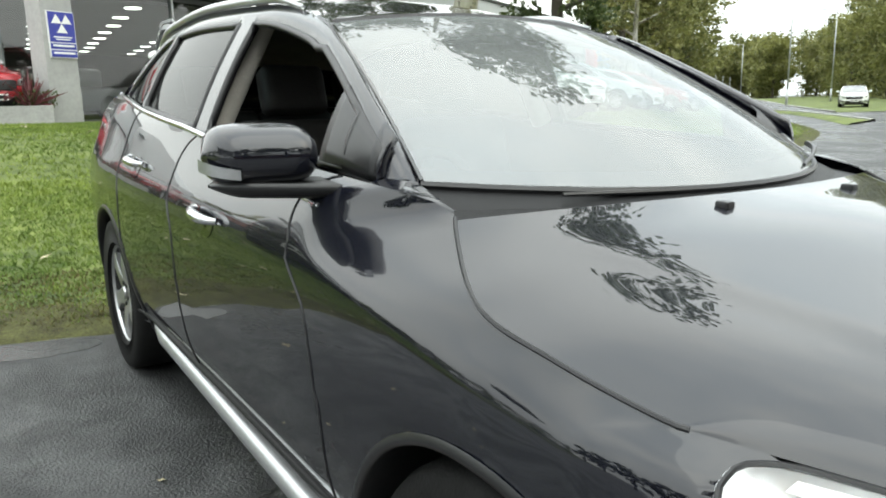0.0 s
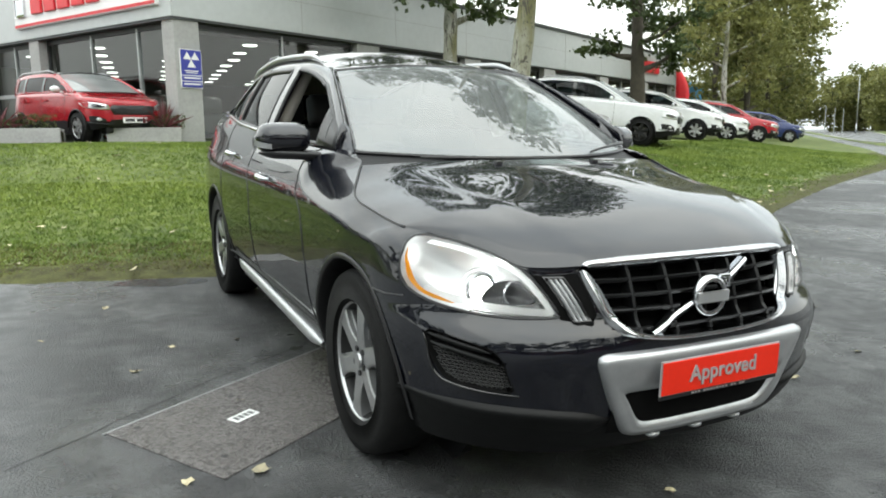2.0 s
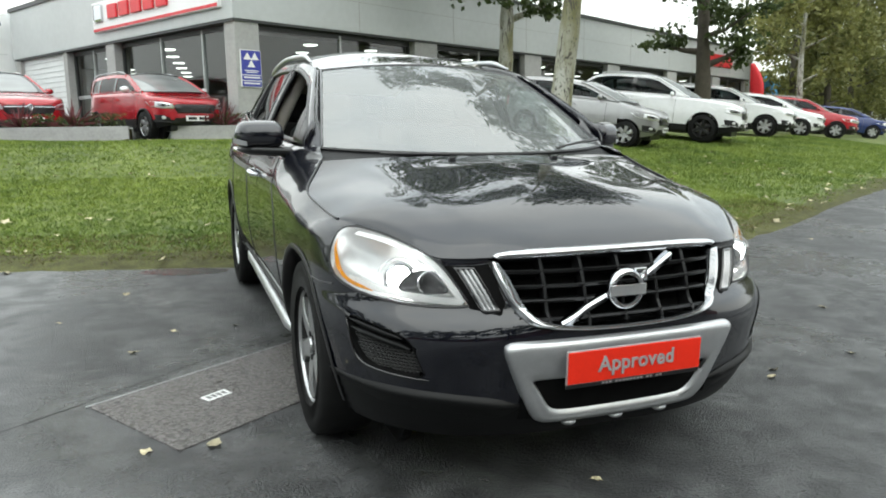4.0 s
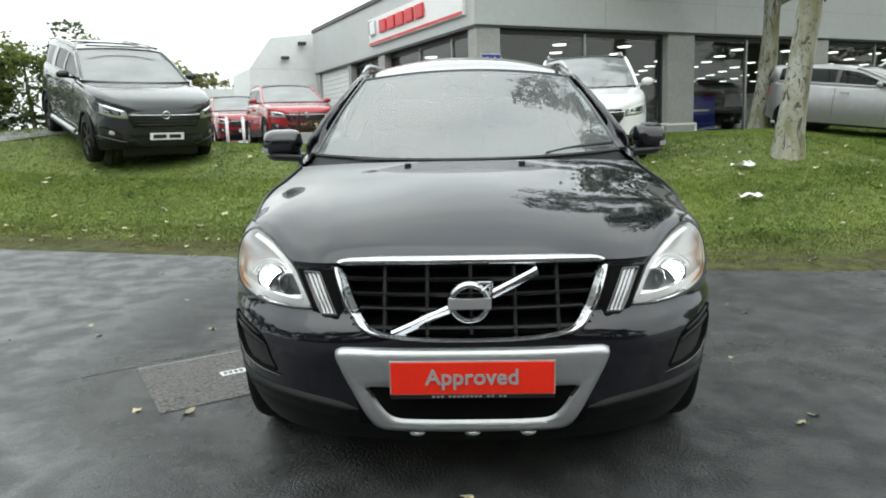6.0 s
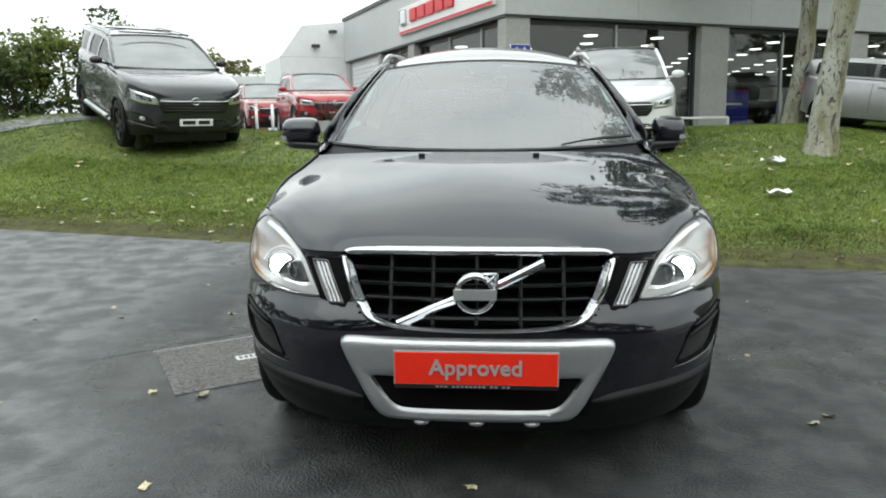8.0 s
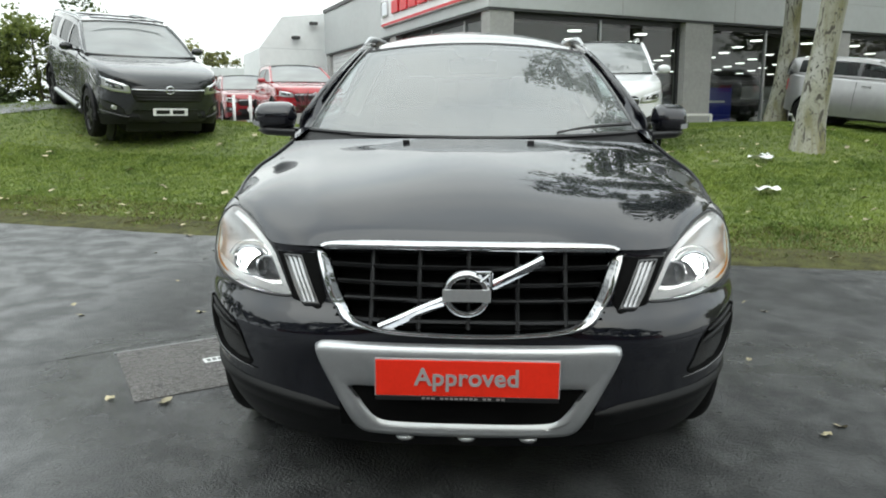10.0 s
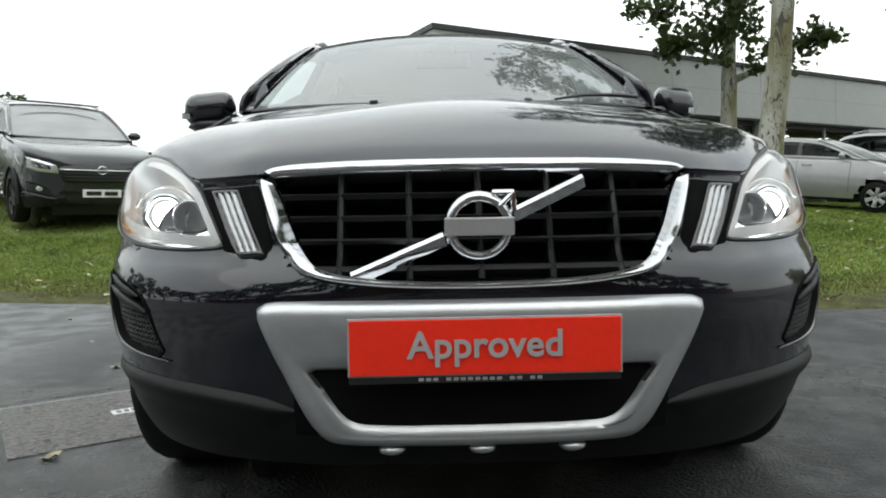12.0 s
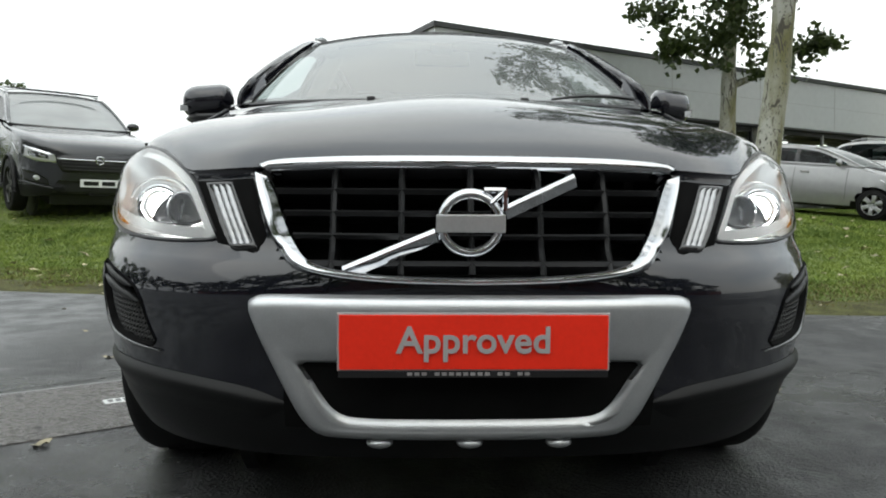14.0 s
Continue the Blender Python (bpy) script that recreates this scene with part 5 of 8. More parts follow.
for z in (0.664, 0.712, 0.760, 0.806):
    w = grille_span(z)
    bm = bmesh.new()
    sheet(bm, [[front_point(-w + 2 * w * i / 24, z + dz, off) for i in range(25)] for dz, off in ((-0.005, -0.06), (-0.006, -0.012), (0.001, -0.004), (0.006, -0.010), (0.010, -0.06))])
    part("slat", bm, GRILLE_BLACK, grille)
for a in (-0.284, -0.143, 0.0, 0.143, 0.284):
    zs = [z for z in [0.60 + 0.004 * k for k in range(70)] if within(GRILLE, abs(a), z)]
    bm = bmesh.new()
    sheet(bm, [[front_point(a + da, lerp(zs[0] + 0.014, zs[-1] - 0.012, i / 12), off) for i in range(13)] for da, off in ((-0.006, -0.06), (-0.006, -0.010), (0, -0.004), (0.006, -0.010), (0.006, -0.06))])
    part("upright", bm, GRILLE_BLACK, grille)
# badge: a ring with an arrow, and a slanting bar, all plain shapes
badge = new("badge")
badge.parent = grille
ec = Vector((-0.004, 0.062, 0.738))
bm = bmesh.new()
rows = []
for k in range(48):
    f = 2 * math.pi * k / 48
    d = Vector((math.cos(f), 0, math.sin(f)))
    rows.append([ec + d * r + Vector((0, y, 0)) for r, y in ((0.048, 0.012), (0.050, -0.004), (0.055, -0.010), (0.064, -0.008), (0.070, 0.002), (0.070, 0.014))])
sheet(bm, rows + [rows[0]])
facing_out(bm, (ec.x, 0.2, ec.z))
part("ring", bm, CHROME, badge, "chrome ring", smooth=True)
bm = bmesh.new()
box(bm, (ec.x - 0.069, ec.y - 0.014, ec.z - 0.018), (ec.x + 0.069, ec.y - 0.004, ec.z + 0.018), 0.003)
part("band", bm, MIRROR, badge, "bright plain band")
bm = bmesh.new()
for line in (((0.026, 0.066), (0.068, 0.066)), ((0.068, 0.068), (0.068, 0.028)), ((0.040, 0.040), (0.066, 0.065))):
    tube(bm, [ec + Vector((lerp(line[0][0], line[1][0], k / 4), -0.006, lerp(line[0][1], line[1][1], k / 4))) for k in range(5)], 0.0055, 8)
part("arrow", bm, CHROME, badge, "chrome arrowhead")
for p, q in (((-0.250, -0.098), (-0.068, -0.024)), ((0.072, 0.022), (0.222, 0.090))):
    bm = bmesh.new()
    rows = []
    for k in range(13):
        t = k / 12
        x, z = lerp(p[0], q[0], t), lerp(p[1], q[1], t)
        b = front_point(ec.x + x, ec.z + z, 0.0)
        rows.append([b + Vector((s * -0.004, dy, s * 0.0125)) for s, dy in ((-1.3, 0.02), (-1.15, -0.004), (0.25, -0.013), (0.45, -0.013), (1.0, -0.005), (1.15, 0.02))])
    sheet(bm, rows)
    facing_out(bm, (0, 0.4, 0.74))
    part("slash_bar", bm, CHROME, badge, "chrome slanting bar", smooth=False)

# -- silver bumper guard and plate
guard = new("bumper_guard")
guard.parent = car
guard["label"] = "satin silver bumper guard round the lower intake"
bm = bmesh.new()
ring(bm, GUARD, inset(GUARD, 0.02), [(-0.3, -0.004), (-0.1, 0.012), (0.3, 0.024), (1.0, 0.027)])
MOUTH = [(a * 1.035, 0.40 + (z - 0.40) * 1.18) for a, z in INTAKE]
ring(bm, inset(GUARD, 0.02), MOUTH, [(0, 0.027), (0.25, 0.026), (0.5, 0.024), (0.75, 0.024), (1.0, 0.023)])
ring(bm, MOUTH, [(a * 0.985, 0.40 + (z - 0.40) * 0.92) for a, z in INTAKE], [(0, 0.023), (0.4, 0.018), (0.8, 0.006), (1.0, 0.0)])
bmesh.ops.remove_doubles(bm, verts=bm.verts, dist=0.0003)
facing_out(bm, (0, 0.6, 0.44))
part("guard_frame", bm, SILVER, guard, smooth=True)
# near-black sheet over the closed skin stands in for the shaded opening
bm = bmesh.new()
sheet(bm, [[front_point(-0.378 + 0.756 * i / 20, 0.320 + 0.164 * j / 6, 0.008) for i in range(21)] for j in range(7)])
part("intake", bm, VOID, guard, "near-black sheet standing in for the shaded lower intake", smooth=True)
for a in (-0.185, 0.0, 0.185):
    bm = bmesh.new()
    bmesh.ops.create_uvsphere(bm, u_segments=16, v_segments=8, radius=1, matrix=Matrix.Translation(front_point(a, 0.290, 0.010)) @ Matrix.Diagonal((0.028, 0.020, 0.012, 1)))
    part("stud", bm, SILVER, guard, smooth=True)
plate = new("show_plate")
plate.parent = car
plate["label"] = "red show plate lettered in grey"
bm = bmesh.new()
box(bm, (-0.262, -0.008, 0.457), (0.262, -0.001, 0.569), 0.002)
part("plate_edge", bm, LETTER, plate, "pale plate edge")
bm = bmesh.new()
box(bm, (-0.258, -0.012, 0.4605), (0.258, -0.007, 0.5655), 0.002)
part("plate_face", bm, RED, plate, "plain red face")
bm = bmesh.new()
box(bm, (-0.20, -0.002, 0.485), (0.20, 0.045, 0.545), 0.004)
part("plate_bracket", bm, SATIN, plate, "black bracket behind")
FRONT = Matrix.Rotation(radians(90), 4, "X")
lettering("plate_word", "Approved", 0.072, LETTER, plate, Matrix.Translation((0.0, -0.0145, 0.5155)) @ FRONT, 0.0012, 1.02)
bm = bmesh.new()
box(bm, (-0.260, -0.006, 0.4435), (0.260, 0.002, 0.4575), 0.001)
part("plate_footer", bm, SATIN, plate, "black strip under the plate")
x = -0.128
for run in (3, 8, 2, 2):
    for k in range(run):
        bm = bmesh.new()
        box(bm, (x, -0.0072, 0.4478), (x + 0.0095, -0.0050, 0.4538), 0.0004)
        part("text_bar", bm, LETTER, plate)
        x += 0.0138
    x += 0.0110

# -- headlamps
def oval(bm, centre, rx, rz, depth, n=28, inner=0.0):
    """A round dish on the front, opening forward."""
    c = Vector(centre)
    rows = [[c + Vector((rx * r * math.cos(2 * math.pi * k / n), d * depth, rz * r * math.sin(2 * math.pi * k / n))) for k in range(n)] for r, d in ((1.0, 0.0), (0.95, 0.25), (0.8, 0.6), (0.55, 0.9), (0.2 if not inner else inner, 1.0))]
    sheet(bm, rows, True)
    return bm


DRL_R = resampled([(0.556, 0.814), (0.502, 0.816), (0.444, 0.684), (0.494, 0.680)], 36)


for sign in (1, -1):
    def half(pts):
        return [(a * sign, z) for a, z in pts]
    lamp = new("headlamp")
    lamp.parent = car
    lamp["label"] = "lit clear headlamp with projector and amber reflector"
    L = half(LAMP_R)
    bm = bmesh.new()
    ring(bm, L, shrunk(L, 0.98), [(-0.012, 0.0), (0.0, 0.002), (0.02, 0.0), (0.05, -0.02), (0.12, -0.045), (0.30, -0.075), (0.6, -0.085), (1.0, -0.09)])
    facing_out(bm, (0.72 * sign, 1.5, 0.79))
    part("lamp_bowl", bm, BOWL, lamp, "bright lamp bowl", smooth=True)
    bm = bmesh.new()
    D = half([(0.580, 0.738), (0.66, 0.730), (0.740, 0.733), (0.728, 0.765), (0.690, 0.802), (0.640, 0.812), (0.606, 0.785)])
    D = resampled(rounded(D, 2), 48)
    ring(bm, D, shrunk(D, 0.97), [(0, -0.026), (0.05, -0.020), (0.2, -0.026), (0.5, -0.042), (1, -0.046)])
    facing_out(bm, (0.7 * sign, 1.5, 0.78))
    part("lamp_bezel", bm, BEZEL, lamp, "dark grey bezel", smooth=True)
    pc = front_point(0.738 * sign, 0.780, -0.044)
    bm = bmesh.new()
    tube(bm, [pc + Vector((0.046 * math.cos(2 * math.pi * k / 32), -0.014, 0.046 * math.sin(2 * math.pi * k / 32))) for k in range(32)], 0.008, 8, True)
    part("projector_ring", bm, CHROME, lamp, "chrome ring", smooth=True)
    for r, dy in ((0.060, -0.006), (0.074, -0.002)):
        bm = bmesh.new()
        tube(bm, [pc + Vector((r * math.cos(lerp(0.3, 2.7, k / 24)) * sign, dy, r * 0.9 * math.sin(lerp(0.3, 2.7, k / 24)))) for k in range(25)], 0.0035, 6)
        part("lamp_rib", bm, BOWL, lamp, smooth=True)
    bm = bmesh.new()
    bmesh.ops.create_uvsphere(bm, u_segments=24, v_segments=12, radius=0.031, matrix=Matrix.Translation(pc + Vector((0, -0.004, 0))))
    part("projector", bm, LAMP, lamp, "lit projector lens", smooth=True)
    hc = front_point(0.645 * sign, 0.770, -0.028)
    bm = bmesh.new()
    oval(bm, hc, 0.034, 0.036, 0.03)
    tube(bm, [hc + Vector((0.035 * math.cos(2 * math.pi * k / 28), 0, 0.037 * math.sin(2 * math.pi * k / 28))) for k in range(28)], 0.005, 6, True)
    part("side_lamp", bm, CHROME, lamp, "chrome side lamp", smooth=True)
    bm = bmesh.new()
    rows = [[front_point(a * sign, z, -0.006) for a, z in pts] for pts in zip(*[((lerp(0.545, 0.86, k / 30), 0.7005 + 0.022 * (k / 30) ** 2 * 1.9), (lerp(0.572, 0.85, k / 30), 0.7235 + 0.022 * (k / 30) ** 2 * 1.9)) for k in range(31)])]
    sheet(bm, rows)
    upper = [(0.540, 0.712), (0.568, 0.768), (0.608, 0.826), (0.670, 0.868), (0.740, 0.895), (0.800, 0.906)]
    rows = [[front_point((path_at(upper, k / 24).x + d * 0.018) * sign, path_at(upper, k / 24).y - d * 0.010, -0.006) for k in range(25)] for d in (0, 1)]
    sheet(bm, rows)
    facing_out(bm, (0.7 * sign, 1.5, 0.79))
    part("light_guide", bm, SIGN_WHITE, lamp, "white light guide", smooth=True)
    bm = bmesh.new()
    rows = []
    for k in range(21):
        t = k / 20
        o = path_at([(0.868, 0.872), (0.880, 0.835), (0.882, 0.790), (0.870, 0.754), (0.842, 0.732), (0.795, 0.722)], t)
        w = 0.006 + 0.015 * ease(t / 0.5) + 0.006 * math.sin(math.pi * t) - 0.014 * ease((t - 0.8) / 0.2)
        n = Vector((-0.85, 0.35)) if t < 0.45 else Vector((-0.45, 0.9)).lerp(Vector((-0.85, 0.35)), clamp((0.75 - t) / 0.3))
        rows.append([front_point((o.x + n.x * w * 0.52 * c) * sign, o.y + n.y * w * 0.52 * c, -0.003) for c in (0, 0.33, 0.67, 1)])
    sheet(bm, rows)
    facing_out(bm, (0.7 * sign, 1.5, 0.79))
    part("amber_reflector", bm, AMBER, lamp, "amber side reflector", smooth=True)
    bm = bmesh.new()
    ring(bm, L, shrunk(L, 0.985), [(-0.004, 0.0), (0.02, 0.004), (0.1, 0.006), (0.35, 0.008), (0.7, 0.008), (1.0, 0.008)])
    facing_out(bm, (0.72 * sign, 1.5, 0.79))
    part("lamp_lens", bm, LENS, lamp, "clear lens", smooth=True).visible_shadow = False
    bm = bmesh.new()
    tube(bm, [front_point(a, z, 0.001) for a, z in resampled(L, 72)], 0.0045, 6, True)
    part("lamp_seal", bm, SATIN, lamp)
    # painted fillet between the lamp and the bonnet's edge
    crest = [(0.598, 0.826), (0.665, 0.874), (0.735, 0.902), (0.80, 0.916), (0.838, 0.910), (0.860, 0.895)]
    bm = bmesh.new()
    rows = []
    for k in range(25):
        a = lerp(0.598, 0.848, k / 24)
        e = Vector((a, curve_at([(p[0], p[1]) for p in EDGE_TOP[:7]], a), curve_at([(p[0], p[2]) for p in EDGE_TOP[:7]], a) - 0.004))
        f = front_point(a, curve_at(crest, a) - 0.003, -0.003)
        rows.append([Vector((p.x * sign, p.y, p.z)) for p in (f, f.lerp(e, 0.5), e, e + Vector((0, 0.02, -0.004)))])
    sheet(bm, rows)
    facing_out(bm, (0.7 * sign, 1.2, 0.5))
    part("lamp_fillet", bm, PAINT, lamp, smooth=True)
    # day lamp in its black frame
    day = new("day_lamp")
    day.parent = car
    day["label"] = "slim slanting daylight lamp"
    S = half(DRL_R)
    bm = bmesh.new()
    ring(bm, [(lerp(p[0], middle(S)[0], -0.16), lerp(p[1], middle(S)[1], -0.06)) for p in S], shrunk(S, 0.9), [(0, 0.002), (0.06, 0.010), (0.16, 0.009), (0.2, 0.005), (1.0, 0.004)])
    facing_out(bm, (0.5 * sign, 1.0, 0.75))
    part("frame", bm, GLOSS, day, "gloss black frame", smooth=True)
    T = half(resampled([(0.462, 0.846), (0.600, 0.838), (0.560, 0.765), (0.528, 0.690), (0.438, 0.672), (0.418, 0.705)], 48))
    bm = bmesh.new()
    ring(bm, T, shrunk(T, 0.97), [(0, 0.0), (0.04, 0.0025), (0.3, 0.003), (0.6, 0.003), (1.0, 0.003)])
    facing_out(bm, (0.5 * sign, 1.0, 0.75))
    part("frame_panel", bm, VOID, day, "black panel", smooth=True)
    for r in range(3):
        s0, s1 = (r + 0.03) / 3, (r + 0.97) / 3
        bm = bmesh.new()
        rows = []
        for k in range(13):
            t = k / 12
            l0, l1 = (lerp(0.551, 0.491, t), lerp(0.809, 0.686, t)), (lerp(0.506, 0.450, t), lerp(0.811, 0.689, t))
            rows.append([front_point(lerp(l0[0], l1[0], lerp(s0, s1, c)) * sign, lerp(l0[1], l1[1], lerp(s0, s1, c)), 0.005 + 0.006 * math.sin(math.pi * c) - 0.002 * (k % 2)) for c in (0, 0.33, 0.67, 1)])
        sheet(bm, rows)
        facing_out(bm, (0.5 * sign, 1.0, 0.75))
        part("lens_bar", bm, CLEAR_BAR, day, "ribbed clear bar", smooth=True)
    # fog recess with its mesh and fin
    fog = new("fog_recess")
    fog.parent = car
    fog["label"] = "black honeycomb recess with a fin above"
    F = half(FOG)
    # near-black bowl: the recess's shade put into its colour
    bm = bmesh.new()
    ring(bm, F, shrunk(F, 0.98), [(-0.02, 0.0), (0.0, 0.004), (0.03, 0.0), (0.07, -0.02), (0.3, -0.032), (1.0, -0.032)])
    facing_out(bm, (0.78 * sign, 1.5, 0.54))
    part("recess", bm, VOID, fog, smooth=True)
    bm = bmesh.new()
    for k in range(22):
        for j in range(12):
            a, z = 0.65 + 0.0115 * k + (0.006 if j % 2 else 0), 0.45 + 0.0115 * j
            if within(shrunk(FOG, 0.06), a, z) and z < 0.550 + 0.29 * (a - 0.712):
                pts = [front_point((a + 0.0052 * math.cos(f)) * sign, z + 0.0052 * math.sin(f), -0.012) for f in [math.pi / 3 * m for m in range(6)]]
                tube(bm, pts, 0.0017, 4, True)
    mesh_ob = part("mesh", bm, GRAIN, fog)
    mesh_ob["kind"] = "stuff"
    for (a0, z0), (a1, z1) in (((0.862, 0.626), (0.736, 0.592)), ((0.858, 0.600), (0.716, 0.560))):
        bm = bmesh.new()
        rows = []
        for k in range(15):
            t = k / 14
            g = 0.3 + 0.7 * ease(min(k, 14 - k) / 3)
            a, z = lerp(a0, a1, t), lerp(z0, z1, t ** 0.85)
            rows.append([front_point(a * sign, z + dz * g, off) for dz, off in ((0.010, -0.028), (0.009, -0.004), (0.004, 0.003), (-0.006, 0.001), (-0.010, -0.008), (-0.010, -0.028))])
        sheet(bm, rows)
        facing_out(bm, (0.78 * sign, 1.5, 0.54))
        part("fin", bm, BUMPER, fog, smooth=True)
    bm = bmesh.new()
    edge = [(0.870, 0.630), (0.858, 0.548), (0.846, 0.505), (0.822, 0.478), (0.745, 0.463), (0.655, 0.458)]
    tube(bm, [front_point(path_at(edge, k / 30).x * sign, path_at(edge, k / 30).y, 0.003) for k in range(31)], [0.0025 + 0.0035 * math.sin(math.pi * k / 30) for k in range(31)], 6)
    part("recess_lip", bm, GLOSS, fog, smooth=True)

# -- wheels: flat spokes with a fin beside each
def build_wheel(name, centre, sign, own, rim_mat=ALLOY, radius=0.362, width=0.235, rim=0.232, spokes=6, label=""):
    hub = new(name)
    hub.parent = own
    hub.location = centre
    if label:
        hub["label"] = label
    w = width / 2
    prof = [(rim - 0.006, -w * 0.8), (rim + 0.012, -w * 0.96), (radius * 0.86, -w), (radius * 0.955, -w * 0.93), (radius * 0.99, -w * 0.72), (radius, -w * 0.3), (radius, w * 0.3), (radius * 0.99, w * 0.72), (radius * 0.955, w * 0.93),
            (radius * 0.86, w), (rim + 0.012, w * 0.96), (rim - 0.006, w * 0.8)]
    bm = bmesh.new()
    sheet(bm, [[Vector((x * sign, r * math.cos(2 * math.pi * k / 48), r * math.sin(2 * math.pi * k / 48))) for r, x in prof] for k in range(49)])
    facing_out(bm, (0, 0, 0))
    part("tyre", bm, RUBBER, hub, smooth=True)
    bm = bmesh.new()
    out = w * 0.80
    for piece, mat, prof in (("rim", rim_mat, [(rim + 0.004, out - 0.002), (rim, out + 0.004), (rim - 0.006, out + 0.002), (rim - 0.008, out - 0.010)]),
                             ("barrel", BARREL, [(rim - 0.008, out - 0.010), (rim - 0.020, out - 0.04), (rim - 0.03, out - 0.13), (rim - 0.10, out - 0.15)])):
        bm = bmesh.new()
        sheet(bm, [[Vector((x * sign, r * math.cos(2 * math.pi * k / 48), r * math.sin(2 * math.pi * k / 48))) for r, x in prof] for k in range(49)])
        part(piece, bm, mat, hub, smooth=True)
    bm = bmesh.new()
    cone(bm, ((out - 0.13) * sign, 0, 0), ((out - 0.11) * sign, 0, 0), rim * 0.70, rim * 0.70, 28)
    part("brake_disc", bm, DISC, hub)
    for s in range(spokes):
        f = 2 * math.pi * s / spokes + math.pi / 2 + 0.12
        tdir, rdir = Vector((0, -math.sin(f), math.cos(f))), Vector((0, math.cos(f), math.sin(f)))
        bm = bmesh.new()
        rows = []
        for k in range(9):
            t = k / 8
            r = lerp(0.030, rim - 0.010, t)
            half = 0.029 + 0.026 * (1 - t) ** 3 + 0.022 * t ** 4
            x = out - 0.004 + 0.006 * math.sin(math.pi * t) - 0.010 * (1 - t)
            rows.append([rdir * r + tdir * e * half + Vector(((x + dx) * sign, 0, 0)) for e, dx in ((-1, -0.045), (-1, -0.004), (-0.75, 0.0), (0.75, 0.0), (1, -0.004), (1, -0.045))])
        sheet(bm, rows)
        # a recessed fin runs beside each spoke
        rows = []
        for k in range(7):
            t = k / 6
            r = lerp(0.10, rim - 0.016, t)
            rows.append([rdir * r + tdir * (0.034 + 0.012 * t + e * 0.005) + Vector(((out - 0.026 + dx) * sign, 0, 0)) for e, dx in ((-1, -0.03), (-1, 0), (1, 0), (1, -0.03))])
        sheet(bm, rows)
        facing_out(bm, (-0.3 * sign, 0, 0))
        part("spoke", bm, rim_mat, hub)
    bm = bmesh.new()
    cone(bm, ((out - 0.05) * sign, 0, 0), ((out - 0.014) * sign, 0, 0), 0.072, 0.060, 20)
    cone(bm, ((out - 0.006) * sign, 0, 0), ((out + 0.002) * sign, 0, 0), 0.032, 0.028, 16)
    facing_out(bm, (0, 0, 0))
    part("hub_cap", bm, rim_mat, hub)
    for k in range(5):
        f = 2 * math.pi * (k + 0.5) / 5 + math.pi / 2
        bm = bmesh.new()
        cone(bm, ((out - 0.03) * sign, 0.050 * math.cos(f), 0.050 * math.sin(f)), ((out - 0.005) * sign, 0.050 * math.cos(f), 0.050 * math.sin(f)), 0.012, 0.012, 8)
        part("wheel_bolt", bm, SATIN, hub)
    return hub


for sign in (1, -1):
    for wy, wz in WHEELS:
        build_wheel("wheel", (0.804 * sign, wy, 0.362), sign, car, label="split-spoke alloy wheel with black tyre")

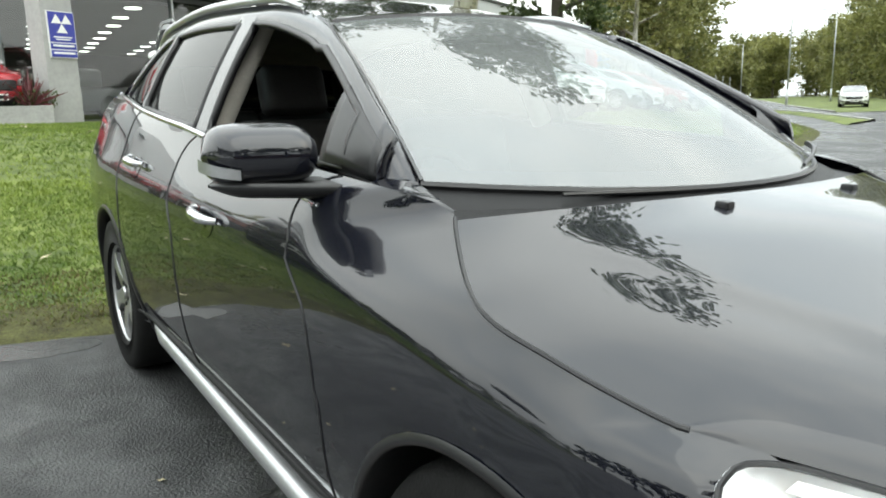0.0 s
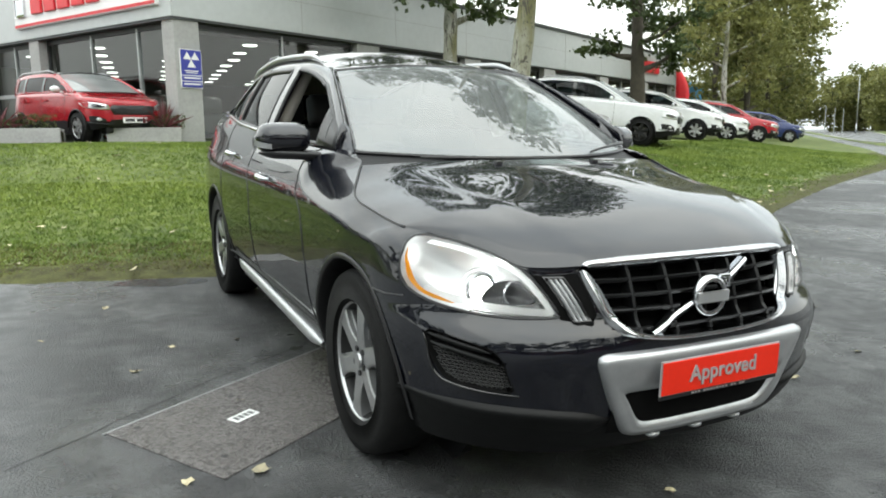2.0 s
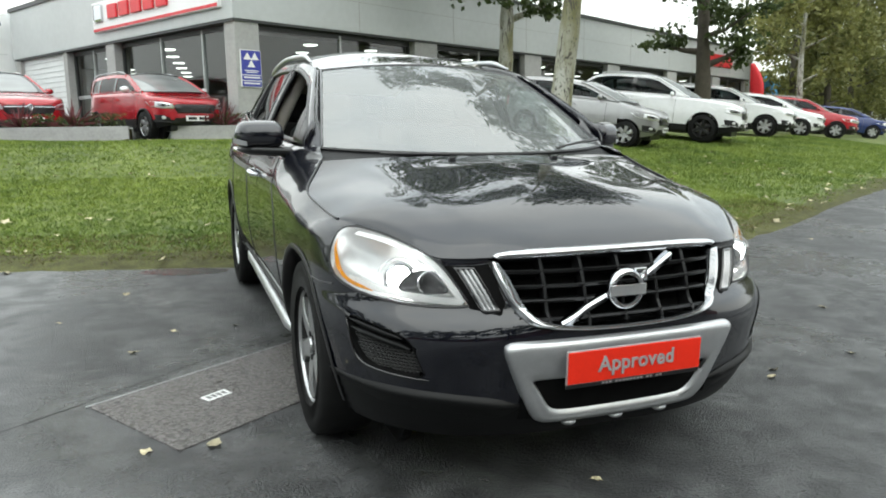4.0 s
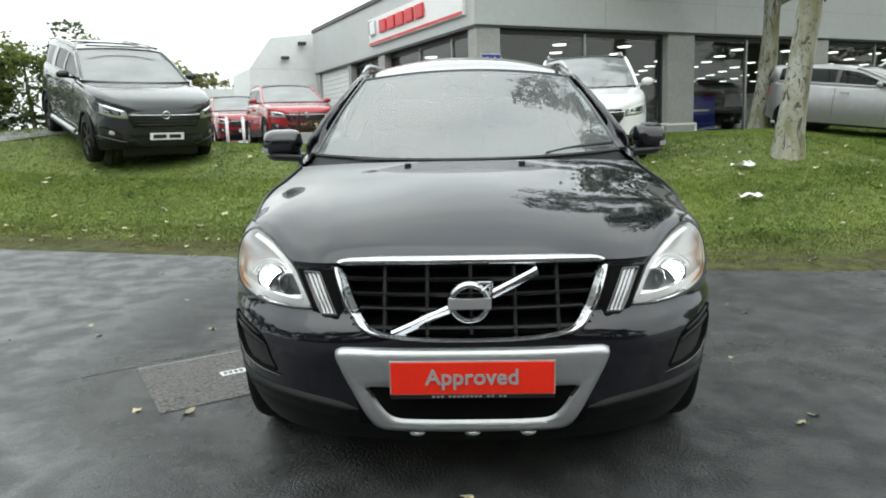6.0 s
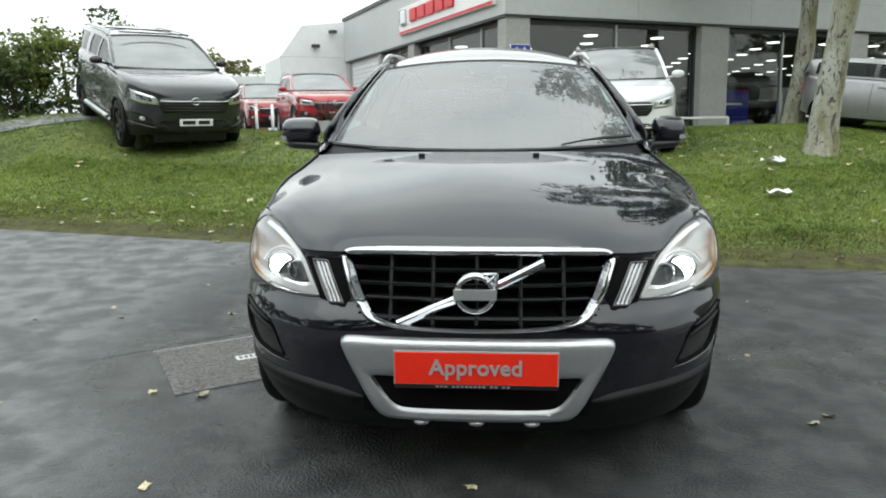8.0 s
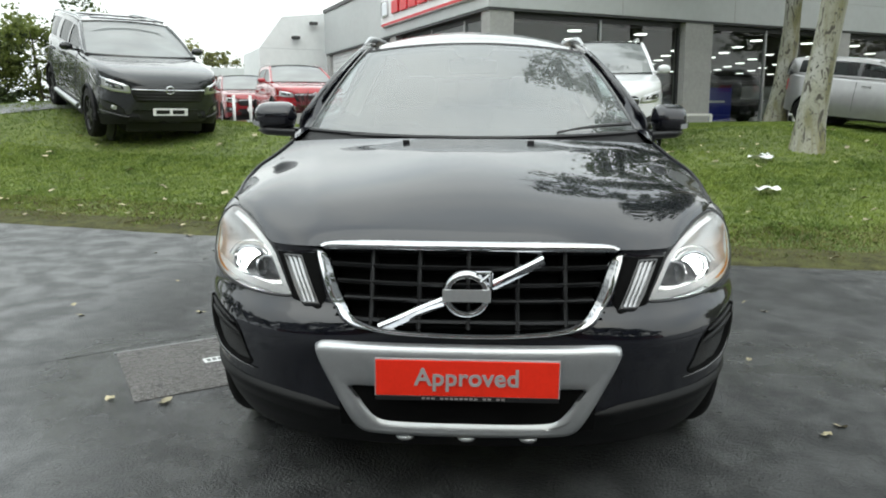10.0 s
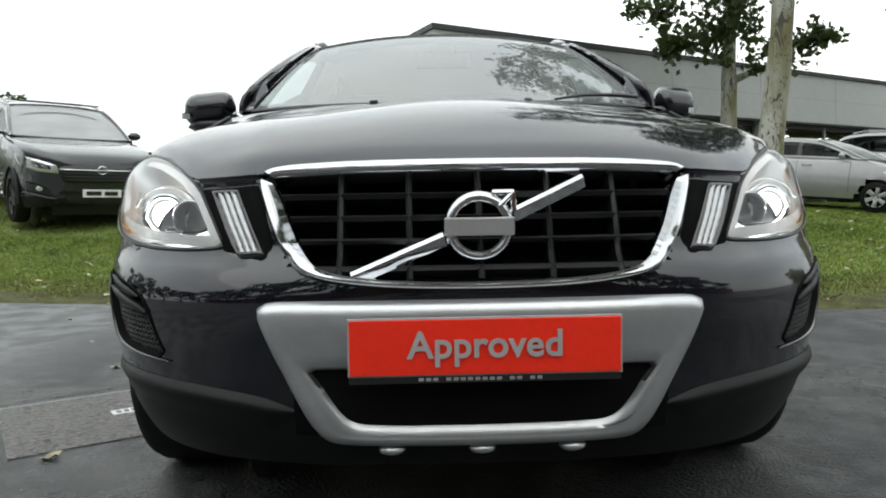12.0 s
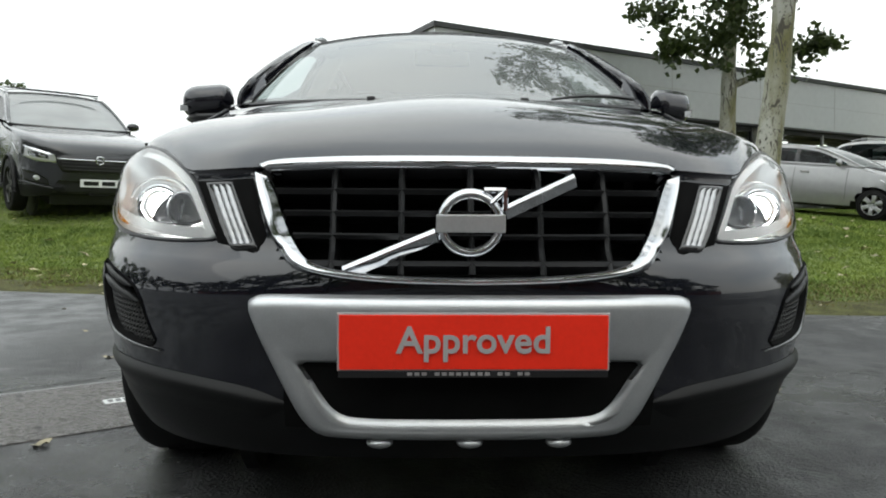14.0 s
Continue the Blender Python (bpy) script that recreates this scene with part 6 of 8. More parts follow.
# ---- other parked cars, each built from one set of measures, nose towards its own -y ----
def parked_car(name, place, turn, paint, label, long=4.4, wide=1.82, high=1.62, bonnet=0.98, waist=1.05, cowl=0.25, screen=0.36, tail=0.47, drop=0.44, wheel_r=0.34, rim_mat=ALLOY,
               base=2.65, front=-0.02, cladding=None, rails=True, bars=True, grille_mat=SATIN, bright=False, group="parked cars", lower=0.26, canopy=False, window=PARKED_GLASS, roof_mat=None, mirror_mat=None, panes=((0.13, 0.455), (0.485, 0.745), (0.775, 0.90))):
    hl, hw = long / 2, wide / 2
    ya, yb = -base / 2 + front, base / 2 + front
    at = Matrix.Translation((*place, 0)) @ Matrix.Rotation(radians(turn), 4, "Z")
    pa, pb = at @ Vector((0, ya, 0)), at @ Vector((0, yb, 0))
    za, zb = ground_z(pa.x, pa.y), ground_z(pb.x, pb.y)
    nose = math.atan2(zb - za, base)
    own = thing(name, Matrix.Translation((*place, lerp(za, zb, 0.5 - front / base))) @ Matrix.Rotation(radians(turn), 4, "Z") @ Matrix.Rotation(nose, 4, "X"), label, "car", group)
    top = [(-hl, bonnet * 0.70), (-hl + 0.025, bonnet * 0.80), (-hl + 0.09, bonnet * 0.885), (-hl + 0.30, bonnet * 0.95), (-hl + 0.7, bonnet), (-hl * cowl - 0.25, waist), (hl * 0.3, waist + 0.05), (hl - 0.25, waist + 0.07), (hl - 0.05, waist), (hl, waist * 0.92)]

    def girth(y, z):
        far = hl - (0.10 * ease((0.46 - z) / 0.22) if y < 0 else 0.0)
        s = clamp(abs(y) / far, 0, 0.9998)
        plan = (1 - s ** (7 if y < 0 else 9)) ** (1 / 3.2)
        k = clamp((z - 0.2) / (waist - 0.2))
        return hw * plan * (0.93 + 0.07 * math.sin(math.pi * clamp(k * 0.75 + 0.18)))

    ys = [-hl * math.cos(math.pi * k / 56) for k in range(57)]
    levels = [0.0, 0.06, 0.13, 0.2, 0.28, 0.36, 0.44, 0.52, 0.60, 0.68, 0.76, 0.84, 0.90, 0.95]
    bm, low = bmesh.new(), bmesh.new()
    for sign in (1, -1):
        grid = []
        for y in ys:
            z1 = curve_at(top, y)
            z0 = lower + 0.10 * max(0, abs(y) / hl - 0.8) / 0.2
            col = [Vector((girth(y, lerp(z0, z1, t)) * sign, y, lerp(z0, z1, t))) for t in levels]
            e = girth(y, z1)
            col += [Vector((e * 0.965 * sign, y, z1 - 0.004)), Vector((e * 0.86 * sign, y, z1 + 0.012)), Vector((e * 0.5 * sign, y, z1 + 0.028)), Vector((0, y, z1 + 0.034))]
            grid.append(col)
        grid = [[Vector((0, p.y, p.z)) for p in grid[0]]] + grid + [[Vector((0, p.y, p.z)) for p in grid[-1]]]
        for i in range(len(grid) - 1):
            for j in range(len(grid[0]) - 1):
                quad = [grid[i][j], grid[i + 1][j], grid[i + 1][j + 1], grid[i][j + 1]]
                c = sum(quad, Vector()) / 4
                if any(math.hypot(c.y - wy, c.z - wheel_r) < wheel_r + 0.055 for wy in (ya, yb)) and abs(c.x) > hw * 0.5:
                    continue
                tgt = low if (cladding and c.z < lower + 0.20) else bm
                vs = []
                for p in quad:
                    p = p.copy()
                    for wy in (ya, yb):
                        d = math.hypot(p.y - wy, p.z - wheel_r)
                        if abs(p.x) > hw * 0.5 and abs(d - wheel_r - 0.055) < 0.045 and d > 0:
                            p.y, p.z = wy + (p.y - wy) * (wheel_r + 0.055) / d, wheel_r + (p.z - wheel_r) * (wheel_r + 0.055) / d
                    vs.append(tgt.verts.new(p))
                tgt.faces.new(vs)
    for b, nm, mt in ((bm, "body", paint), (low, "cladding", cladding)):
        if not len(b.faces):
            b.free()
            continue
        bmesh.ops.remove_doubles(b, verts=b.verts, dist=0.002)
        facing_out(b, (0, 0, 0.6))
        part(nm, b, mt, own, smooth=True)
    # cabin: leaning sides with panes between posts, a bowed screen, a crowned roof
    y0, y1, r0, r1 = -hl * cowl - 0.28, hl * (0.96 if not canopy else 0.97), -hl * cowl + hl * screen, hl * (tail + drop)
    foot = y0 + 0.12

    def sill(y):
        return curve_at(top, y) + 0.010
    over = [(foot, sill(foot) + 0.004), (lerp(foot, r0, 0.5), lerp(sill(foot), high - 0.08, 0.5) + 0.035), (r0, high - 0.080), (lerp(r0, r1, 0.3), high - 0.035), (lerp(r0, r1, 0.65), high - 0.030),
            (r1, high - 0.085), (lerp(r1, y1, 0.5), lerp(high - 0.085, sill(y1), 0.42)), (y1, sill(y1) + 0.010)]
    across = [(foot, hw * 0.885), (lerp(foot, r0, 0.5), hw * 0.815), (r0, hw * 0.745), (lerp(r0, r1, 0.5), hw * 0.755), (r1, hw * 0.715), (y1, hw * 0.78)]

    def eave(y):
        return Vector((curve_at(across, y), y, curve_at(over, y)))
    spans = [(lerp(y0, y1, f), lerp(y0, y1, g)) for f, g in panes]
    ys2 = sorted({round(lerp(foot, y1, k / 40), 4) for k in range(41)} | {round(v, 4) for p in spans for v in p})
    fr, posts, gl = bmesh.new(), {}, {}
    for sign in (1, -1):
        cols = []
        for y in ys2:
            e = eave(y)
            zb = sill(y)
            ab = min(girth(y, zb - 0.03), hw) * 0.962
            z0, z1 = zb + 0.030, max(zb + 0.031, e.z - 0.070)
            col = []
            for z in [zb] + [lerp(z0, z1, k / 5) for k in range(6)] + [lerp(z1, e.z, 0.55), e.z]:
                t = clamp((z - zb) / max(0.02, e.z - zb))
                col.append(Vector(((lerp(ab, e.x, t) + 0.022 * math.sin(math.pi * t)) * sign, y, z)))
            cols.append(col)
        for i in range(len(ys2) - 1):
            ym = (ys2[i] + ys2[i + 1]) / 2
            inside = [k for k, (f, g) in enumerate(spans) if f < ym < g]
            between = spans[0][0] < ym < spans[-1][1]
            for j in range(len(cols[0]) - 1):
                quad = [cols[i][j], cols[i + 1][j], cols[i + 1][j + 1], cols[i][j + 1]]
                if inside and 1 <= j <= 5:
                    g = gl.setdefault((sign, inside[0]), bmesh.new())
                    g.faces.new([g.verts.new(p - Vector((0.010 * sign, 0, 0))) for p in quad])
                else:
                    gap = sum(g < ym for f, g in spans)
                    tgt = posts.setdefault((sign, gap), bmesh.new()) if between and 1 <= j <= 5 and not canopy else fr
                    tgt.faces.new([tgt.verts.new(p) for p in quad])
    rows = []
    for j in range(13):
        row = []
        for i in range(17):
            u = -1 + i / 8
            y = lerp(r0 - 0.10 * (1 - u * u), r1 + 0.06 * (1 - u * u), j / 12)
            e = eave(clamp(y, r0, r1))
            row.append(Vector((e.x * u, y, e.z + 0.045 * (1 - abs(u) ** 2.4))))
        rows.append(row)
    hood = bmesh.new()
    sheet(hood, rows)
    facing_out(hood, (0, 0, 0.5))
    part("roof", hood, roof_mat or paint, own, smooth=True)

    def pane_at(u, v, back=False):
        k = abs(u)
        if back:
            lo, hi = Vector((hw * 0.78 * u, y1 + 0.08 * (1 - k * k), sill(y1) + 0.01)), Vector((curve_at(across, r1) * u, r1 + 0.06 * (1 - k * k), high - 0.085 + 0.045 * (1 - k ** 2.4)))
            return lo.lerp(hi, v) + Vector((0, 0.05 * math.sin(math.pi * v), 0))
        lo = Vector((hw * 0.87 * u, lerp(y0 - 0.13, foot, k ** 2.2), sill(y0) + 0.012))
        hi = Vector((curve_at(across, r0) * 0.985 * u, r0 - 0.10 * (1 - k * k), high - 0.080 + 0.045 * (1 - k ** 2.4)))
        return lo.lerp(hi, v) + Vector((0, 0, 0.035 * math.sin(math.pi * v)))
    b = bmesh.new()
    sheet(b, [[pane_at(-1 + i / 10, j / 10) for i in range(21)] for j in range(11)])
    facing_out(b, (0, 0, 0.9))
    part("windscreen", b, window, own, "sky-mirroring windscreen", smooth=True).visible_shadow = False
    for v in (0.0, 1.0):
        b = bmesh.new()
        tube(b, [pane_at(-1 + i / 10, v) + Vector((0, -0.004, 0.004)) for i in range(21)], 0.018, 6)
        part("screen_seal", b, GLOSS, own)
    b = bmesh.new()
    sheet(b, [[pane_at(-1 + i / 8, j / 8, True) for i in range(17)] for j in range(9)])
    facing_out(b, (0, 0, 0.9))
    part("tailgate", b, paint, own, smooth=True)
    b = bmesh.new()
    sheet(b, [[pane_at(0.86 * (-1 + i / 8), lerp(0.14, 0.86, j / 8), True) + Vector((0, 0.008, 0.004)) for i in range(17)] for j in range(9)])
    facing_out(b, (0, 0, 0.9))
    part("rear_window", b, GLOSS, own, smooth=True)
    for sign in (1, -1):
        b = bmesh.new()
        tube(b, [Vector((e.x * sign, e.y, e.z)) for e in [eave(lerp(foot - 0.05, r0, k / 12)) for k in range(13)]], 0.030, 8)
        part("windscreen_pillar", b, paint, own, smooth=True)
    for b, nm, mt in ((fr, "cabin_frame", paint), *[(b, "door_post", GLOSS) for b in posts.values()]):
        bmesh.ops.remove_doubles(b, verts=b.verts, dist=0.002)
        facing_out(b, (0, 0, 1.0))
        part(nm, b, mt, own, smooth=True)
    for g in gl.values():
        bmesh.ops.remove_doubles(g, verts=g.verts, dist=0.002)
        facing_out(g, (0, 0, 1.0))
        part("side_window", g, SIDE_GLASS, own, "dark side glass", smooth=True).visible_shadow = False
    b = bmesh.new()
    box(b, (-hw * 0.84, y0 + 0.35, 0.45), (hw * 0.84, y1 - 0.2, waist - 0.02), 0.05)
    for x in (-0.38, 0.38):
        box(b, (x - 0.24, lerp(y0, y1, 0.42), waist - 0.1), (x + 0.24, lerp(y0, y1, 0.42) + 0.14, waist + 0.24), 0.05)
    part("cabin_inside", b, SATIN, own)
    # front: lamps, grille, plate
    fz = bonnet

    def face(x, z, off=0.0):
        """A point of the front skin."""
        lo_y, hi_y = -hl, 0.0
        for _ in range(22):
            mid = (lo_y + hi_y) / 2
            lo_y, hi_y = (lo_y, mid) if girth(mid, z) > abs(x) else (mid, hi_y)
        up_a, up_b = -hl, 0.0
        for _ in range(22):
            mid = (up_a + up_b) / 2
            up_a, up_b = (up_a, mid) if curve_at(top, mid) > z else (mid, up_b)
        return Vector((x, max(hi_y, up_b if z > top[0][1] else -hl) - off, z))

    def patch(nm, pts, mat, off=0.012, label=""):
        b = bmesh.new()
        pts = resampled(pts, 24)
        c = middle(pts)
        rows = [[face(lerp(c[0], p[0], k), lerp(c[1], p[1], k), o) for p in pts] for k, o in ((1.0, -0.03), (0.98, off), (0.6, off + 0.004), (0.02, off + 0.005))]
        sheet(b, rows, True)
        facing_out(b, (0, 0.5 - hl * 0.5, fz * 0.7))
        return part(nm, b, mat, own, label, smooth=True)
    for sign in (1, -1):
        pts = [(hw * 0.56 * sign, fz * 0.70), (hw * 0.80 * sign, fz * 0.705), (hw * 0.955 * sign, fz * 0.755), (hw * 0.965 * sign, fz * 0.875), (hw * 0.80 * sign, fz * 0.850), (hw * 0.58 * sign, fz * 0.795)]
        lamp_ob = patch("headlamp", pts, MIRROR, 0.010, "clear headlamp")
        c = middle(pts)
        for nm, mt, kx, kz, dx, up in (("lamp_mask", GLOSS, 0.50, 0.46, -0.012, 0.016), ("projector", CHROME, 0.20, 0.40, -0.045, 0.022), ("projector", CHROME, 0.17, 0.36, 0.055, 0.022)):
            patch(nm, [(c[0] + dx * sign + (x - c[0]) * kx, c[1] + (z - c[1]) * kz) for x, z in pts], mt, up).parent = lamp_ob
        pts = [(hw * 0.64 * sign, fz * 0.43), (hw * 0.90 * sign, fz * 0.45), (hw * 0.92 * sign, fz * 0.58), (hw * 0.80 * sign, fz * 0.57), (hw * 0.66 * sign, fz * 0.50)]
        fog_ob = patch("fog_pocket", pts, SATIN, 0.008)
        f0 = middle(pts)
        patch("fog_lamp", [(f0[0] + 0.035 * math.cos(q), f0[1] + 0.035 * math.sin(q)) for q in [k * math.pi / 6 for k in range(12)]], MIRROR, 0.014).parent = fog_ob
        b = bmesh.new()
        tube(b, [face(x * sign, z, 0.012) for x, z in [(lerp(hw * 0.93, hw * 0.60, k / 12), lerp(fz * 0.435, fz * 0.40, ease(k / 12))) for k in range(13)]], 0.012, 6)
        part("bumper_trim", b, GRAIN if bright else SATIN, own, smooth=True)
        b = bmesh.new()
        bmesh.ops.create_uvsphere(b, u_segments=14, v_segments=8, radius=1, matrix=Matrix.Translation(((hw + 0.09) * sign, y0 + 0.52, waist + 0.09)) @ Matrix.Diagonal((0.105, 0.055, 0.068, 1)))
        cone(b, ((hw - 0.10) * sign, y0 + 0.56, waist + 0.03), ((hw + 0.03) * sign, y0 + 0.54, waist + 0.05), 0.022, 0.022, 8)
        part("door_mirror", b, mirror_mat or paint, own, smooth=True)
        for hy in (lerp(y0, y1, 0.40), lerp(y0, y1, 0.68)):
            b = bmesh.new()
            box(b, ((girth(hy, waist - 0.12) - 0.004) * sign, hy - 0.08, waist - 0.135), ((girth(hy, waist - 0.12) + 0.03) * sign, hy + 0.08, waist - 0.105), 0.008)
            part("door_handle", b, paint if not bright else CHROME, own)
        for sy in (lerp(y0, y1, 0.12), lerp(y0, y1, 0.47), lerp(y0, y1, 0.74)):
            b = bmesh.new()
            tube(b, [Vector(((girth(sy, z) + 0.001) * sign, sy, z)) for z in [lerp(lower + 0.12, waist - 0.02, k / 10) for k in range(11)]], 0.004, 5)
            part("shut_line", b, SATIN, own)
        if rails:
            b = bmesh.new()
            tube(b, [Vector((hw * 0.70 * sign, lerp(r0 + 0.12, r1 - 0.1, k / 12), high - 0.03 + (0.035 if canopy else 0.055) * ease(min(k, 12 - k) / 2))) for k in range(13)], 0.018, 6)
            part("roof_rail", b, SILVER, own, smooth=True)
        for wy in (ya, yb):
            build_wheel("wheel", ((hw - 0.115) * sign, wy, wheel_r), sign, own, rim_mat, wheel_r, 0.21, wheel_r * 0.66)
            b = bmesh.new()
            cone(b, ((hw - 0.34) * sign, wy, wheel_r), ((hw - 0.30) * sign, wy, wheel_r), wheel_r + 0.06, wheel_r + 0.06, 24)
            part("arch_liner", b, SATIN, own)
            if cladding:
                b = bmesh.new()
                tube(b, [Vector((girth(wy, 0.5) * 0.992 * sign, wy + (wheel_r + 0.05) * math.cos(f), wheel_r + (wheel_r + 0.05) * math.sin(f))) for f in [lerp(-0.1, math.pi + 0.1, k / 20) for k in range(21)]], 0.022, 6)
                part("arch_moulding", b, cladding, own, smooth=True)
    patch("grille", [(-hw * 0.50, fz * 0.60), (hw * 0.50, fz * 0.60), (hw * 0.57, fz * 0.70), (hw * 0.57, fz * 0.80), (-hw * 0.57, fz * 0.80), (-hw * 0.57, fz * 0.70)], grille_mat, 0.010, "dark grille")
    for z in (0.635, 0.675, 0.715):
        b = bmesh.new()
        tube(b, [face(x, fz * z, 0.020) for x in [hw * 0.50 * (-1 + k / 8) for k in range(17)]], 0.006, 5)
        part("grille_slat", b, GRAIN, own, smooth=True)
    if bars:
        b = bmesh.new()
        tube(b, [face(x, fz * 0.755, 0.022) for x in [hw * 0.56 * (-1 + k / 8) for k in range(17)]], 0.012, 6)
        part("grille_bar", b, CHROME, own, "bright grille bar", smooth=True)
        b = bmesh.new()
        tube(b, [face(0, fz * 0.755, 0.03) + Vector((0.055 * math.cos(2 * math.pi * k / 20), 0, 0.055 * math.sin(2 * math.pi * k / 20))) for k in range(20)], 0.012, 6, True)
        part("badge", b, CHROME, own, "plain round badge", smooth=True)
    patch("lower_intake", [(-hw * 0.62, fz * 0.34), (hw * 0.62, fz * 0.34), (hw * 0.58, fz * 0.50), (-hw * 0.58, fz * 0.50)], SATIN, 0.006)
    b = bmesh.new()
    box(b, (-0.26, -hl - 0.03, fz * 0.43), (0.26, -hl - 0.015, fz * 0.43 + 0.11), 0.003)
    plate_ob = part("number_plate", b, SIGN_WHITE, own, "white plate with dark bars")
    for x, w in ((-0.115, 0.20), (0.12, 0.18)):
        b = bmesh.new()
        box(b, (x - w / 2, -hl - 0.034, fz * 0.43 + 0.025), (x + w / 2, -hl - 0.031, fz * 0.43 + 0.085), 0.001)
        part("plate_bar", b, SATIN, plate_ob)
    b = bmesh.new()
    box(b, (-hw * 0.6, -hl * 0.9, 0.2), (hw * 0.6, hl * 0.9, 0.5), 0.05)
    part("underbody", b, SATIN, own)
    for sign in (1, -1):
        b = bmesh.new()
        rows = [[Vector(((girth(y, z) + o) * sign, y + o, z)) for z, o in ((waist - 0.29, -0.01), (waist - 0.28, 0.006), (waist - 0.15, 0.008), (waist - 0.06, 0.006), (waist - 0.05, -0.01))] for y in [hl - 0.16 + 0.145 * k / 8 for k in range(9)]]
        sheet(b, rows)
        facing_out(b, (0, hl - 0.6, waist - 0.15))
        part("tail_lamp", b, SIGN_RED, own, "red tail lamp")
    return own


BLACK_WHEEL = surface("black_alloy", (0.012, 0.012, 0.012), 0.35, 0.3, 0.1, 12)
pick = parked_car("pickup_truck", (-6.3, 11.3), 39, GREY_PAINT, "dark grey pickup with canopy and black wheels on the bank", 5.10, 1.95, 1.75, 1.17, 1.22, 0.34, 0.34, 0.50, 0.46, 0.385, BLACK_WHEEL, 3.10, 0.02, PLASTIC, lower=0.28, bright=True, canopy=True, panes=((0.12, 0.37), (0.395, 0.585), (0.66, 0.93)))
for sign in (1, -1):
    bm = bmesh.new()
    tube(bm, [Vector((0.985 * sign, lerp(-0.95, 0.95, k / 12), 0.40)) for k in range(13)], 0.045, 8)
    part("side_step", bm, SILVER, pick, "silver side step", smooth=True)
    for k in range(7):
        bm = bmesh.new()
        y = -0.92 + 0.13 * k
        box(bm, (0.968 * sign - 0.004, y, 0.50), (0.968 * sign + 0.004, y + 0.095, 0.585), 0.002)
        part("side_lettering", bm, SIGN_WHITE, pick, "pale lettering bar")
    bm = bmesh.new()
    box(bm, (-0.60, 0.29 + 0.55 * sign, 1.752), (0.60, 0.33 + 0.55 * sign, 1.775), 0.010)
    part("roof_bar", bm, SATIN, pick, "dark roof bar")
parked_car("hatchback", (-1.42, 16.85), 25, RED_PAINT, "red small crossover with black cladding behind the planters", 4.09, 1.70, 1.55, 0.96, 1.04, 0.45, 0.40, 0.46, 0.46, 0.32, ALLOY, 2.53, 0.0, PLASTIC, bars=False, roof_mat=GLOSS, mirror_mat=WHITE_PAINT)
parked_car("sport_utility", (-4.9, 18.5), 25, RED_PAINT, "red sport utility with bright grille bar on the forecourt", 4.60, 1.85, 1.68, 1.02, 1.12, 0.32, 0.36, 0.48, 0.46, 0.36, ALLOY, 2.66, 0.0, PLASTIC)
parked_car("sport_utility", (-7.6, 22.5), 25, CRIMSON, "dark red sport utility further along the forecourt", 4.60, 1.85, 1.68, 1.02, 1.12, 0.32, 0.36, 0.48, 0.46, 0.36, ALLOY, 2.66, 0.0)
parked_car("sport_utility", (2.18, 11.0), -8, WHITE_PAINT, "white sport utility with black lower bumper on the bank", 4.45, 1.84, 1.70, 1.05, 1.12, 0.32, 0.36, 0.48, 0.46, 0.35, BLACK_WHEEL, 2.68, 0.0, PLASTIC)
parked_car("hatchback", (8.9, 14.6), 39, SILVER_PAINT, "silver hatchback with alloy wheels on the grass", 4.10, 1.70, 1.53, 0.96, 1.04, 0.42, 0.42, 0.46, 0.46, 0.31, ALLOY, 2.60, 0.0, rails=False)
parked_car("pickup_truck", (12.7, 16.7), 40, WHITE_PAINT, "white pickup with black wheels on the grass", 5.10, 1.95, 1.82, 1.15, 1.20, 0.34, 0.34, 0.20, 0.46, 0.385, BLACK_WHEEL, 3.10, 0.02, PLASTIC, lower=0.28)
parked_car("sport_utility", (17.9, 19.4), 42, WHITE_PAINT, "white sport utility parked in the far row", 4.45, 1.84, 1.65, 1.02, 1.10, 0.32, 0.36, 0.48, 0.46, 0.35, ALLOY, 2.65, 0.0, PLASTIC)
parked_car("hatchback", (21.6, 21.3), 42, WHITE_PAINT, "white hatchback parked in the far row", 4.2, 1.76, 1.55, 0.96, 1.04, 0.40, 0.40, 0.46, 0.46, 0.33, ALLOY, 2.6, 0.0, rails=False)
parked_car("sport_utility", (25.6, 23.2), 44, RED_PAINT, "red sport utility parked in the far row", 4.35, 1.82, 1.62, 1.0, 1.08, 0.32, 0.36, 0.48, 0.46, 0.34, ALLOY, 2.62, 0.0, PLASTIC)
parked_car("hatchback", (32.6, 27.0), 46, BLUE_PAINT, "dark blue hatchback at the end of the row", 4.1, 1.75, 1.52, 0.96, 1.03, 0.42, 0.40, 0.46, 0.46, 0.32, ALLOY, 2.55, 0.0, rails=False)
parked_car("saloon_car", (51.0, 26.0), -62, WHITE_PAINT, "white car standing on the road", 4.5, 1.80, 1.48, 0.95, 1.0, 0.36, 0.40, 0.40, 0.40, 0.33, ALLOY, 2.7, 0.0, rails=False, group="road cars")

# ---- forecourt, planters, far buildings ----
bm = bmesh.new()
rows = []
for j in range(30):
    row = []
    for i in range(24):
        p = SHOP @ Vector((lerp(-16, 0.04, i / 23), lerp(0.35, 60, (j / 29) ** 1.5), 0))
        row.append((p.x, p.y, lawn_z(p.x, p.y) + 0.02))
    rows.append(row)
sheet(bm, rows)
tagged(solid("forecourt", bm, WET_TARMAC, None, True), "wet tarmac forecourt beside the showroom", "pavement", kind="structure")


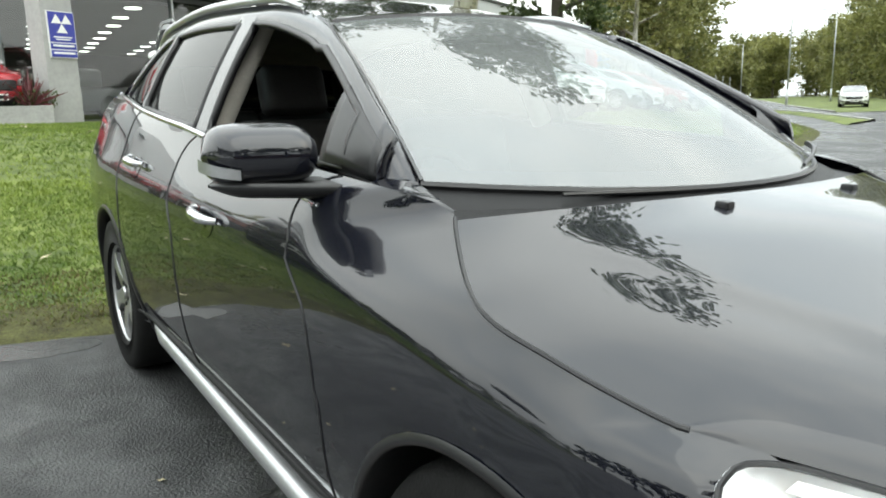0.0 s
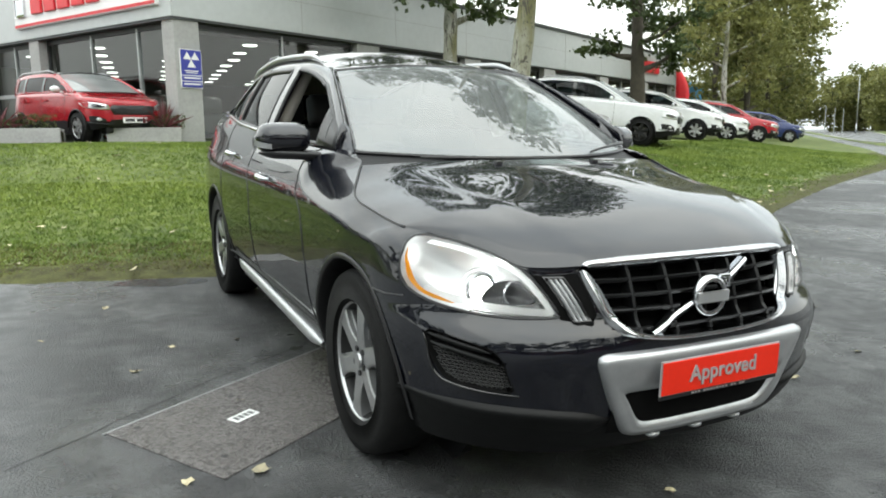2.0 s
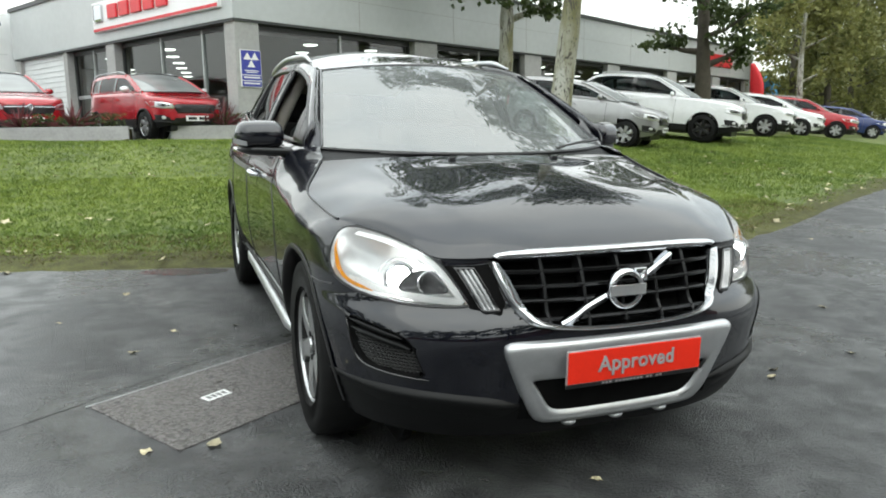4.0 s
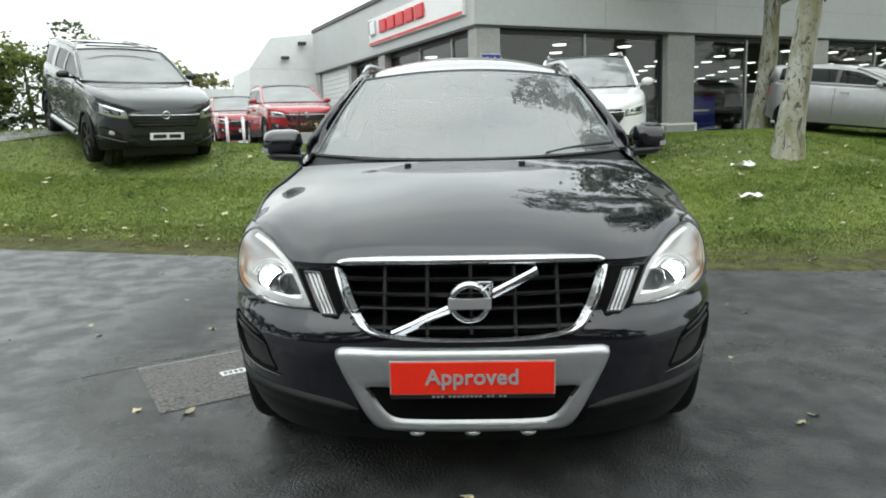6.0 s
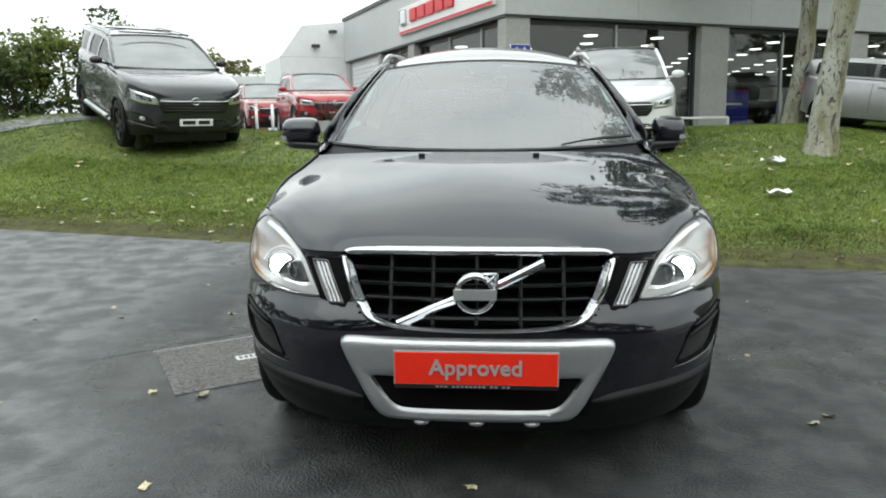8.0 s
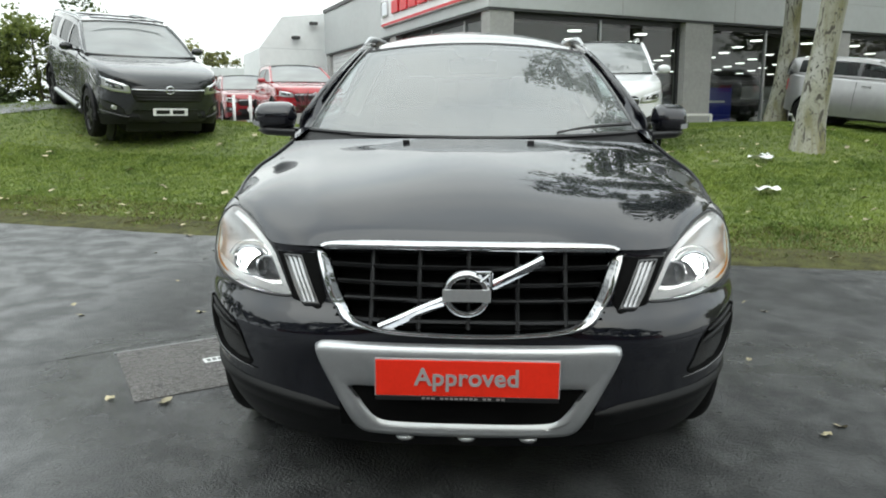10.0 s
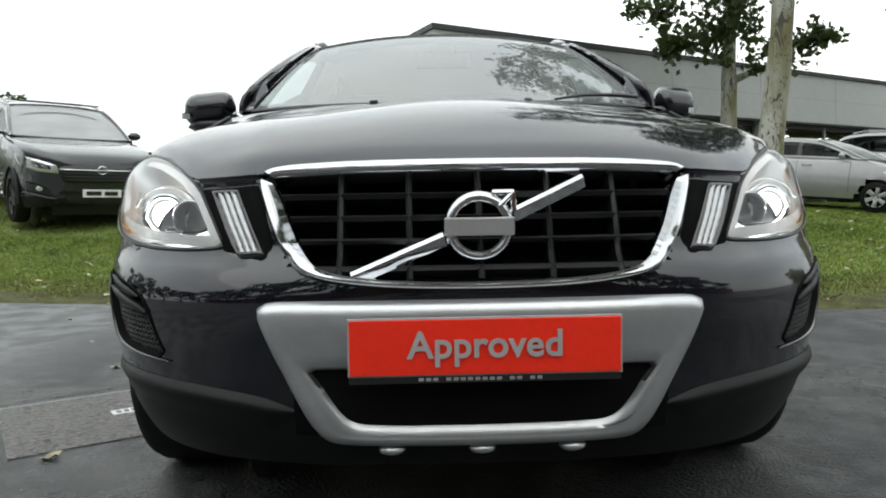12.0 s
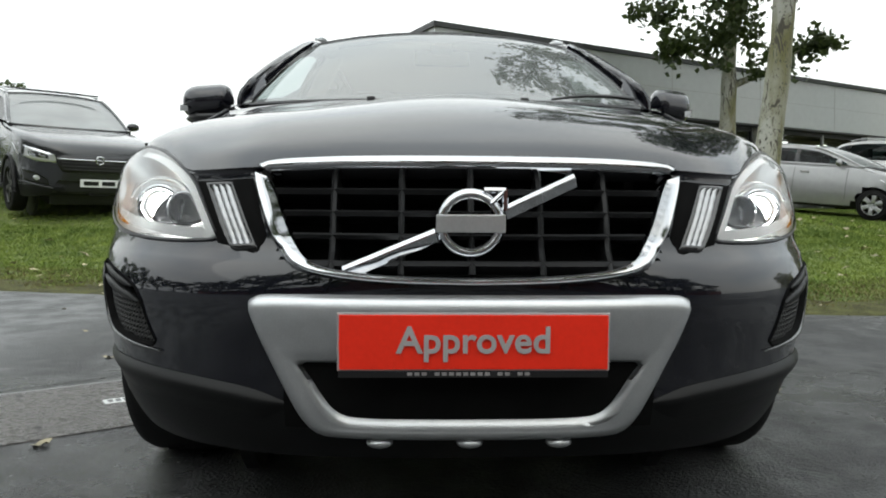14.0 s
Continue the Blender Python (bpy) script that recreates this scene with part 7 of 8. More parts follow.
def shrub(bm, base, r, h, n, leaf, rng):
    for _ in range(n):
        f, k = rng.uniform(0, 2 * math.pi), rng.random() ** 0.5
        p = Vector(base) + Vector((r * k * math.cos(f), r * k * math.sin(f), h * rng.random() ** 0.7))
        leaf_quad(bm, p, leaf * rng.uniform(0.6, 1.3), rng)


def leaf_quad(bm, p, s, rng):
    t = Euler((rng.uniform(0, 6.28), rng.uniform(0, 6.28), rng.uniform(0, 6.28))).to_matrix()
    bm.faces.new([bm.verts.new(p + t @ Vector(c)) for c in ((-s * 0.5, 0, 0), (0, -s * 0.34, s * 0.08), (s * 0.5, 0, 0), (0, s * 0.34, s * 0.08))])


def planter(a, b, seed):
    rng = random.Random(seed)
    a, b = Vector(a), Vector(b)
    d = (b - a).normalized()
    m = Matrix.Translation((a.x, a.y, 0)) @ Matrix.Rotation(math.atan2(d.y, d.x), 4, "Z")
    z = min(lawn_z(a.x, a.y), lawn_z(b.x, b.y))
    own = thing("planter", m, "low grey rendered planter with red spiky plants and shrubs", "planter", "planters")
    l = (b - a).length
    bm = bmesh.new()
    box(bm, (0, -0.10, z - 0.4), (l, 0.08, z + 0.32), 0.012)
    box(bm, (0, 0.55, z - 0.4), (l, 0.70, z + 0.30), 0.012)
    part("planter_wall", bm, STONE, own)
    bm = bmesh.new()
    box(bm, (0.02, 0.08, z - 0.3), (l - 0.02, 0.55, z + 0.26))
    part("soil", bm, SOIL, own)
    bm = bmesh.new()
    for k in range(int(l / 0.28)):
        shrub(bm, (0.2 + k * 0.28, 0.30, z + 0.24), 0.24, rng.uniform(0.2, 0.42), 130, 0.06, rng)
    part("shrubs", bm, LEAF_DARK, own, "low dark green shrubs")["kind"] = "stuff"
    for k in range(max(2, int(l / 0.85))):
        bm = bmesh.new()
        c = Vector((0.35 + k * 0.85 + rng.uniform(-0.15, 0.15), 0.30, z + 0.28))
        for _ in range(46):
            f, e, s = rng.uniform(0, 6.28), rng.uniform(0.25, 1.45), rng.uniform(0.50, 0.78)
            t = Vector((math.cos(f) * math.cos(e), math.sin(f) * math.cos(e), math.sin(e)))
            w = t.cross(Vector((0, 0, 1))).normalized() * 0.016
            q = c + t * s + Vector((0, 0, -0.10 * math.cos(e)))
            mid = c + t * s * 0.55
            bm.faces.new([bm.verts.new(v) for v in (c - w * 0.6, c + w * 0.6, mid + w, q, mid - w)])
        part("spiky_plant", bm, CORDY, own, "dark red spiky plant")


planter((-1.1, 15.15), (0.35, 14.95), 3)
planter((-4.4, 15.55), (-1.95, 15.25), 4)
for x, y in ((-5.5, 14.9), (-5.1, 14.85)):
    bm = bmesh.new()
    z = lawn_z(x, y)
    cone(bm, (x, y, z - 0.1), (x, y, z + 0.62), 0.036, 0.036, 12)
    bmesh.ops.create_uvsphere(bm, u_segments=12, v_segments=6, radius=0.038, matrix=Matrix.Translation((x, y, z + 0.62)))
    tagged(solid("bollard", bm, SIGN_WHITE, None, True), "short white bollard at the forecourt edge", "bollard", "bollards")

annex = thing("annex_building", SHOP, "pale clad annex with a chamfered roof edge behind the showroom", "building")
bm = bmesh.new()
prism(bm, [(-2.4, 0.6), (-2.4, 4.0), (-1.5, 5.18), (0.1, 5.36), (4.0, 5.36), (4.0, 0.6)], 3.2, Matrix.Translation((0, 13.3, 0)))
part("wall", bm, CLAD_WHITE, annex)
for x, z in ((-1.2, 4.35), (-0.5, 4.9)):
    bm = bmesh.new()
    box(bm, (x, 13.02, z), (x + 0.30, 13.22, z + 0.12), 0.03)
    cone(bm, (x + 0.15, 13.2, z + 0.06), (x + 0.15, 13.31, z + 0.02), 0.02, 0.02, 8)
    part("flood_lamp", bm, DARK_TRIM, annex, "dark flood lamp")
for k in range(1, 6):
    bm = bmesh.new()
    box(bm, (-2.4, 13.292, 0.9 + k * 0.62), (0.0, 13.298, 0.915 + k * 0.62))
    part("panel_joint", bm, FASCIA, annex)
store = thing("brick_store", SHOP, "low red brick store with a pale roof edge", "building")
bm = bmesh.new()
box(bm, (-9, 31, 0.5), (6, 40, 4.0))
part("wall", bm, BRICK, store)
bm = bmesh.new()
box(bm, (-9.2, 30.8, 4.0), (6.2, 40.2, 4.5), 0.05)
part("roof", bm, ROOF_WHITE, store, "pale metal roof edge")
for k in range(4):
    bm = bmesh.new()
    box(bm, (-8 + k * 2.4, 30.95, 1.9), (-6.6 + k * 2.4, 31.02, 3.0))
    part("window", bm, DARK_TRIM, store)

# ---- verge, road and posts on the far side ----
NEAR = [(24.0, 12.8), (30.8, 17.9), (39.1, 25.0), (53.0, 36.3), (80, 58.0), (140, 106)]
KERB = [(27.5, 13.6), (37.0, 21.6), (43.1, 27.6), (58.0, 39.7), (84, 60.0), (150, 112)]
FARK = [(38.0, 20.5), (51.3, 30.1), (66.0, 40.3), (81.7, 51.0), (108, 69.0), (165, 109)]


def strip(name, a, b, n, lift, mat, label, cat):
    bm = bmesh.new()
    rows = []
    for j in range(7):
        row = []
        for i in range(n + 1):
            p, q = path_at(a, i / n), path_at(b, i / n)
            v = p.lerp(q, j / 6)
            row.append((v.x, v.y, apron_z(v.x, v.y) + lift * (1 if 0 < j < 6 else 0.2)))
        rows.append(row)
    sheet(bm, rows)
    facing_out(bm, (50, 30, -500))
    return tagged(solid(name, bm, mat, None, True), label, cat, kind="structure")


strip("verge", NEAR, KERB, 40, 0.07, GRASS_GROUND, "grass verge between path and road", "verge")
strip("far_verge", FARK, [(x + 60, y - 45) for x, y in FARK], 30, 0.10, GRASS_GROUND, "grass beyond the road under trees", "verge")
for line in (KERB, FARK):
    bm = bmesh.new()
    rows = []
    for i in range(61):
        p = path_at(line, i / 60)
        z = apron_z(p.x, p.y)
        rows.append([(p.x - 0.07, p.y + 0.05, z), (p.x - 0.07, p.y + 0.05, z + 0.10), (p.x + 0.07, p.y - 0.05, z + 0.10), (p.x + 0.07, p.y - 0.05, z)])
    sheet(bm, rows)
    tagged(solid("kerb", bm, STONE), "pale concrete kerb along the road", "kerb", kind="structure")


def street_lamp(x, y, h, arm, seed):
    z = apron_z(x, y)
    own = thing("street_lamp", Matrix.Translation((x, y, z)), "tall grey steel street lamp beside the road", "street lamp", "street lamps")
    bm = bmesh.new()
    cone(bm, (0, 0, -0.1), (0, 0, 1.4), 0.11, 0.10, 12)
    cone(bm, (0, 0, 1.4), (0.0, 0, h), 0.075, 0.05, 12)
    part("pole", bm, STEEL, own, smooth=True)
    bm = bmesh.new()
    cone(bm, (0, 0, h - 0.05), (-arm * 0.75, arm * 0.5, h + 0.05), 0.035, 0.03, 8)
    part("arm", bm, STEEL, own)
    bm = bmesh.new()
    box(bm, (-0.34, -0.12, -0.05), (0.34, 0.12, 0.06), 0.04, Matrix.Translation((-arm * 0.75 - 0.2, arm * 0.5 + 0.12, h + 0.06)) @ Matrix.Rotation(radians(146), 4, "Z"))
    part("lamp_head", bm, LAMPHEAD, own, "flat lamp head")


street_lamp(59.2, 35.6, 10.5, 1.2, 1)
street_lamp(79.0, 42.2, 9.6, 1.2, 2)
street_lamp(104.0, 69.5, 8.6, 1.6, 3)
for x, y in ((84.0, 59.0), (90.0, 62.0), (76.0, 54.5)):
    bm = bmesh.new()
    z = apron_z(x, y)
    cone(bm, (x, y, z), (x, y, z + 3.4), 0.06, 0.05, 8)
    tagged(solid("post", bm, STEEL), "plain grey steel post by the road", "post", "road posts")


def feather_flag(x, y, h, mat, label):
    z = lawn_z(x, y)
    own = thing("feather_flag", Matrix.Translation((x, y, z)) @ Matrix.Rotation(radians(-50), 4, "Z"), label, "flag", "feather flags")
    bm = bmesh.new()
    cone(bm, (0, 0, 0), (0, 0, h), 0.03, 0.015, 8)
    part("flag_pole", bm, STEEL, own)
    bm = bmesh.new()
    rows = []
    for k in range(17):
        t = k / 16
        zz = lerp(0.5, h, t)
        w = 0.72 * (1 - max(0, t - 0.55) ** 2 * 3.6)
        rows.append([Vector((0.03 + w * u, 0.05 * math.sin(3 * u + 4 * t), zz)) for u in (0, 0.33, 0.66, 1)])
    sheet(bm, rows)
    ob = part("cloth", bm, mat, own, smooth=True)
    md = ob.modifiers.new("thick", "SOLIDIFY")
    md.thickness = 0.006


feather_flag(28.6, 29.6, 3.6, SIGN_RED, "red feather flag at the end of the showroom")
feather_flag(30.2, 30.2, 3.0, SIGN_BLUE2, "pale blue feather flag at the end of the showroom")
feather_flag(31.6, 30.8, 2.8, SIGN_BLUE2, "pale blue feather flag at the end of the showroom")

# ---- trees ----
def cloud(name, lobes, count, leaf, mat, own, seed, flat=0.75):
    """A crown of single leaves gathered in uneven lobes (x, y, z, r)."""
    rng = np.random.default_rng(seed)
    weight = np.array([l[3] ** 2 for l in lobes])
    pick = rng.choice(len(lobes), count, p=weight / weight.sum())
    L = np.array(lobes)[pick]
    d = rng.normal(size=(count, 3))
    d /= np.linalg.norm(d, axis=1)[:, None]
    r = L[:, 3] * rng.random(count) ** 0.45 * (0.72 + 0.5 * rng.random(count))
    c = L[:, :3] + d * r[:, None] * np.array([1, 1, flat])
    # twigs gather the leaves in small sprays
    c += np.sin(c * 7.3 + seed) * 0.10
    a = rng.normal(size=(count, 3))
    a /= np.linalg.norm(a, axis=1)[:, None]
    b = np.cross(a, rng.normal(size=(count, 3)))
    b /= np.linalg.norm(b, axis=1)[:, None]
    n = np.cross(a, b)
    s = leaf * (0.55 + 0.9 * rng.random(count))[:, None]
    v = np.stack([c - a * s * 0.5, c - b * s * 0.36 + n * s * 0.10, c + a * s * 0.5, c + b * s * 0.36 + n * s * 0.10], axis=1).reshape(-1, 3)
    me = bpy.data.meshes.new(name)
    me.from_pydata(v.tolist(), [], np.arange(count * 4).reshape(-1, 4).tolist())
    me.materials.append(mat)
    ob = new(name, me)
    ob.parent = own
    return ob


def tree(base, height, r, fork, spread_r, leaves, leaf, bark, mat, label, seed, lean=(0.0, 0.0), limbs=9, group="trees", sink=0.15, lobes_per=3, low=0.35, core=0):
    rng = random.Random(seed)
    z = ground_z(*base)
    own = thing("tree", Matrix.Translation((*base, z)), label, "tree", group)
    bm = bmesh.new()
    pts, rad = [], []
    for k in range(17):
        t = k / 16
        h = lerp(-sink, height * 0.82, t)
        pts.append(Vector((lean[0] * h + 0.05 * math.sin(h * 1.3 + seed), lean[1] * h + 0.05 * math.cos(h * 1.1 + seed), h)))
        rad.append(r * (1.0 + 0.45 * math.exp(-max(0, h) / 0.18)) * lerp(1.0, 0.22, t ** 1.2) * (1 + 0.06 * math.sin(h * 5 + seed)))
    tube(bm, pts, rad, 16)
    lobes = []
    for k in range(limbs):
        t = lerp(fork / height, 0.95, k / max(1, limbs - 1))
        i = clamp(int(t / 0.82 * 16), 1, 15)
        o = pts[int(i)]
        f = k * 2.4 + rng.uniform(-0.5, 0.5)
        reach = spread_r * (1.0 - 0.55 * abs(t - 0.62) / 0.4) * rng.uniform(0.75, 1.1)
        end = o + Vector((math.cos(f) * reach, math.sin(f) * reach, reach * rng.uniform(low, 0.7)))
        mid = o.lerp(end, 0.5) + Vector((0, 0, -0.06 * reach))
        path = [o.lerp(mid, u / 4) if u < 4 else mid.lerp(end, (u - 4) / 4) for u in range(9)]
        tube(bm, path, [max(0.015, rad[int(i)] * 0.55 * (1 - u / 9.5)) for u in range(9)], 8)
        for m in range(lobes_per):
            p = o.lerp(end, lerp(0.55, 1.05, m / max(1, lobes_per - 1))) + Vector([rng.uniform(-0.35, 0.35) * reach * 0.6 for _ in range(3)])
            lobes.append((p.x, p.y, p.z, reach * rng.uniform(0.26, 0.46)))
    for k in range(core):
        t = lerp(fork / height * 0.9, 0.98, k / max(1, core - 1))
        f = rng.uniform(0, 6.3)
        d = spread_r * 0.45 * (1 - 0.6 * abs(t - 0.5))
        lobes.append((math.cos(f) * d, math.sin(f) * d, height * t, spread_r * rng.uniform(0.34, 0.5) * (1.15 - 0.6 * max(0, t - 0.45))))
    part("trunk", bm, bark, own, smooth=True)
    ob = cloud("crown", lobes, leaves, leaf, mat, own, seed)
    return own


tree((4.88, 8.88), 10.5, 0.195, 4.6, 3.4, 11000, 0.18, PLANE_BARK, LEAF_DARK, "pale flaking plane tree on the lawn", 11, (0.075, 0.0), 10, "plane trees")
tree((7.35, 16.3), 10.0, 0.235, 3.3, 3.3, 14000, 0.18, PLANE_BARK, LEAF_DARK, "pale flaking plane tree near the showroom", 12, (0.075, 0.02), 11, "plane trees", low=0.15)
tree((15.9, 18.4), 9.0, 0.30, 2.5, 3.0, 7500, 0.18, BROWN_BARK, LEAF_DARK, "dark leafy tree among the parked cars", 13, (0.0, 0.0), 13, low=0.1)
tree((26.2, 24.0), 9.5, 0.17, 2.8, 3.0, 6500, 0.20, PLANE_BARK, LEAF_FAR, "green tree behind the far parked cars", 14, (0.02, 0), 11)
for k, (x, y, h, s, n) in enumerate(((31.8, 29.7, 11.5, 3.0, 6000), (34.0, 29.3, 11.5, 3.2, 6500), (38.4, 31.5, 11.5, 3.6, 7000), (41.6, 33.2, 10.5, 3.4, 6500), (46.0, 36.3, 8.6, 2.8, 5500), (47.0, 44.0, 10.5, 4.0, 5500), (57.5, 47.0, 7.5, 3.4, 4500))):
    tree((x, y), h, 0.22, 1.8, s, n, 0.25, BROWN_BARK, LEAF_FAR, "broad green tree beyond the parked cars", 20 + k, (0, 0), 14, low=0.0, core=9)
# wood across the road
for k in range(18):
    rng = random.Random(50 + k)
    p = path_at([(60, 15), (68, 21), (80, 31), (98, 43), (124, 60), (160, 84), (185, 102)], k / 17)
    tree((p.x + rng.uniform(-2, 2), p.y + rng.uniform(-2, 2)), rng.uniform(12.5, 15.5), 0.24, 1.6, rng.uniform(4.8, 6.2), 9000, 0.40, BROWN_BARK, LEAF_FAR, "roadside wood tree with autumn-tinged leaves", 60 + k, (0, 0), 13, "roadside trees", low=0.0, core=8)
for k in range(16):
    rng = random.Random(90 + k)
    p = path_at([(140, 86), (152, 95), (166, 108), (178, 118), (158, 112), (150, 122), (135, 135), (115, 130), (95, 110)], k / 15)
    tree((p.x, p.y), rng.uniform(11, 14), 0.25, 1.5, rng.uniform(6, 7.5), 6000, 0.62, BROWN_BARK, LEAF_FAR, "distant leafy tree of the woodland", 130 + k, (0, 0), 12, "distant trees", low=0.0, core=8)
# trees and hedge behind the bank; last four trees unseen, added to darken reflections
for k, (x, y, h, s, n) in enumerate(((-10.7, 20.2, 3.3, 1.3, 3200), (-11.9, 20.8, 3.7, 1.4, 3600), (-13.2, 20.2, 3.3, 1.5, 4200), (-14.5, 19.6, 2.7, 1.5, 5000), (-15.9, 21.0, 3.1, 1.7, 5000), (-18.0, 20.4, 3.1, 1.9, 4000), (-21.0, 22.5, 3.6, 2.2, 3600), (-24.0, 20.5, 3.8, 2.4, 3000), (-25.5, 17.0, 3.8, 2.4, 3000), (-28.5, 19.0, 5.0, 2.6, 2600), (-26.5, 24.0, 5.0, 2.6, 2600))):
    tree((x, y), h, 0.09, 0.35, s, n, 0.125, BROWN_BARK, LEAF_DARK if k % 2 else LEAF, "bushy dark green tree behind the bank", 200 + k, (0, 0), 13, "bank trees", low=-0.1, core=5)
for k, (x, y, h) in enumerate(((-19.8, 54.0, 6.2), (-16.6, 55.0, 4.8))):
    tree((x, y), h, 0.14, 1.4, 1.9, 1800, 0.22, BROWN_BARK, LEAF_FAR, "thin distant tree over the rooftops", 240 + k, (0, 0), 10, "skyline trees")
hedge = thing("hedge", None, "dark clipped hedge behind the bank", "hedge")
cloud("foliage", [(-9.3 - 0.30 * k, 15.4 - 0.15 * k + 0.2 * math.sin(k), 1.40 + 0.10 * math.sin(k * 1.7), 0.55) for k in range(30)], 15000, 0.085, LEAF_DARK, hedge, 31)
# unseen tree belt and plain wall, added behind the viewer to darken reflections
for k in range(11):
    rng = random.Random(300 + k)
    tree((-26 + k * 5.2 + rng.uniform(-1, 1), -17 + rng.uniform(-1.5, 1.5)), rng.uniform(9.5, 12.5), 0.24, 1.2, rng.uniform(3.6, 4.4), 3600, 0.42, BROWN_BARK, LEAF_DARK, "unseen leafy tree added behind the viewer to darken the car's reflections", 300 + k, (0, 0), 12, "belt trees", low=-0.1)
for k in range(6):
    rng = random.Random(330 + k)
    tree((-25 + rng.uniform(-1, 1), -11 + k * 4.6), rng.uniform(7.5, 9.5), 0.22, 1.2, rng.uniform(3.0, 3.8), 3000, 0.42, BROWN_BARK, LEAF_DARK, "unseen leafy tree added beside the apron to darken the car's reflections", 330 + k, (0, 0), 12, "belt trees", low=-0.1)
bm = bmesh.new()
box(bm, (-40, -21.3, -1.2), (40, -21.0, 3.4))
tagged(solid("unseen_wall_south", bm, BRICK), "unseen plain brick wall added behind the tree belt for reflections", "wall", kind="structure")

# ---- grass blades, fallen leaves, litter and marks on the tarmac ----
rng = np.random.default_rng(5)


def blades(name, count, x0, x1, d0, d1, tall, mat, near, worn=1.1, label="short green grass blades on the lawn"):
    xs = rng.uniform(x0, x1, count)
    ds = d0 + (d1 - d0) * rng.random(count) ** near
    verts, faces = [], []
    for x, d in zip(xs, ds):
        e = edge_y(x)
        y = e + d / (0.97 if x < 3 else 0.9)
        bare = noise.noise((x * 0.9, y * 0.9, 7))
        if d < worn and rng.random() > 0.30 + 0.62 * d / worn - 0.5 * max(0, bare):
            continue
        z = lawn_z(x, y) - 0.004
        for _ in range(3):
            f, h = rng.uniform(0, 6.283), tall * rng.uniform(0.5, 1.3) * (0.6 + 0.4 * clamp(d / 1.0))
            w = 0.0035 + 0.09 * h
            px, py = x + rng.normal() * 0.025, y + rng.normal() * 0.025
            lx, ly = rng.normal() * h * 0.55, rng.normal() * h * 0.55
            k = len(verts)
            verts += [(px - w * math.cos(f), py - w * math.sin(f), z), (px + w * math.cos(f), py + w * math.sin(f), z), (px + lx, py + ly, z + h)]
            faces.append((k, k + 1, k + 2))
    me = bpy.data.meshes.new(name)
    me.from_pydata(verts, [], faces)
    me.materials.append(mat)
    return tagged(new(name, me), label, "grass", kind="stuff")


blades("grass", 56000, -7.5, 7.0, 0.0, 3.6, 0.032, GRASS_BLADE, 0.9)
blades("grass", 76000, -10.0, 14.0, 2.6, 10.0, 0.036, GRASS_BLADE, 1.0)
blades("grass", 30000, 6.8, 24.0, 0.0, 6.5, 0.060, GRASS_BLADE, 0.9)
blades("withered_grass", 24000, -7.5, 7.0, 0.0, 1.25, 0.026, DRY_BLADE, 1.5, 0.12, "withered olive-brown grass and litter along the lawn's worn edge")
bm = bmesh.new()
rows = []
for o in (-0.05, 0.0, 0.06, 0.14, 0.30, 0.50, 0.68):
    rows.append([(x, edge_y(x) + o * (1 + 0.6 * noise.noise((x * 1.7, 2, 1))) + 0.05 * noise.noise((x * 4, 5, o)), (lawn_z(x, edge_y(x) + o) if o > 0 else apron_z(x, edge_y(x) + o)) + (0.012 if 0 <= o < 0.2 else 0.006 if 0 < o < 0.6 else -0.012 if o > 0 else -0.006)) for x in [-14 + 0.11 * k for k in range(360)]])
sheet(bm, rows)
tagged(solid("worn_edge", bm, SOIL, None, True), "worn muddy strip where lawn meets tarmac", "soil", kind="structure")

lrng = random.Random(8)


def leaf_mesh(seed):
    r = random.Random(seed)
    bm = bmesh.new()
    rim = []
    for k in range(9):
        f = 2 * math.pi * k / 9
        s = 0.045 * (1.0 if k % 2 else 0.62) * r.uniform(0.8, 1.2)
        rim.append(bm.verts.new((s * math.cos(f), 0.75 * s * math.sin(f), r.uniform(0.0, 0.016))))
    c = bm.verts.new((0, 0, 0.003))
    for k in range(9):
        bm.faces.new((c, rim[k], rim[(k + 1) % 9]))
    me = bpy.data.meshes.new("fallen_leaf")
    bm.to_mesh(me)
    bm.free()
    me.materials.append(FALLEN)
    return me


LEAVES = [leaf_mesh(k) for k in range(5)]


def fallen(x, y, s, lift=0.006):
    ob = new("fallen_leaf", LEAVES[lrng.randrange(5)])
    ob.matrix_world = Matrix.Translation((x, y, ground_z(x, y) + lift)) @ Euler((lrng.uniform(-0.35, 0.35), lrng.uniform(-0.35, 0.35), lrng.uniform(0, 6.28))).to_matrix().to_4x4() @ Matrix.Diagonal((s, s, s, 1))
    return tagged(ob, "curled pale brown fallen leaf on the ground", "leaf", "fallen leaves")


for _ in range(210):
    x = lrng.uniform(-6.5, 12.0)
    fallen(x, edge_y(x) + 0.1 + 7.0 * lrng.random() ** 1.5, lrng.uniform(0.7, 1.6), 0.045)
for _ in range(34):
    x = lrng.uniform(-4.5, 6.0)
    y = edge_y(x) - 0.1 - 4.5 * lrng.random() ** 1.2
    if abs(x) > 1.15 or y < -0.3:
        if y > -1.0 or abs(x) > 2.4:
            fallen(x, y, lrng.uniform(0.3, 0.8))
for x, y, s in ((-1.29, 0.91, 1.1), (-0.02, 0.155, 0.7), (1.40, 1.57, 0.5), (1.49, 0.82, 0.8), (-2.59, 3.80, 0.5), (-2.05, 2.92, 0.5), (-1.62, 2.2, 0.8), (-1.40, 2.53, 0.5), (-1.05, 2.53, 0.5), (-2.6, 4.55, 1.4), (-2.2, 0.75, 0.9)):
    p = SLOPE @ Vector((x, y, 0))
    fallen(p.x, p.y, s)
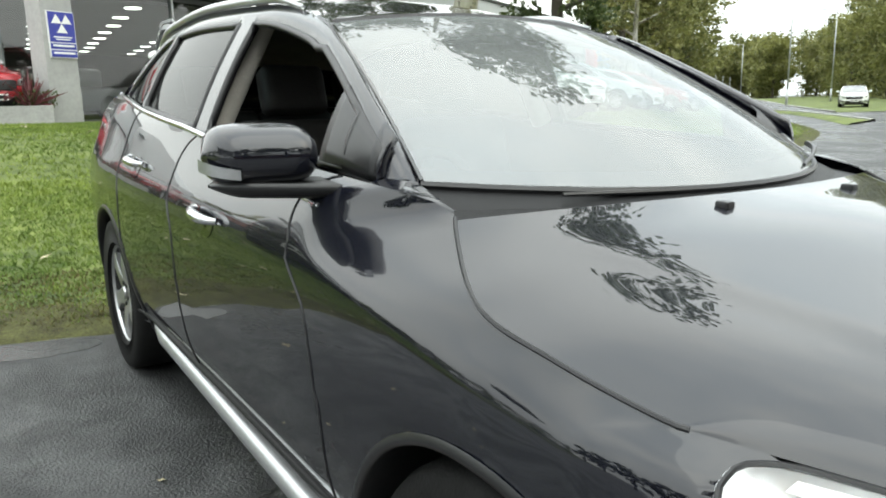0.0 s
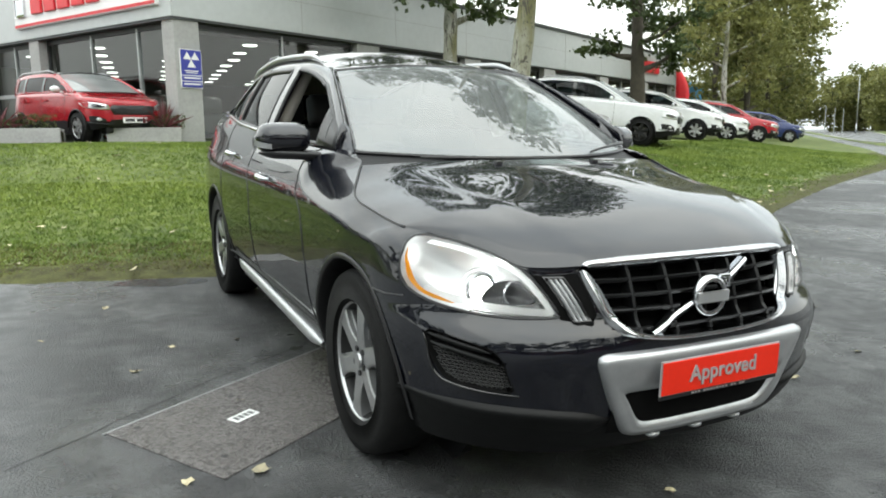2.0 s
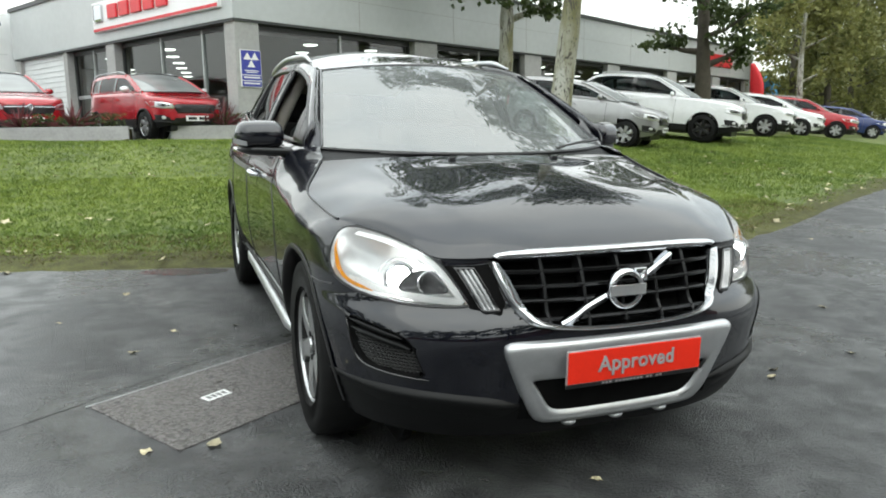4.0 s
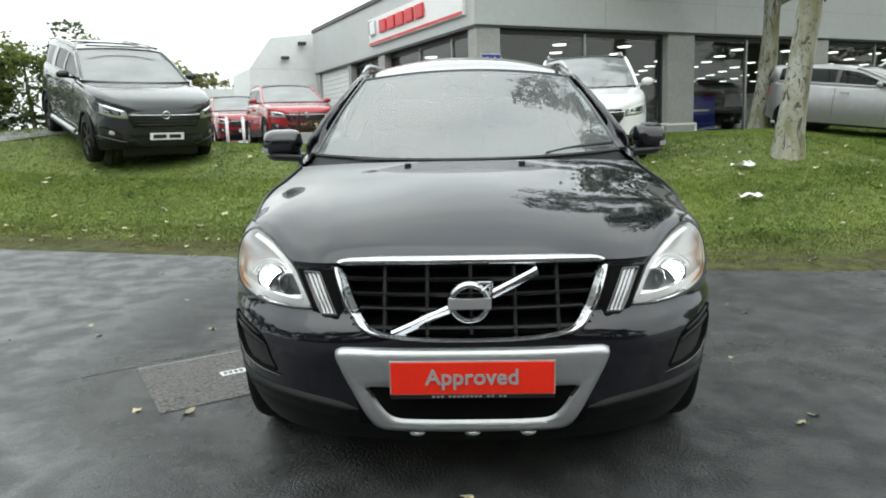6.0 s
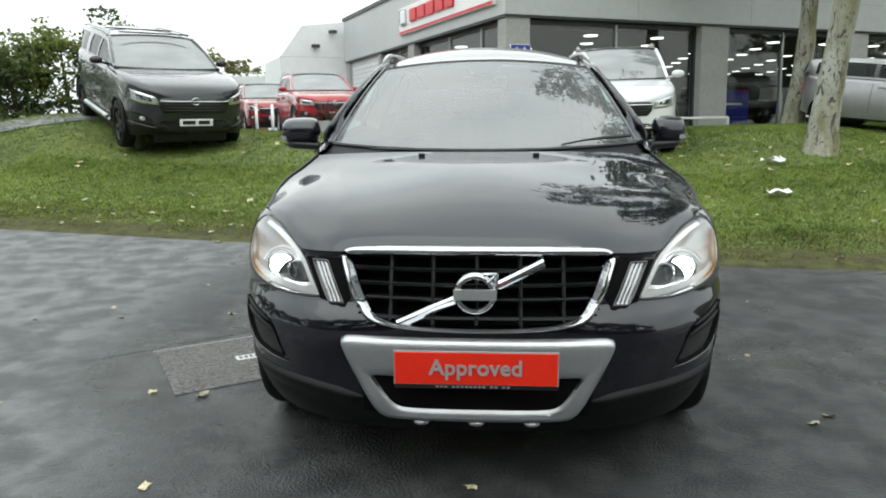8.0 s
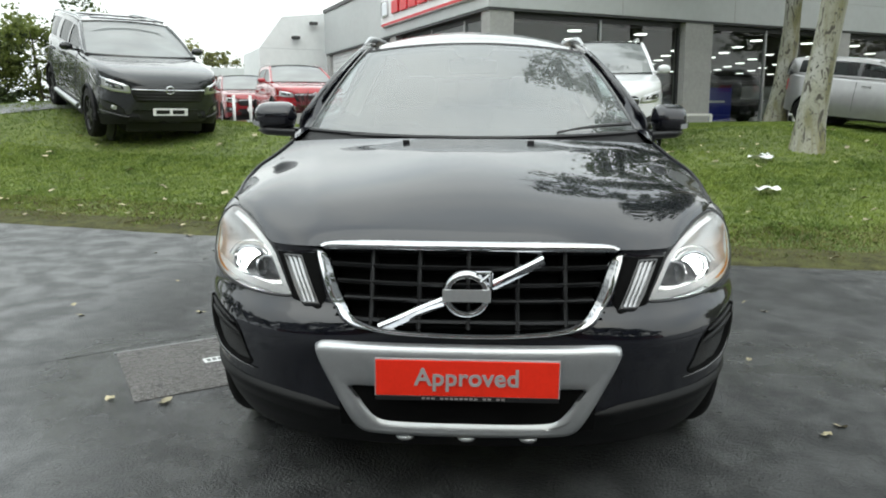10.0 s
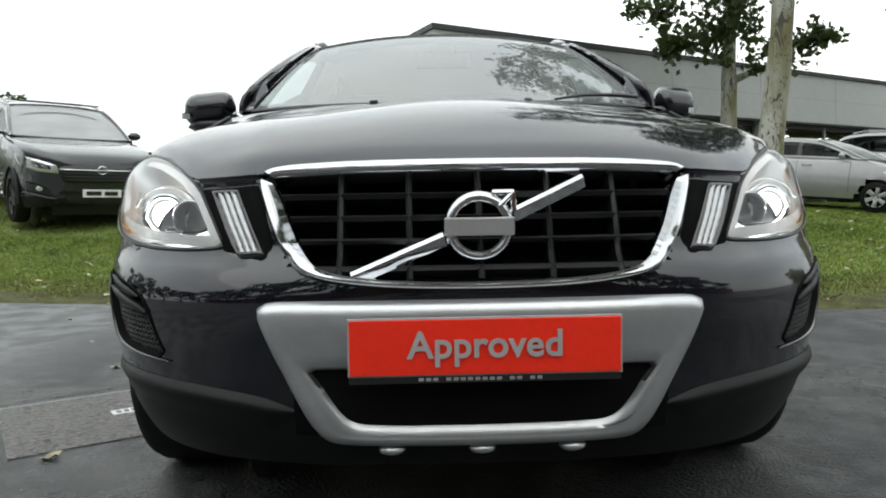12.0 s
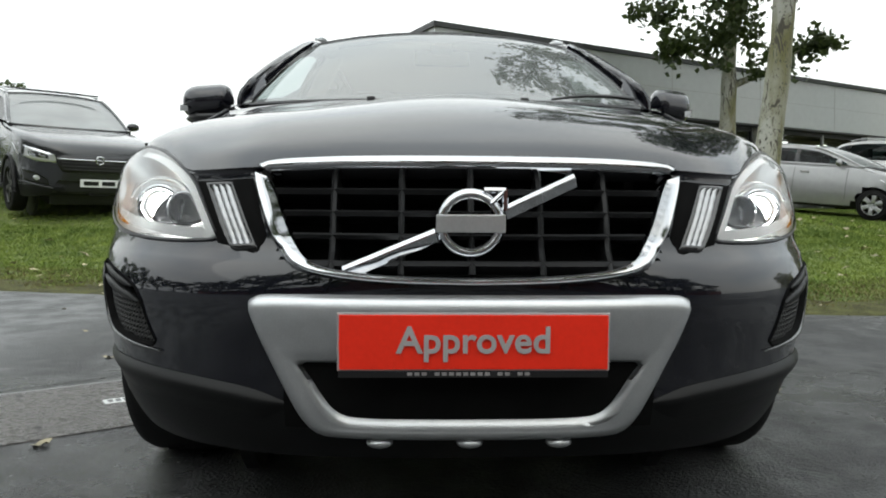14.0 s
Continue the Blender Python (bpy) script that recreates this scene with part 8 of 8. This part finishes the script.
for (x, y), turn, sz in (((3.28, 6.30), 20, 0.36), ((3.85, 8.0), -30, 0.30), ((3.95, 8.15), 40, 0.26)):
    bm = bmesh.new()
    rows = [[Vector((u * sz, v * sz * 0.42 + 0.10 * sz * math.sin(4 * u), 0.03 + 0.05 * math.sin(3.1 * u + 2 * v) ** 2)) for u in (-0.5, -0.2, 0.1, 0.3, 0.5)] for v in (-0.5, 0.0, 0.5)]
    sheet(bm, rows)
    ob = solid("paper_litter", bm, PAPER)
    md = ob.modifiers.new("thick", "SOLIDIFY")
    md.thickness = 0.002
    ob.matrix_world = Matrix.Translation((x, y, lawn_z(x, y) + 0.02)) @ Matrix.Rotation(radians(turn), 4, "Z")
    tagged(ob, "crumpled white paper litter on the lawn", "litter", "paper litter")

# inspection cover: two slabs in a frame, a small pale label, cut seams round it
U, V = Vector((0.53, -0.85, 0)), Vector((0.85, 0.53, 0))
O = Vector((-1.78, 1.48, 0))
COVER = SLOPE @ Matrix(((U.x, V.x, 0, O.x), (U.y, V.y, 0, O.y), (0, 0, 1, 0), (0, 0, 0, 1)))
cover = thing("inspection_cover", COVER, "wet reddish slab cover with a pale label set in the tarmac", "cover")
for v0, v1 in ((0.0, 0.70), (0.708, 1.40)):
    bm = bmesh.new()
    box(bm, (0.0, v0, -0.05), (0.68, v1, 0.009), 0.004)
    part("slab", bm, SLAB, cover)
bm = bmesh.new()
box(bm, (-0.008, -0.012, -0.05), (-0.001, 1.41, 0.010), 0.002)
part("frame_bar", bm, STEEL, cover, "worn steel frame edge")
bm = bmesh.new()
box(bm, (0.30, 0.36, 0.009), (0.365, 0.49, 0.0115), 0.001)
lab = part("label", bm, PAPER, cover, "small pale label")
for k in range(4):
    bm = bmesh.new()
    box(bm, (0.315, 0.375 + k * 0.027, 0.0116), (0.350, 0.393 + k * 0.027, 0.0124))
    part("text_bar", bm, SATIN, lab)
for x, y in ((0.06, 0.10), (0.55, 0.12), (0.12, 0.55)):
    bm = bmesh.new()
    cone(bm, (x, y, 0.006), (x, y, 0.0105), 0.014, 0.014, 10)
    part("lifting_hole", bm, SEAM, cover)


def seam(name, pts, w, label):
    bm = bmesh.new()
    rows = []
    n = 40
    for k in range(n + 1):
        p = path_at(pts, k / n)
        q = path_at(pts, min(1, k / n + 0.02)) - path_at(pts, max(0, k / n - 0.02))
        s = Vector((-q.y, q.x)).normalized() * w * (1 + 0.7 * noise.noise((p.x * 6, p.y * 6, 1)))
        j = Vector((noise.noise((p.x * 5, p.y * 5, 2)), noise.noise((p.x * 5, p.y * 5, 3)))) * 0.02
        rows.append([SLOPE @ Vector((p.x + j.x - s.x, p.y + j.y - s.y, 0.0055)), SLOPE @ Vector((p.x + j.x + s.x, p.y + j.y + s.y, 0.0055))])
    sheet(bm, rows)
    facing_out(bm, (0, 0, -100))
    return tagged(solid(name, bm, SEAM), label, "crack", "tarmac seams")


seam("tarmac_seam", [(-2.12, 1.30), (-1.7, 1.62), (-1.25, 1.95), (-0.7, 2.30)], 0.004, "dark cut seam beside the cover in the tarmac")
seam("tarmac_seam", [(-5.2, 3.6), (-4.0, 4.15), (-3.1, 4.6)], 0.007, "long dark crack across the wet tarmac")
bm = bmesh.new()
c = bm.verts.new((0, 0, 0))
rim = [bm.verts.new(((0.34 + 0.10 * noise.noise((k, 1, 1))) * math.cos(2 * math.pi * k / 28), (0.13 + 0.05 * noise.noise((k * 0.7, 4, 1))) * math.sin(2 * math.pi * k / 28), 0)) for k in range(28)]
for k in range(28):
    bm.faces.new((c, rim[k], rim[(k + 1) % 28]))
ob = solid("puddle", bm, WATER)
ob.matrix_world = SLOPE @ Matrix.Translation((-1.28, 4.18, 0.006)) @ Matrix.Rotation(radians(-12), 4, "Z")
tagged(ob, "small dark puddle at the lawn's edge", "puddle")
